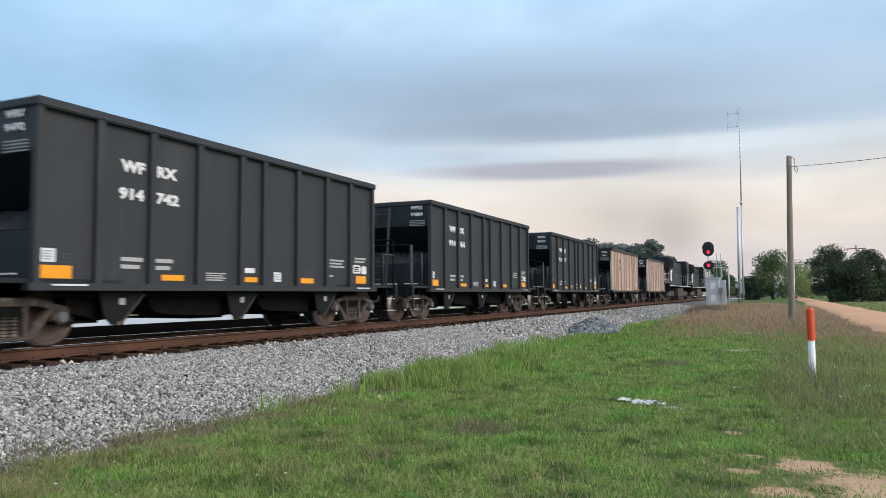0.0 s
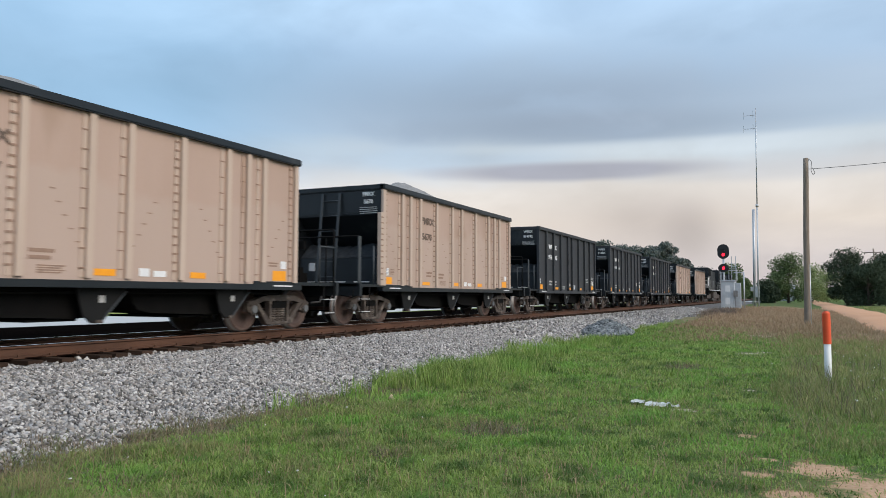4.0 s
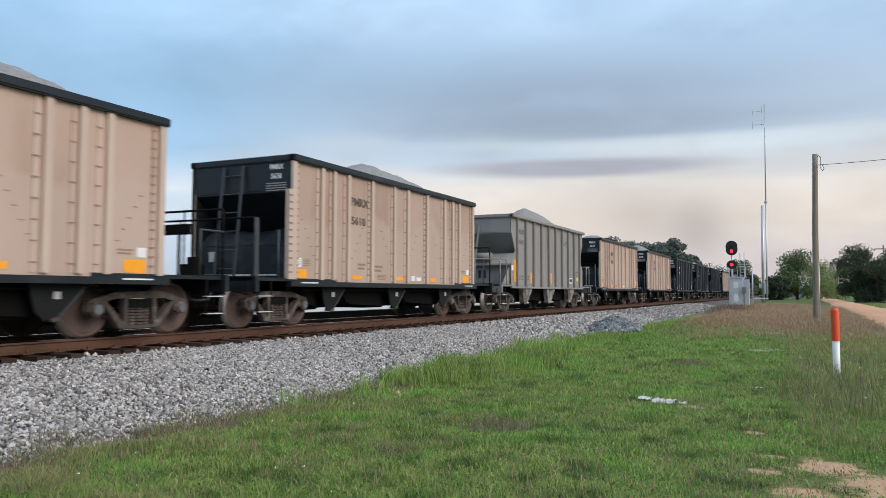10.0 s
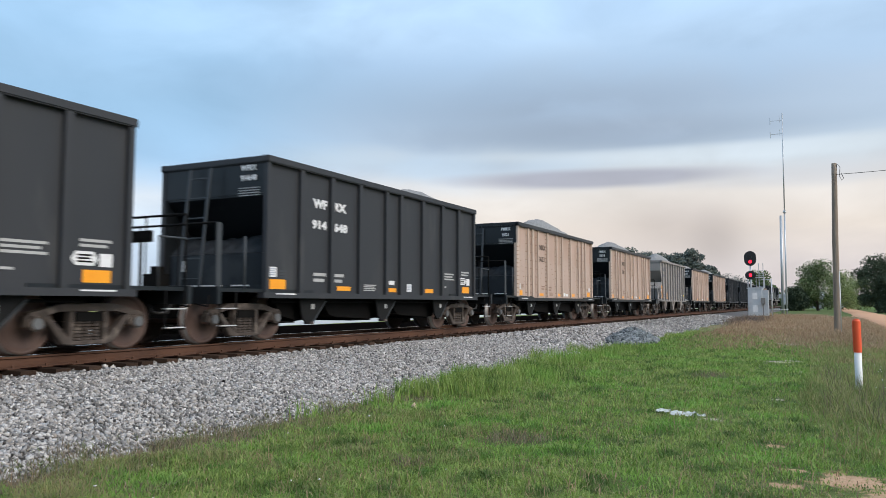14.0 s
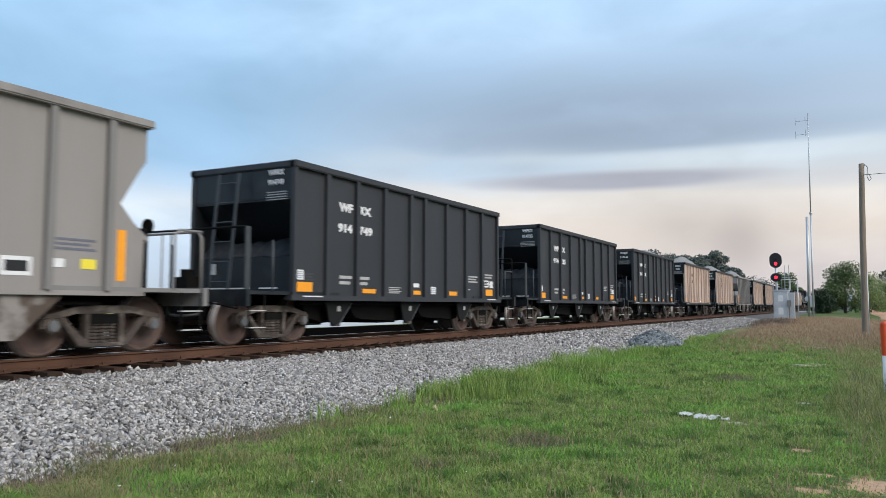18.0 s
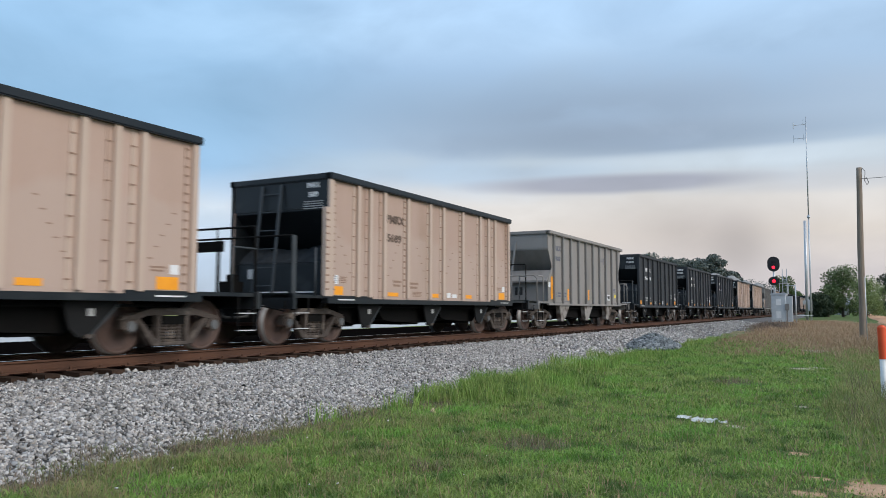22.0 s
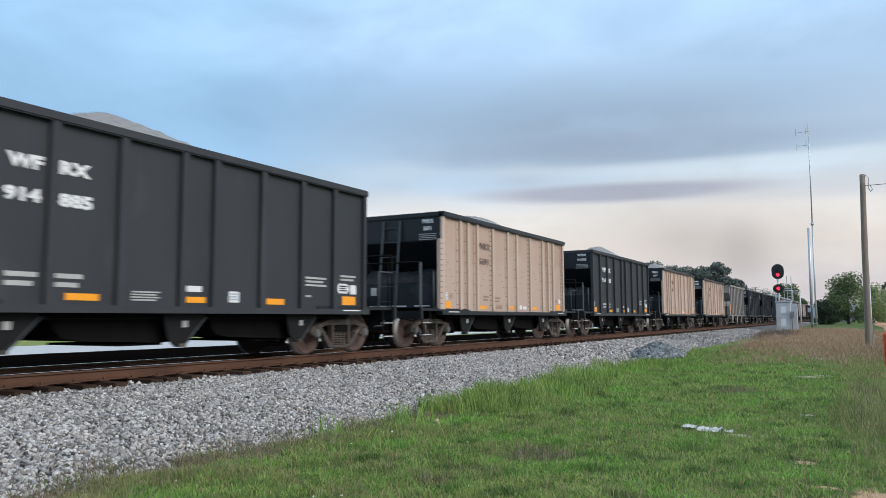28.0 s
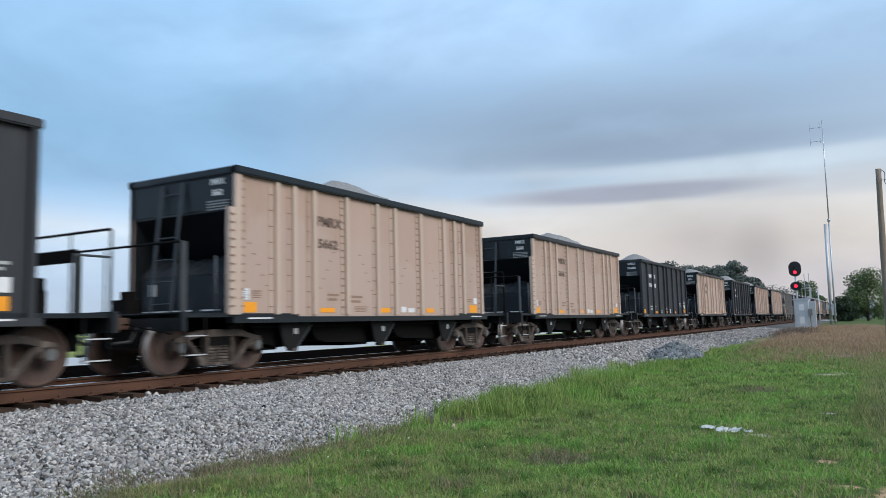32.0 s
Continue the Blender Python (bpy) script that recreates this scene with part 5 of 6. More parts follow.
def black_wagon():
    car = tagged(new("hopper_wagon"), "black open-top hopper wagon with white lettering and orange reflectors", "freight wagon", "hopper wagons of the train")
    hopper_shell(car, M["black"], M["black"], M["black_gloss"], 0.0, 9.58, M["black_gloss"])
    side_sill(car, M["black"], 0, 9.58)
    for y in (1.07, 2.14, 3.25, 4.42, 5.12, 6.28, 7.42, 8.46):
        for s in (-1, 1):
            a, b = sorted((s * (HW - 0.08), s * (HW + 0.012)))
            part("rib", boxes((a, b, y - 0.065, y + 0.065, 0.865, 3.17)), M["black"], car)
    for y in (0.03, 9.54):
        for s in (-1, 1):
            a, b = sorted((s * (HW - 0.10), s * (HW + 0.005)))
            part("corner_post", boxes((a, b, y - 0.05, y + 0.05, 0.865, 3.17)), M["black"], car)
    underframe(car, M["black"], M["black_gloss"])
    end_gear(car, "dark")
    x = HW - 0.074
    W = M["white"]
    side_text(car, "lettering", "WF", 1.765, 2.60, 0.178, W, 0.50)
    side_text(car, "lettering", "RX", 2.50, 2.60, 0.178, W, 0.48)
    end_text(car, "WFRX", 0.95, 3.08, 0.10, W)
    bm = bmesh.new()
    for i in range(4):
        box(bm, 0.68, 1.22, -0.006, -0.001, 2.72 - i * 0.045, 2.735 - i * 0.045)
    part("small_print", bm, M["white_dim"], car)
    O = M["orange"]
    for y0, y1, z0, z1 in ((0.13, 0.65, 0.925, 1.10), (2.42, 2.94, 0.925, 1.015), (4.49, 4.97, 0.925, 1.015), (6.46, 6.95, 0.925, 1.025), (8.80, 9.28, 0.945, 1.115)):
        decal(car, "reflector", O, y0, y1, z0, z1, x, "orange reflective strip")
    for y0, y1, z0, z1 in ((0.12, 0.37, 1.14, 1.32), (4.53, 4.88, 1.09, 1.18), (5.51, 5.75, 0.945, 1.12), (9.08, 9.30, 1.16, 1.34)):
        decal(car, "notice", W, y0, y1, z0, z1, x, "small white notice")
    for a, b in ((0.25, 0.85), (8.70, 9.30)):
        decal(car, "sill_stripe", W, a, b, 0.828, 0.850, HW + 0.031, "thin white reflective stripe on the sill")
    D = M["white_dim"]
    bars(car, M["notice_print"], 0.15, 0.33, 1.16, 1.30, 4, x + 0.005)
    bars(car, M["notice_print"], 5.54, 5.72, 0.97, 1.10, 3, x + 0.005)
    bars(car, D, 1.56, 2.00, 1.06, 1.28, 2, x)
    bars(car, D, 2.24, 2.67, 1.06, 1.28, 2, x)
    bars(car, D, 3.50, 4.03, 0.93, 1.08, 4, x)
    bars(car, D, 7.56, 8.24, 1.26, 1.46, 3, x)
    bars(car, D, 7.56, 7.76, 1.06, 1.12, 1, x)
    bars(car, D, 8.74, 9.28, 1.40, 1.54, 2, x)
    bars(car, M["end_steel"], 0.46, 0.68, 1.12, 1.28, 3, x)
    # builder's oval plate with its lines of print
    bm = bmesh.new()
    prism(bm, [(8.60, 1.26), (8.68, 1.17), (8.98, 1.17), (9.05, 1.26), (8.98, 1.36), (8.68, 1.36)], x, x + 0.004)
    part("builder_plate", bm, W, car, "white six-sided builder's plate")
    bars(car, M["under"], 8.70, 8.96, 1.20, 1.33, 3, x + 0.004)
    for o in car.children:
        to_metres(o)
    for b in BOGIES:
        bogie(car, b)
    return car


def tan_wagon():
    car = tagged(new("hopper_wagon"), "tan open-top hopper wagon with black ends and a black top rail", "freight wagon", "hopper wagons of the train")
    y0, y1 = -0.12, 9.30
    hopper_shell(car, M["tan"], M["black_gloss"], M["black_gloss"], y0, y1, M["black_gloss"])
    side_sill(car, M["black_gloss"], y0, y1)
    # broad pale ribs
    for y in (-0.07, 0.94, 1.41, 2.00, 3.06, 4.17, 4.90, 6.03, 7.17, 7.73, 8.21, 9.24):
        for s in (-1, 1):
            a, b = sorted((s * (HW - 0.08), s * (HW - 0.012)))
            w = 0.075 if y < 0 else 0.06
            if s < 0 and y < 0:
                part("corner_post", boxes((a, b, y - w, y + w, 0.90, 3.17)), M["black_gloss"], car)
            else:
                part("rib", boxes((a, b, y - w, y + w, 0.90, 3.17)), M["tan_rib"], car, "pale pressed rib")
    # riveted lap strips beside the ribs
    for y in (-0.20, 0.78, 1.27, 1.83, 2.92, 4.06, 4.76, 5.89, 7.01, 7.59, 8.03, 9.08):
        if y < y0:
            y = 0.06
        bm = boxes((HW - 0.078, HW - 0.060, y - 0.035, y + 0.035, 0.90, 3.16))
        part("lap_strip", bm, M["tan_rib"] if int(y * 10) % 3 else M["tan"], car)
        # rows of short cleats, close-set on the climbing strips
        climb = any(abs(y - c) < 0.2 for c in (0.06, 2.93, 5.89, 9.08))
        bm = bmesh.new()
        for i in range(16 if climb else 8):
            z = 1.02 + i * (0.135 if climb else 0.27)
            box(bm, HW - 0.062, HW - 0.050, y - 0.05, y + 0.05, z, z + (0.03 if climb else 0.02))
        tagged(part("cleated_strip", bm, M["mark_faint"], car), kind="stuff")
    # welds of the inner slope sheets showing as dashes
    bm = bmesh.new()
    for c, d in ((2.55, 1), (3.65, -1), (5.35, 1), (6.6, -1), (8.75, 1), (0.35, -1)):
        for i in range(5):
            y = c + d * (0.10 - 0.11 * i)
            z = 2.05 - 0.17 * i
            box(bm, HW - 0.076, HW - 0.070, y - 0.04, y + 0.04, z, z + 0.018)
    tagged(part("weld_seam", bm, M["mark_faint"], car), kind="stuff")
    underframe(car, M["black"], M["black_gloss"], 0.10)
    end_gear(car, "tan")
    x = HW - 0.074
    side_text(car, "lettering", "PMRX", 2.52, 2.61, 0.185, M["mark_dark"], 0.80, 0.010)
    end_text(car, "PMRX", 0.95, 3.06, 0.10, M["white"], y0 - 0.005)
    bm = bmesh.new()
    for i in range(4):
        box(bm, 0.68, 1.22, y0 - 0.008, y0 - 0.001, 2.74 - i * 0.045, 2.755 - i * 0.045)
    part("small_print", bm, M["white_dim"], car)
    O = M["orange"]
    for a, b, z0, z1 in ((-0.04, 0.43, 0.935, 1.10), (2.20, 2.67, 0.935, 1.02), (4.29, 4.69, 0.935, 1.03), (6.27, 6.65, 0.935, 1.03), (8.54, 8.98, 0.935, 1.12)):
        decal(car, "reflector", O, a, b, z0, z1, x, "orange reflective strip")
    for a, b, z0, z1 in ((0.02, 0.24, 1.14, 1.32), (5.15, 5.36, 0.94, 1.06), (5.45, 5.72, 0.94, 1.03), (8.80, 8.98, 1.16, 1.30)):
        decal(car, "notice", M["white"], a, b, z0, z1, x, "small white notice")
    bars(car, M["notice_print"], 0.05, 0.20, 1.16, 1.30, 4, x + 0.005)
    bars(car, M["mark_faint"], 2.45, 2.80, 1.13, 1.30, 2, x)
    bars(car, M["mark_faint"], 3.22, 3.62, 1.10, 1.28, 2, x)
    bars(car, M["mark_faint"], 3.35, 3.80, 0.94, 1.06, 4, x)
    bars(car, M["mark_faint"], 0.32, 0.55, 1.16, 1.30, 4, x)
    bars(car, M["mark_faint"], 8.42, 8.72, 1.18, 1.28, 2, x)
    for a, b in ((0.12, 0.72), (8.45, 9.05)):
        decal(car, "sill_stripe", M["white"], a, b, 0.828, 0.850, HW + 0.031, "thin white reflective stripe on the sill")
    # narrow climbing strip outside the rear corner, below the end panel
    part("climbing_strip", boxes((HW - 0.10, HW + 0.002, -0.29, -0.155, 0.90, 2.60)), M["tan_rib"], car)
    bm = bmesh.new()
    for i in range(12):
        box(bm, HW, HW + 0.014, -0.285, -0.175, 1.02 + i * 0.132, 1.048 + i * 0.132)
    tagged(part("cleated_strip", bm, M["mark_faint"], car), kind="stuff")
    for o in car.children:
        to_metres(o)
    for b in BOGIES:
        bogie(car, b)
    return car


def grey_wagon():
    car = tagged(new("hopper_wagon"), "light grey open-top hopper wagon with notched ends and orange strips", "freight wagon", "hopper wagons of the train")
    y0, y1 = -0.12, 9.58
    notch = [(0.95, 0.86), (8.55, 0.86), (y1 - 0.02, 0.86), (y1, 1.62), (y1 - 0.44, 2.06), (y1, 2.72), (y1, 3.20), (y0, 3.20), (y0, 2.72), (y0 + 0.42, 2.06), (y0, 1.60), (y0 + 0.02, 0.86)]
    for s in (-1, 1):
        bm = bmesh.new()
        prism(bm, notch, *sorted((s * (HW - 0.10), s * (HW - 0.075))))
        part("side_sheet", bm, M["gray"], car)
    for s, y in ((1, y0), (-1, y1)):
        part("end_panel", boxes((-HW + 0.08, HW - 0.08, *sorted((y, y + s * 0.03)), 2.68, 3.20)), M["gray"], car)
        bm = bmesh.new()
        prism(bm, [(y + s * 0.02, 2.68), (y + s * 0.02, 2.64), (y + s * 1.60, 1.18), (y + s * 1.60, 1.24)], -HW + 0.10, HW - 0.10)
        part("slope_sheet", bm, M["gray"], car)
        bm = bmesh.new()
        prism(bm, [(y + s * 1.5, 1.30), (y + s * 1.5, 1.40), (y + s * 0.40, 1.98), (y - s * 0.10, 1.62), (y - s * 0.10, 1.56), (y + s * 0.38, 1.84)], -HW + 0.10, HW - 0.10)
        part("shelf_sheet", bm, M["gray"], car)
        bm = bmesh.new()
        prism(bm, [(y + s * 1.45, 0.92), (y + s * 1.45, 1.40), (y + s * 0.06, 1.56), (y + s * 0.06, 0.92)], -HW + 0.12, HW - 0.12)
        part("end_hood", bm, M["gray_dark"], car)
        for hx in (0.02, 0.22):
            part("wall_slot", boxes((hx, hx + 0.10, *sorted((y + s * 0.045, y + s * 0.06)), 1.14, 1.40)), M["signal_black"], car)
    bm = boxes((HW - 0.13, HW + 0.05, y0 - 0.06, y1 + 0.06, 3.17, 3.285), (-HW - 0.05, -HW + 0.13, y0 - 0.06, y1 + 0.06, 3.17, 3.285), (-HW, HW, y0 - 0.06, y0 + 0.08, 3.17, 3.28), (-HW, HW, y1 - 0.08, y1 + 0.06, 3.17, 3.28))
    bmesh.ops.bevel(bm, geom=bm.edges[:], offset=0.018, segments=2, affect="EDGES")
    part("top_chord", bm, M["gray"], car)
    bm = boxes((HW - 0.12, HW - 0.03, y0, y1, 0.80, 0.862), (-HW + 0.03, -HW + 0.12, y0, y1, 0.80, 0.862))
    part("side_sill", bm, M["gray"], car)
    for y in (0.42, 1.37, 2.30, 3.26, 4.21, 5.16, 6.10, 7.03, 8.00, 8.92):
        for s in (-1, 1):
            a, b = sorted((s * (HW - 0.08), s * (HW + 0.012)))
            part("rib", boxes((a, b, y - 0.055, y + 0.055, 0.865, 3.17)), M["gray_dark"], car)
    underframe(car, M["gray"], M["gray_dark"])
    end_gear(car, "grey")
    for c in (1.85, 4.82, 7.82):
        bm = bmesh.new()
        prism(bm, [(c - 0.66, 0.80), (c - 0.52, 0.28), (c - 0.40, 0.25), (c - 0.20, 0.25), (c + 0.44, 0.77), (c + 0.44, 0.80)], 1.16, 1.335)
        part("chute", bm, M["chute"], car, "grey sloping discharge chute with rust-brown stains")
    x = HW - 0.074
    side_text(car, "lettering", "VULX", 0.92, 2.74, 0.17, M["mark_blue"], 0.70, 0.010)
    O = M["orange"]
    for a, b, z0, z1 in ((0.16, 0.35, 1.00, 1.76), (1.99, 2.16, 0.98, 1.38), (4.57, 4.74, 1.01, 1.40), (7.14, 7.31, 0.98, 1.37), (9.10, 9.25, 1.00, 1.70)):
        decal(car, "reflector", O, a, b, z0, z1, x + (0.006 if 0.16 == a else 0), "tall orange reflective strip")
    decal(car, "notice", M["yellow"], 8.52, 8.76, 1.14, 1.27, x, "yellow label")
    decal(car, "notice", M["white"], 8.10, 8.26, 1.15, 1.26, x, "small white notice")
    decal(car, "notice", M["white"], 7.37, 7.80, 1.03, 1.26, x, "white-framed dark data panel")
    decal(car, "data_panel", M["signal_black"], 7.43, 7.74, 1.08, 1.21, x + 0.003)
    decal(car, "notice", M["white"], -0.08, 0.12, 1.40, 1.56, x)
    bars(car, M["mark_blue"], 0.52, 0.80, 1.08, 1.24, 3, x)
    bars(car, M["mark_blue"], 0.92, 1.24, 1.06, 1.26, 2, x)
    bars(car, M["mark_blue"], 1.52, 1.86, 1.06, 1.26, 2, x)
    bars(car, M["mark_blue"], 8.08, 8.74, 1.36, 1.54, 3, x)
    bars(car, M["mark_blue"], 6.28, 6.80, 2.545, 2.63, 2, x, "emblem_bar")
    bars(car, M["gray_dark"], 6.30, 6.72, 2.65, 2.72, 1, x)
    bm = bmesh.new()
    prism(bm, [(6.80, 2.46), (6.90, 2.50), (6.92, 2.72), (6.80, 2.72), (6.80, 2.66), (6.86, 2.64), (6.85, 2.54), (6.78, 2.52)], x, x + 0.004)
    part("emblem", bm, M["mark_blue"], car, "dark blue hooked emblem")
    bars(car, M["mark_blue"], 1.50, 2.30, 0.90, 0.95, 1, x)
    for o in car.children:
        to_metres(o)
    for b in BOGIES:
        bogie(car, b)
    return car


def gravel_heap(peak, rear, front, top, seed):
    """Crushed stone in the open top, in the wagon's space: one crest, falling away over so many metres to each end."""
    k, n = 64, 24
    verts, faces = [], []
    for j in range(n + 1):
        for i in range(k + 1):
            u, v = i / k * 2 - 1, j / n * 2 - 1
            yy, xx = 4.72 + u * 4.6, v * (HW - 0.16)
            dy = yy - peak
            d = math.hypot(dy / (front if dy > 0 else rear), xx / 1.42)
            z = 2.98 + (top - 3.03) * max(0.0, 1 - d ** 1.6) + 0.05 * noise.noise((xx * 1.6, yy * 1.6, seed)) + 0.04 * noise.noise((xx * 5, yy * 5, seed)) + 0.03 * noise.noise((xx * 13, yy * 13, seed))
            verts.append(SIZE @ Vector((xx, yy, z)))
    for j in range(n):
        for i in range(k):
            a = j * (k + 1) + i
            faces.append((a, a + k + 1, a + k + 2, a + 1))
    return tagged(new("gravel_load", mesh_from("gravel_load", verts, faces, M["stone_load"], True)), "mound of grey crushed stone heaped in the wagon", "gravel", "gravel loads", "stuff")


# order of the train behind the first wagon in view, and each load's crest: place, fall to the rear, fall to the front, height
LOW = (4.0, 3.0, 4.0, 3.50)
WAGONS = [(-4, "tan", "5689", LOW), (-3, "tan", "5601", LOW), (-2, "black", "914757", LOW), (-1, "black", "914864", (6.0, 3.0, 3.0, 3.70)),
          (0, "black", "914742", LOW), (1, "tan", "5670", (3.3, 1.6, 3.6, 3.86)), (2, "tan", "5647", (3.4, 1.5, 3.0, 3.72)), (3, "grey", "9641", (5.0, 1.8, 4.6, 4.02)),
          (4, "tan", "5618", (4.8, 1.9, 6.5, 3.90)), (5, "tan", "5621", (5.5, 2.4, 5.5, 3.98)), (6, "black", "914648", (8.0, 3.0, 3.0, 3.78)), (7, "black", "914735", LOW),
          (8, "black", "914749", LOW), (9, "grey", "9633", LOW), (10, "tan", "5689", LOW), (11, "tan", "5667", (3.7, 1.5, 3.2, 3.80)),
          (12, "black", "914703", (4.9, 1.6, 5.2, 3.88)), (13, "tan", "5691", (4.4, 1.6, 4.5, 3.78)), (14, "black", "914885", (3.8, 1.7, 4.2, 3.86)), (15, "tan", "5666", (4.8, 1.7, 6.0, 3.88)),
          (16, "tan", "5662", (4.4, 1.6, 4.5, 3.84)), (17, "black", "914721", LOW)]
# slack in the couplings, metres
NUDGE = {-4: 1.5, -3: 0.7, 1: 0.32, 2: 0.27, 3: 0.12, 4: 0.2, 5: 0.34, 7: 0.3, 8: 0.2, 9: 0.17, 10: 0.19, 11: 0.16, 12: -0.12, 13: 0.05, 14: -0.22, 15: -0.15, 16: -0.23, 17: -0.5}
TRAIN = []


def place(ob, y):
    ob.location = (CX, y, RAIL)
    TRAIN.append((ob, y))


def running_number(car, kind, number):
    """The number of one wagon, on its near side and its rear end."""
    before = set(car.children)
    if kind == "black":
        side_text(car, "running_number", number[:3], 1.745, 2.19, 0.178, M["white"], 0.51, 0.011)
        side_text(car, "running_number", number[3:], 2.525, 2.19, 0.178, M["white"], 0.52, 0.011)
        end_text(car, number, 0.95, 2.90, 0.10, M["white"])
    elif kind == "tan":
        side_text(car, "running_number", number, 2.47, 2.20, 0.185, M["mark_dark"], 0.64, 0.010)
        end_text(car, number, 0.95, 2.88, 0.10, M["white"], -0.125)
    else:
        side_text(car, "running_number", number, 0.90, 2.39, 0.17, M["mark_blue"], 0.60, 0.010)
    for o in set(car.children) - before:
        to_metres(o)


MAKERS = {"black": black_wagon, "tan": tan_wagon, "grey": grey_wagon}
BUILT = {}
for k, kind, number, mound in WAGONS:
    start = 7.44 - k * (13.42 if k >= 0 else 13.46)
    BUILT[k] = copy_thing(FIRST, Matrix()) if (FIRST := BUILT.get(kind)) else MAKERS[kind]()
    BUILT.setdefault(kind, BUILT[k])
for k, kind, number, mound in WAGONS:
    start = 7.44 - k * (13.42 if k >= 0 else 13.46)
    running_number(BUILT[k], kind, number)
    start += NUDGE.get(k, 0.0)
    place(BUILT[k], start)
    place(gravel_heap(*mound, k + 20), start)

# one grey wagon carries its air reservoir on the end shelf
bm = bmesh.new()
tube(bm, (-0.25, -0.22, 1.86), (0.62, -0.22, 1.86), 0.13, n=14)
to_metres(part("air_reservoir", bm, M["gray_dark"], BUILT[3], "grey air reservoir on the end shelf"))
bm = bmesh.new()
prism(bm, [(-0.75, 0.94), (0.05, 0.94), (0.05, 1.62)], 1.24, 1.27)
to_metres(part("end_gusset", bm, M["gray"], BUILT[3]))


# ---- locomotives at the head of the train ----
def locomotive():
    """A long-hood diesel seen from its rear quarter, rear end at y = 0, about 20.6 m long."""
    car = tagged(new("locomotive"), "black diesel locomotive with white end stripes and side emblem", "locomotive", "locomotives at the head")
    B, W = M["black_gloss"], M["white"]
    bm = boxes((-1.45, 1.45, 0.5, 20.2, 1.42, 1.62), (-1.52, 1.52, 0.2, 0.55, 0.9, 1.75), (-1.52, 1.52, 20.1, 20.45, 0.9, 1.75))
    part("frame", bm, M["under"], car)
    bm = boxes((-0.95, 0.95, 1.2, 15.6, 1.62, 4.15), (-1.42, 1.42, 1.6, 4.4, 3.15, 4.35))
    bmesh.ops.bevel(bm, geom=bm.edges[:], offset=0.08, segments=2, affect="EDGES")
    part("long_hood", bm, B, car)
    part("radiator", boxes((0.96, 0.99, 1.8, 4.2, 2.3, 3.1), (1.43, 1.45, 1.8, 4.2, 3.3, 4.2)), M["under"], car)
    bm = boxes((-1.5, 1.5, 15.6, 18.2, 1.62, 4.45))
    bmesh.ops.bevel(bm, geom=bm.edges[:], offset=0.12, segments=2, affect="EDGES")
    cab = part("cab", bm, B, car)
    for y in (15.9, 17.1):
        part("cab_window", boxes((1.50, 1.52, y, y + 0.85, 3.1, 3.9)), M["glass"], cab)
    bm = boxes((-0.9, 0.9, 18.2, 19.9, 1.62, 3.0))
    bmesh.ops.bevel(bm, geom=bm.edges[:], offset=0.1, segments=2, affect="EDGES")
    part("nose", bm, B, car)
    for y in (6.0, 8.6, 11.2):
        part("roof_fan", shape(tube, (0, y, 4.15), (0, y, 4.32), 0.62, None, 16), M["under"], car)
    part("exhaust_stack", boxes((-0.35, 0.35, 10.0, 10.6, 4.15, 4.5)), M["under"], car)
    for i in range(14):
        y = 4.9 + i * 0.75
        part("hood_door", boxes((0.95, 0.975, y, y + 0.68, 1.75, 3.7)), B, car)
    for z in (1.78, 2.05, 2.32, 2.59):
        part("end_stripe", boxes((-0.9, 0.9, 1.18, 1.20, z, z + 0.12), (0.951, 0.982, 1.2, 1.75, z, z + 0.12)), W, car, "white warning stripe")
        part("end_stripe", boxes((1.5, 1.523, 15.7, 16.2, z - 0.1, z + 0.02)), W, car, "white warning stripe")
    bm = bmesh.new()
    prism(bm, [(5.2, 2.2), (6.6, 2.0), (6.3, 2.7), (7.3, 3.4), (6.4, 3.3), (5.6, 3.6), (5.5, 2.9)], 0.98, 0.99)
    part("emblem", bm, W, car, "white painted emblem")
    part("walkway_stripe", boxes((1.451, 1.46, 0.6, 20.1, 1.50, 1.56)), W, car)
    bm = bmesh.new()
    tube(bm, (0, 7.6, 0.78), (0, 12.8, 0.78), 0.62, n=18)
    box(bm, -1.4, 1.4, 7.7, 12.7, 0.45, 1.3)
    part("fuel_tank", bm, M["truck"], car, "dusty grey fuel tank")
    bm = bmesh.new()
    for x in (-1.4, 1.4):
        bent(bm, [(x, 0.5, 2.7), (x, 15.5, 2.7)], 0.013)
        for i in range(9):
            tube(bm, (x, 0.5 + i * 1.85, 1.62), (x, 0.5 + i * 1.85, 2.7), 0.012, n=6)
    for z in (2.2, 2.7):
        bent(bm, [(-1.4, 0.3, z), (1.4, 0.3, z)], 0.02)
    part("handrail", bm, M["white_dim"], car, "faded white handrails")
    for c in (4.1, 16.2):
        b = part("bogie", boxes((-1.15, -0.95, c - 2.4, c + 2.4, 0.5, 1.0), (0.95, 1.15, c - 2.4, c + 2.4, 0.5, 1.0), (-0.9, 0.9, c - 0.6, c + 0.6, 0.8, 1.42)), M["truck"], car)
        for dy in (-1.85, 0, 1.85):
            part("wheelset", WHEELSET, None, b).location = (0, c + dy, WHEEL_R)
    part("coupler", boxes((-0.15, 0.15, -0.25, 0.25, 0.70, 0.95)), M["truck"], car)
    return car


LOCO = locomotive()
place(LOCO, 74.9)
place(copy_thing(LOCO, Matrix()), 95.9)


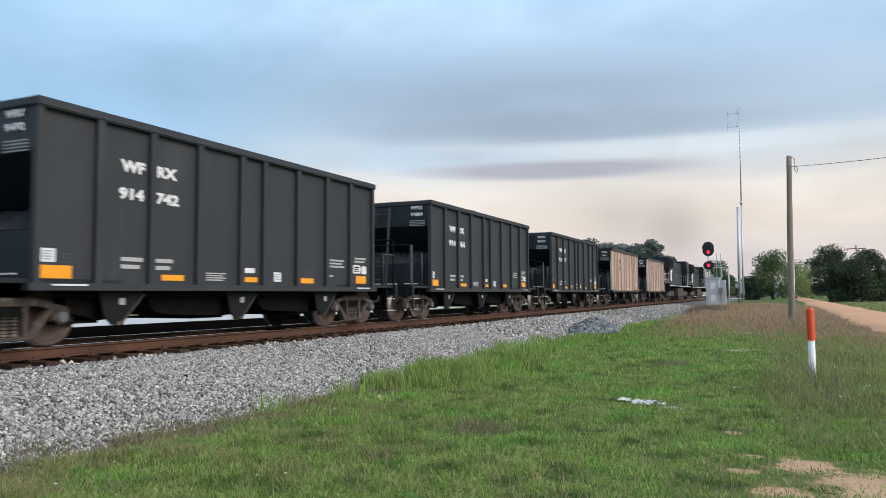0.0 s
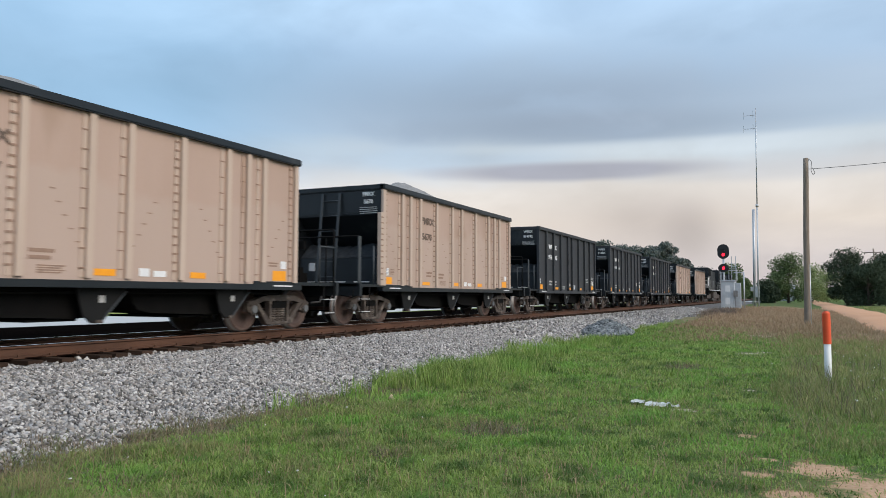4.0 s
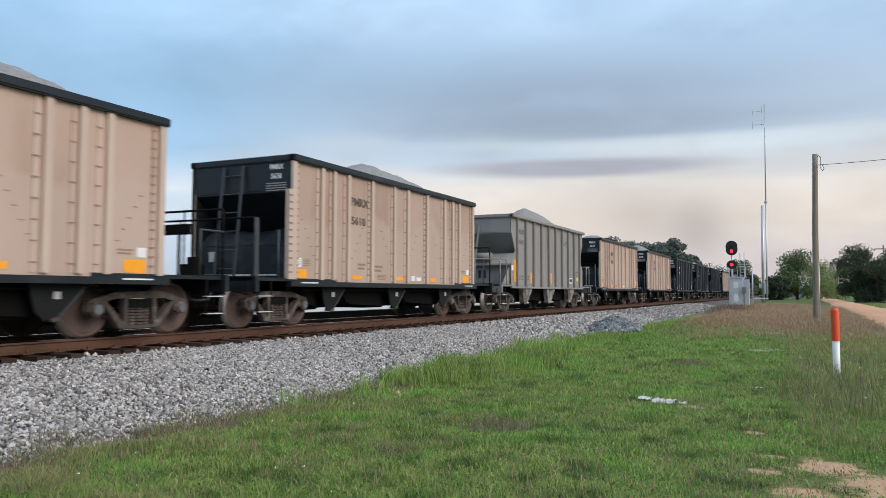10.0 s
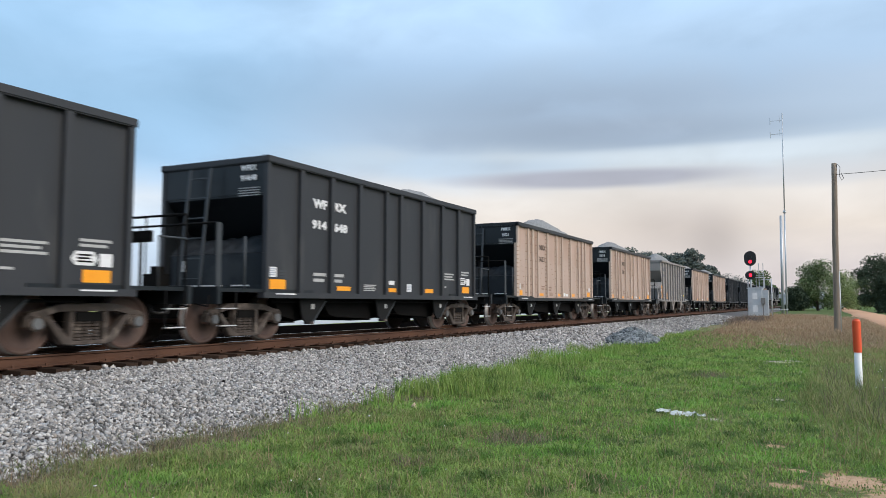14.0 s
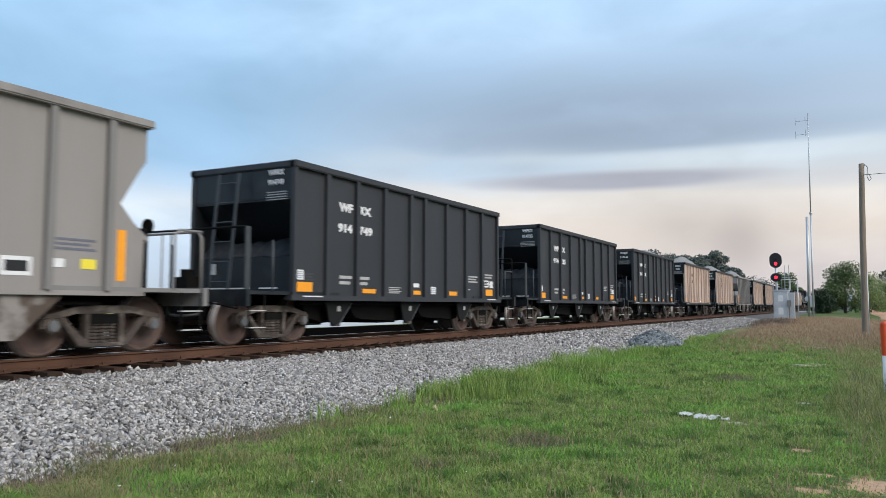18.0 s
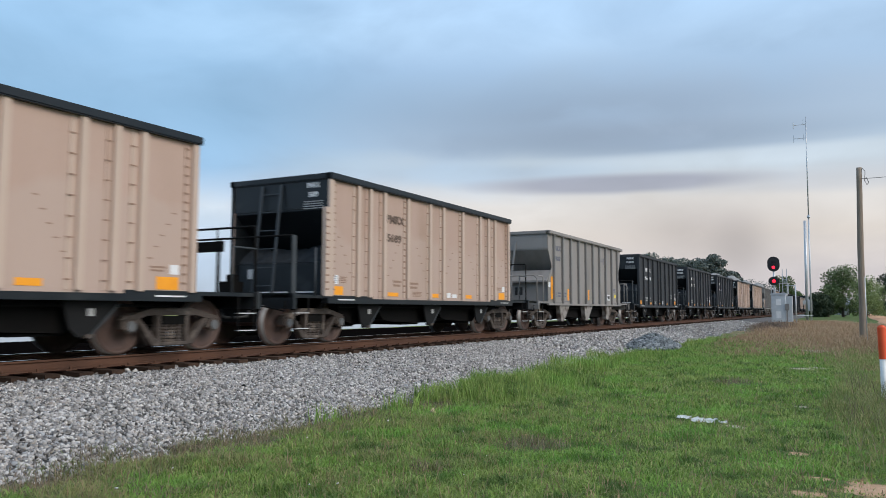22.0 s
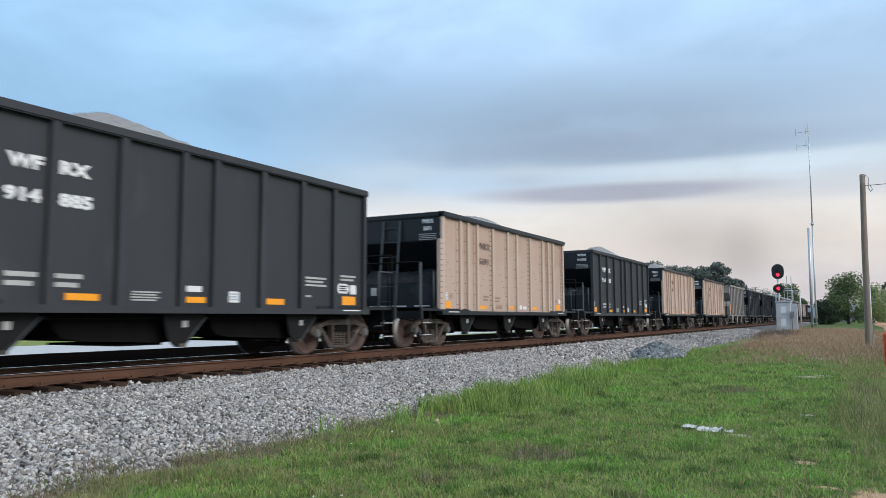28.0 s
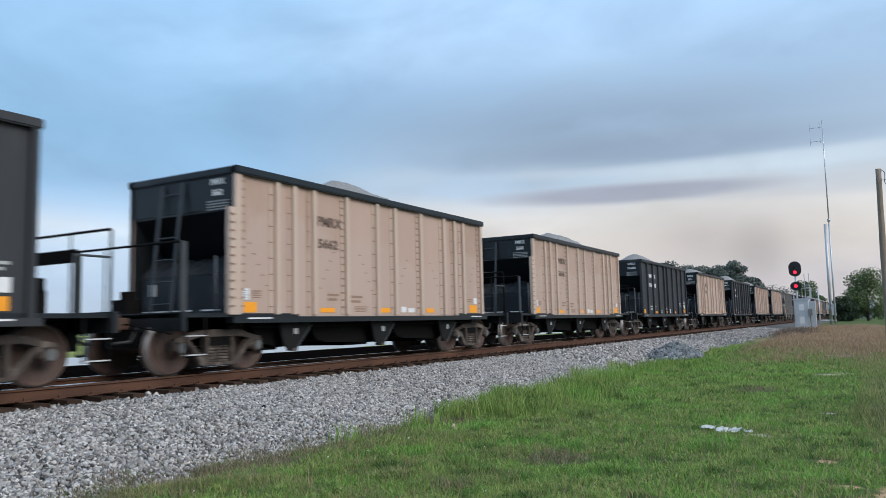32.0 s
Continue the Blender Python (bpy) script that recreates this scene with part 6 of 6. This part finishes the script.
# ---- signal, cabinet, masts ----
def signal():
    x, y = -6.60, 82.6
    g = ground_z(x, y)
    s = tagged(new("railway_signal"), "two black colour-light heads showing red on a steel mast", "railway signal")
    s.location = (x, y, g)
    bm = bmesh.new()
    tube(bm, (0, 0.12, 0), (0, 0.12, 6.4), 0.10, n=12)
    box(bm, -0.3, 0.3, -0.2, 0.4, 0, 0.15)
    part("mast", bm, M["galv"], s)
    for z, h, w in ((5.89, 1.52, 1.16), (4.18, 0.88, 1.04)):
        bm = bmesh.new()
        n = 20
        pts = []
        for i in range(n):
            a = 2 * math.pi * i / n
            cx, cz = math.cos(a) * w / 2, math.sin(a) * w / 2
            pts.append((cx, cz + (h - w) / 2 * (1 if cz > 0 else -1) if h > w else cz * h / w))
        f0 = [bm.verts.new((px, -0.06, pz)) for px, pz in pts]
        f1 = [bm.verts.new((px, 0.0, pz)) for px, pz in pts]
        bm.faces.new(f0), bm.faces.new(list(reversed(f1)))
        for i in range(n):
            bm.faces.new((f0[i], f0[(i + 1) % n], f1[(i + 1) % n], f1[i]))
        head = part("signal_head", bm, M["signal_black"], s, "black oval backboard with hooded lamp")
        head.location = (0, -0.08, z)
        lens_z = -0.33 if h > 1 else 0.0
        lamps = ((lens_z, True), (lens_z + 0.42, False)) if h > 1 else ((lens_z, True),)
        for lz, lit in lamps:
            bm = bmesh.new()
            tube(bm, (0, -0.07, lz), (0, -0.09, lz), 0.15, n=16)
            part("lens", bm, M["lens"] if lit else M["glass"], head, "glowing red lens" if lit else "dark lens")
            bm = bmesh.new()
            for i in range(9):
                a0, a1 = math.radians(-20 + i * 22), math.radians(-20 + (i + 1) * 22)
                v = [bm.verts.new((0.16 * math.cos(a), yy, lz + 0.16 * math.sin(a))) for a, yy in ((a0, -0.07), (a1, -0.07), (a1, -0.40), (a0, -0.40))]
                bm.faces.new(v)
            o = part("hood", bm, M["signal_black"], head)
            sol = o.modifiers.new("thickness", "SOLIDIFY")
            sol.thickness = 0.012
    bm = bmesh.new()
    for px in (0.75, 1.15):
        tube(bm, (px, 0.45, 0.2), (px, 0.45, 5.4), 0.035, n=6)
    for i in range(14):
        tube(bm, (0.75, 0.45, 0.5 + i * 0.32), (1.15, 0.45, 0.5 + i * 0.32), 0.018, n=6)
    part("ladder", bm, M["galv"], s)
    bm = boxes((-0.3, 1.25, 0.0, 0.75, 2.90, 2.95), (-0.3, 1.25, 0.0, 0.75, 4.15, 4.19))
    for px, py in ((-0.3, 0), (1.25, 0), (-0.3, 0.75), (1.25, 0.75), (0.5, 0)):
        tube(bm, (px, py, 2.92), (px, py, 3.95), 0.025, n=6)
    bent(bm, [(-0.3, 0, 3.95), (1.25, 0, 3.95), (1.25, 0.75, 3.95), (-0.3, 0.75, 3.95)], 0.025)
    part("platform", bm, M["galv"], s)
    return s


def cabinet():
    x, y = -5.78, 79.0
    c = tagged(new("signal_cabinet"), "grey aluminium signal equipment cabinet with two white notices", "equipment cabinet")
    c.location = (x, y, ground_z(x, y))
    bm = boxes((-0.85, 0.45, 0, 1.6, 0.12, 2.75))
    bmesh.ops.bevel(bm, geom=bm.edges[:], offset=0.03, segments=1, affect="EDGES")
    part("body", bm, M["alu"], c)
    part("roof", boxes((-0.92, 0.52, -0.08, 1.68, 2.75, 2.84)), M["alu"], c)
    part("door", boxes((-0.78, -0.22, -0.02, 0.0, 0.25, 2.65)), M["alu"], c)
    part("side_box", boxes((0.46, 0.98, 0.1, 1.1, 0.12, 2.6)), M["galv"], c)
    part("notice", boxes((-0.42, 0.02, -0.03, -0.021, 1.75, 2.35)), M["white"], c)
    part("notice", boxes((-0.42, 0.02, -0.03, -0.021, 0.5, 1.15)), M["white"], c)
    part("meter_box", boxes((0.35, 0.72, -0.15, 0.05, 1.25, 1.85), (0.50, 0.57, -0.08, 0.0, 0, 1.25)), M["gray_dark"], c)
    part("footing", boxes((-0.9, 1.0, -0.1, 1.7, -0.3, 0.12)), M["sand"], c)


def fence_rail():
    x, y = -4.55, 80.5
    f = tagged(new("pipe_stand"), "tall grey steel pipe stand beside the cabinet", "pipe stand")
    f.location = (x, y, ground_z(x, y))
    part("post", shape(tube, (0, 0, -0.1), (0, 0, 3.7), 0.06, None, 8), M["galv"], f)
    bm = bmesh.new()
    tube(bm, (0, 0, 3.65), (-0.9, 0, 3.65), 0.03, n=6)
    tube(bm, (0, 0, 0.75), (1.3, 4, 0.70), 0.035, n=6)
    part("crossbar", bm, M["galv"], f)


def masts():
    x, y = -4.12, 102.0
    g = ground_z(x, y)
    a = tagged(new("radio_mast"), "slender grey radio mast with dipole aerials at its top", "radio mast")
    a.location = (x, y, g)
    part("lower_tube", shape(tube, (0, 0, -0.2), (0.08, 0, 12.7), 0.10, 0.09, 12), M["galv"], a)
    part("upper_tube", shape(tube, (0.08, 0, 12.7), (0.15, 0, 25.1), 0.08, 0.06, 10), M["galv"], a)
    part("collar", shape(tube, (0.08, 0, 12.5), (0.08, 0, 12.8), 0.18, None, 12), M["galv"], a)
    for z in (24.2, 22.5):
        d = part("aerial", shape(tube, (0.14, 0, z), (-1.27, 0, z), 0.03, None, 6), M["galv"], a)
        bm = bmesh.new()
        tube(bm, (-1.27, 0, z - 0.45), (-1.27, 0, z + 0.45), 0.035, n=6)
        tube(bm, (-0.17, 0, z - 0.25), (-0.17, 0, z + 0.6), 0.025, n=6)
        part("dipole", bm, M["galv"], d)
    x, y = -4.66, 104.2
    b = tagged(new("steel_pole"), "plain grey galvanised steel pole beside the mast", "pole")
    b.location = (x, y, ground_z(x, y))
    part("shaft", shape(tube, (0, 0, -0.2), (0.10, 0, 12.5), 0.185, 0.16, 12), M["galv"], b)
    part("equipment_box", boxes((-0.45, -0.1, -0.3, 0.1, 2.0, 2.5), (0.1, 0.6, -0.3, 0.1, 1.2, 2.6)), M["galv"], b)


signal()
cabinet()
fence_rail()
masts()


# ---- wooden pole, marker post, litter ----
def wooden_pole():
    x, y = 0.53, 40.6
    p = tagged(new("utility_pole"), "weathered wooden utility pole with a conduit and one wire", "utility pole")
    p.location = (x, y, ground_z(x, y))
    bm = bmesh.new()
    zs = [-0.3 + i * 0.665 for i in range(14)]
    rng = random.Random(5)
    prev = None
    for i, z in enumerate(zs):
        r = 0.165 - 0.05 * i / 13
        ring = [bm.verts.new((r * math.cos(2 * math.pi * k / 14) * (1 + rng.uniform(-0.04, 0.04)) + 0.010 * math.sin(z) + 0.0125 * z, r * math.sin(2 * math.pi * k / 14), min(z, 8.3))) for k in range(14)]
        if prev:
            for k in range(14):
                bm.faces.new((prev[k], prev[(k + 1) % 14], ring[(k + 1) % 14], ring[k])).smooth = True
        prev = ring
    bm.faces.new(prev)
    part("shaft", bm, M["wood_pole"], p)
    bm = bmesh.new()
    tube(bm, (0.16, -0.06, 0.0), (0.16, -0.06, 3.1), 0.03, n=8)
    tube(bm, (0.15, -0.05, 3.1), (0.12, -0.04, 7.6), 0.012, n=6)
    part("conduit", bm, M["galv"], p)
    bm = bmesh.new()
    bent(bm, [(0.20, -0.05, 8.05), (0.25, -0.05, 8.25), (0.36, -0.05, 8.1), (0.33, -0.05, 7.65), (0.42, -0.05, 7.45), (0.50, -0.05, 7.55), (0.40, -0.05, 7.8)], 0.014)
    part("drip_loop", bm, M["wire"], p)
    bm = bmesh.new()
    bent(bm, [(0.1 + u * 16.0, -0.05 - u * 6, 7.75 - 1.1 * u * (1 - u) * 1.6 + 0.9 * u) for u in [i / 20 for i in range(21)]], 0.012)
    part("overhead_wire", bm, M["wire"], p)


def marker_post():
    x, y = 0.49, 14.88
    g = ground_z(x, y)
    p = tagged(new("marker_post"), "white plastic marker post with an orange sleeve in the weeds", "marker post")
    p.location = (x, y, 0)
    bm = bmesh.new()
    tube(bm, (0.012, 0, g - 0.2), (0.008, 0, 0.78), 0.058, n=16)
    part("post", bm, M["pvc_white"], p)
    bm = bmesh.new()
    tube(bm, (0.008, 0, 0.755), (0.0, 0, 1.29), 0.067, n=16, caps=False)
    tube(bm, (0, 0, 1.29), (0, 0, 1.318), 0.067, 0.050, n=16, caps=False)
    tube(bm, (0, 0, 1.318), (0, 0, 1.332), 0.050, 0.015, n=16)
    part("sleeve", bm, M["pvc_orange"], p, "orange plastic sleeve with a rounded cap")


def litter():
    rng = random.Random(9)
    for name, x, y, l, w, a in (("plastic_sheet", -1.80, 11.03, 0.34, 0.20, -0.2), ("plastic_scrap", -2.10, 11.18, 0.20, 0.13, -0.1), ("plastic_scrap", -1.55, 11.0, 0.10, 0.06, 0.5)):
        verts, faces = [], []
        n, k = 9, 5
        for j in range(k):
            for i in range(n):
                u, v = i / (n - 1) - 0.5, j / (k - 1) - 0.5
                px, py = u * l * (1 + rng.uniform(-0.1, 0.1)), v * w * (1 + rng.uniform(-0.5, 0.5)) * (1.1 - abs(u))
                verts.append((px * math.cos(a) - py * math.sin(a), px * math.sin(a) + py * math.cos(a), 0.055 + v * w * 0.16 + 0.03 * noise.noise((u * 5, v * 4, x))))
        for j in range(k - 1):
            for i in range(n - 1):
                faces.append((j * n + i, j * n + i + 1, (j + 1) * n + i + 1, (j + 1) * n + i))
        o = tagged(new(name, mesh_from(name, verts, faces, M["litter"])), "crumpled white plastic litter lying in the grass", "litter")
        sol = o.modifiers.new("thickness", "SOLIDIFY")
        sol.thickness = 0.004
        o.location = (x, y, ground_z(x, y))


wooden_pole()
marker_post()
litter()

# a dark stump of broken tie on the shoulder and a pale rock at its foot
for nm, lab, cat, x, y, s, mt in (("dark_stone", "single dark stone lying on the pale ballast", "stone", -8.15, 8.8, 0.05, M["under"]), ("pale_rock", "pale sandstone lump at the ballast foot", "stone", -5.5, 9.98, 0.09, M["sand"])):
    v, tri = stone_shapes(np.random.default_rng(3), 1)
    o = tagged(new(nm, raw_mesh(nm, v[0] * s, tri, mt)), lab, cat)
    o.location = (x, y, max(ground_z(x, y), ballast_z(x, y)) + s * 0.4)


# ---- trees ----
LEAF = {
    "mid": island_material("mid_green_leaves", [(0.075, 0.11, 0.045), (0.10, 0.145, 0.06), (0.13, 0.175, 0.07), (0.085, 0.125, 0.05)], 0.8, 0.2),
    "dark": island_material("dark_green_leaves", [(0.040, 0.056, 0.034), (0.052, 0.072, 0.041), (0.062, 0.084, 0.047)], 0.85, 0.12),
    "light": island_material("light_green_leaves", [(0.19, 0.24, 0.095), (0.23, 0.28, 0.11), (0.16, 0.215, 0.085)], 0.8, 0.25),
    # distance haze is mixed into this paler needle colour
    "hazy": island_material("haze_tinted_needles", [(0.135, 0.155, 0.14), (0.155, 0.175, 0.155), (0.115, 0.135, 0.12)], 0.85, 0.12),
}


def tree(x, y, h, r, leaf, seed, label, trunk=0.3, base=0.15, count=7600, size=0.205, lumps=18, bushy=False):
    """Tapered trunk, limbs, and a crown of leaf sprays gathered in uneven lumps with gaps."""
    rng = np.random.default_rng(seed)
    z0 = ground_z(x, y)
    h *= 0.93 if leaf == "hazy" else 0.84     # h is the top of the crown
    t = tagged(new("bush" if bushy else "tree"), label, "bush" if bushy else "tree")
    t.location = (x, y, z0)
    bm = bmesh.new()
    top = Vector((rng.uniform(-0.06, 0.06) * h, 0, h * 0.82))
    p, rad = Vector((0, 0, -0.2)), trunk
    for i in range(5):
        q = top * ((i + 1) / 5) + Vector((rng.uniform(-0.02, 0.02) * h, rng.uniform(-0.02, 0.02) * h, 0))
        tube(bm, p, q, rad, rad * 0.76, n=8, caps=False)
        p, rad = q, rad * 0.76
    centres = []
    for i in range(lumps):
        a = rng.uniform(0, 6.283)
        v = base + (1 - base) * (i + 0.6) / lumps
        reach = r * (0.35 + 0.65 * math.sin(math.pi * min(1, 0.18 + 0.8 * (v - base) / (1 - base)))) * rng.uniform(0.25, 0.75)
        c = Vector((reach * math.cos(a), reach * math.sin(a), h * min(v, 0.93)))
        centres.append((c, r * rng.uniform(0.32, 0.56)))
        s = Vector((0, 0, max(0.1, c.z - 0.18 * h)))
        tube(bm, s, c, trunk * 0.32, trunk * 0.10, n=6, caps=False)
    part("trunk", bm, M["bark"], t)
    per = count // lumps
    pos = []
    for c, cr in centres:
        d = rng.normal(size=(per, 3))
        d /= np.linalg.norm(d, axis=1)[:, None]
        rr = cr * (rng.random(per) ** 0.45)
        pos.append(np.array(c) + d * rr[:, None] * np.array((1, 1, 0.72)))
    pos = np.concatenate(pos)
    n = len(pos)
    u = rng.normal(size=(n, 3))
    u /= np.linalg.norm(u, axis=1)[:, None]
    w = np.cross(u, rng.normal(size=(n, 3)))
    w /= np.linalg.norm(w, axis=1)[:, None]
    s = size * rng.uniform(0.5, 1.2, (n, 1))
    v = np.stack([pos - u * s, pos + w * s * 0.55, pos + u * s, pos - w * s * 0.55], 1)
    f = np.array([(0, 1, 2), (0, 2, 3)])[None] + (np.arange(n) * 4)[:, None, None]
    part("crown", raw_mesh("crown", v, f, LEAF[leaf]), None, t)
    return t


def across(px_deg, dist):
    """The place at a bearing (degrees right of the track's far end) and distance."""
    return dist * math.sin(radians(px_deg)), dist * math.cos(radians(px_deg))


for deg, dist, h, r, leaf, seed, label, kw in (
        (-0.39, 160, 10.5, 4.8, "mid", 31, "round mid-green broadleaf tree by the road", dict(base=0.12)),
        (-1.31, 158, 4.4, 3.0, "mid", 32, "spreading green bush at the tree line", dict(base=0.05, bushy=True, lumps=10)),
        (0.95, 205, 10.4, 5.6, "light", 33, "light spring-green tree beyond the road", dict(base=0.15)),
        (2.02, 225, 9.3, 5.4, "light", 34, "light spring-green tree beyond the road", dict(base=0.15)),
        (3.19, 150, 11.1, 4.5, "dark", 35, "tall dark evergreen tree by the field", dict(base=0.10, count=9000)),
        (4.47, 147, 8.3, 4.5, "dark", 36, "dense dark evergreen tree by the field", dict(base=0.03, count=12000, lumps=24)),
        (5.53, 150, 10.2, 4.1, "dark", 37, "dark evergreen tree with a ragged top", dict(base=0.10, count=8000)),
        (6.27, 152, 6.0, 3.5, "dark", 38, "low dark evergreen tree by the field", dict(base=0.05, bushy=True)),
        (7.64, 215, 9.8, 5.4, "mid", 39, "hazy green tree behind the field", {}),
        (9.74, 210, 10.4, 5.4, "light", 40, "light green tree behind the field", {}),
        (12.13, 205, 10.9, 5.4, "mid", 41, "green tree behind the field", {}),
        (-4.0, 262, 13.0, 5.5, "mid", 42, "dark green tree beyond the line behind the signal", dict(base=0.1, size=0.3)),
        (-3.25, 345, 9.5, 5.6, "mid", 43, "green bush beyond the line behind the mast", dict(base=0.05, bushy=True, size=0.36)),
        (-1.72, 150, 4.4, 2.8, "dark", 44, "dark bush beyond the mast", dict(base=0.05, bushy=True, lumps=10)),
        (-2.12, 152, 3.0, 1.5, "dark", 45, "dark bush beyond the mast", dict(base=0.05, bushy=True, lumps=6)),
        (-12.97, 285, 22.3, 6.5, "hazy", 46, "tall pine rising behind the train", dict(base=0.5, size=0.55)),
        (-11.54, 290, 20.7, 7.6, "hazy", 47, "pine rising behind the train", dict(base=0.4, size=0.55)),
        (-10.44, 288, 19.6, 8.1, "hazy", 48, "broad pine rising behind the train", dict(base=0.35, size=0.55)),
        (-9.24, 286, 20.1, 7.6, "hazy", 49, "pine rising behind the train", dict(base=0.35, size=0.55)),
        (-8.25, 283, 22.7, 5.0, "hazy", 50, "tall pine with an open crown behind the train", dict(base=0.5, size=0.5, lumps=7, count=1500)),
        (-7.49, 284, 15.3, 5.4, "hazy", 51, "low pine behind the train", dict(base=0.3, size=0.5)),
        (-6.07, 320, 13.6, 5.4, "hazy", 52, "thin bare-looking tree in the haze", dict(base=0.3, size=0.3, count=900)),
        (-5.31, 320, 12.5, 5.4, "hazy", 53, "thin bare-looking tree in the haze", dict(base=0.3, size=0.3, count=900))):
    x, y = across(deg, dist)
    tree(x, y, h, r, leaf, seed, label, **kw)


# ---- far woods, far poles, house, parked cars ----
def far_woods():
    rng = np.random.default_rng(77)
    pts, sz = [], []
    for deg0, deg1, dist, h, n in ((-75, -40, 330, 9, 2600), (-40, -12, 600, 9, 2600), (-4.5, 14, 420, 9, 2600), (14, 60, 380, 10, 2600)):
        for _ in range(n):
            a = radians(rng.uniform(deg0, deg1))
            d = dist * rng.uniform(0.97, 1.08)
            if abs(d * math.sin(a) - CX) < 7:
                continue     # the line runs on through a gap
            top = h * (0.55 + 0.45 * noise.noise((math.degrees(a) * 0.9, dist, 0)) + 0.2 * noise.noise((math.degrees(a) * 3.5, dist, 4)))
            pts.append((d * math.sin(a), d * math.cos(a), max(0.4, top) * rng.random() ** 0.7))
    pts = np.array(pts)
    n = len(pts)
    u = rng.normal(size=(n, 3))
    u /= np.linalg.norm(u, axis=1)[:, None]
    w = np.cross(u, rng.normal(size=(n, 3)))
    w /= np.linalg.norm(w, axis=1)[:, None]
    s = rng.uniform(0.7, 1.6, (n, 1))
    v = np.stack([pts - u * s, pts + w * s * 0.7, pts + u * s, pts - w * s * 0.7], 1)
    f = np.array([(0, 1, 2), (0, 2, 3)])[None] + (np.arange(n) * 4)[:, None, None]
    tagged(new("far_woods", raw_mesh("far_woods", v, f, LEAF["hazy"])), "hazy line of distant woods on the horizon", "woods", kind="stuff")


def far_pole(x, y, h, lean, arm):
    p = tagged(new("utility_pole"), "distant leaning wooden utility pole with a crossarm", "utility pole", "distant poles")
    p.location = (x, y, ground_z(x, y))
    part("shaft", shape(tube, (0, 0, -0.2), (lean, 0, h), 0.17, 0.12, 8), M["wood_pole"], p)
    if arm:
        part("crossarm", boxes((lean - 1.4, lean + 1.4, -0.07, 0.07, h - 0.75, h - 0.58)), M["wood_pole"], p)


def house():
    x, y = across(-1.04, 230)
    h = tagged(new("house"), "small pale house with a grey roof behind the bushes", "house")
    h.location = (x, y, 0)
    part("wall", boxes((-4, 4, 0, 7, -0.2, 3.0)), M["white_dim"], h)
    bm = bmesh.new()
    prism(bm, [(-0.6, 2.95), (7.6, 2.95), (3.5, 5.0)], -4.5, 4.5)
    part("roof", bm, M["galv"], h)
    for wx in (-2.2, 1.6):
        part("window", boxes((wx, wx + 1.0, -0.04, 0.02, 1.0, 2.2)), M["glass"], h)
    part("door", boxes((-0.4, 0.5, -0.04, 0.02, 0.0, 2.05)), M["gray_dark"], h)


def parked_car(x, y, rz, body, label):
    c = tagged(new("car"), label, "car")
    c.matrix_world = pose(x, y, ground_z(x, y) + (0.05 if 2 < x < 8 else 0), 0, 0, rz)
    bm = bmesh.new()
    prism(bm, [(-2.2, 0.35), (2.2, 0.35), (2.25, 0.85), (1.2, 1.0), (0.6, 1.5), (-1.3, 1.5), (-2.1, 1.0)], -0.88, 0.88)
    bmesh.ops.bevel(bm, geom=bm.edges[:], offset=0.07, segments=2, affect="EDGES")
    part("body", bm, body, c)
    part("window", boxes((-0.89, 0.89, -1.0, 0.5, 1.05, 1.4)), M["glass"], c)
    part("windscreen", boxes((-0.7, 0.7, -2.02, -1.5, 1.05, 1.36)), M["glass"], c)
    for sx in (-0.8, 0.8):
        for wy in (-1.4, 1.4):
            part("wheel", shape(tube, (sx - 0.1, wy, 0.33), (sx + 0.1, wy, 0.33), 0.33, None, 14), M["wire"], c)


far_woods()
for deg, dist, h, lean, arm in ((5.05, 152, 10.0, -0.7, True), (3.14, 265, 9.6, -0.5, True), (2.02, 330, 9.0, 0.2, True)):
    x, y = across(deg, dist)
    far_pole(x, y, h, lean, arm)
house()
parked_car(*across(7.43, 200), 80, M["signal_black"], "dark car parked beyond the field")
parked_car(*across(8.37, 202), 95, M["white"], "white car parked beyond the field")
parked_car(*across(0.9, 235), 3, M["white"], "white car far down the dirt road")


# ---- what moves ----
def motions():
    times = [i * 0.5 for i in range(65)]
    for ob, y in TRAIN:
        walk(ob, [(t, pose(CX, y + travelled(t), RAIL)) for t in times])
    # wheels roll without slipping; alike axles share their keys
    shared = {}
    for ob, _ in TRAIN:
        for w in ob.children_recursive:
            if not w.name.startswith("wheelset"):
                continue
            key = tuple(round(c, 2) for c in w.location)
            if key in shared:
                w.rotation_mode = "QUATERNION"
                w.animation_data_create()
                w.animation_data.action = shared[key].animation_data.action
                w.animation_data.action_slot = shared[key].animation_data.action_slot
                continue
            shared[key] = w
            spin = []
            for i in range(0, 961, 2):
                t = i / FPS
                spin.append((t, pose(*w.location, -math.degrees(travelled(t) / WHEEL_R))))
            walk(w, spin)


motions()
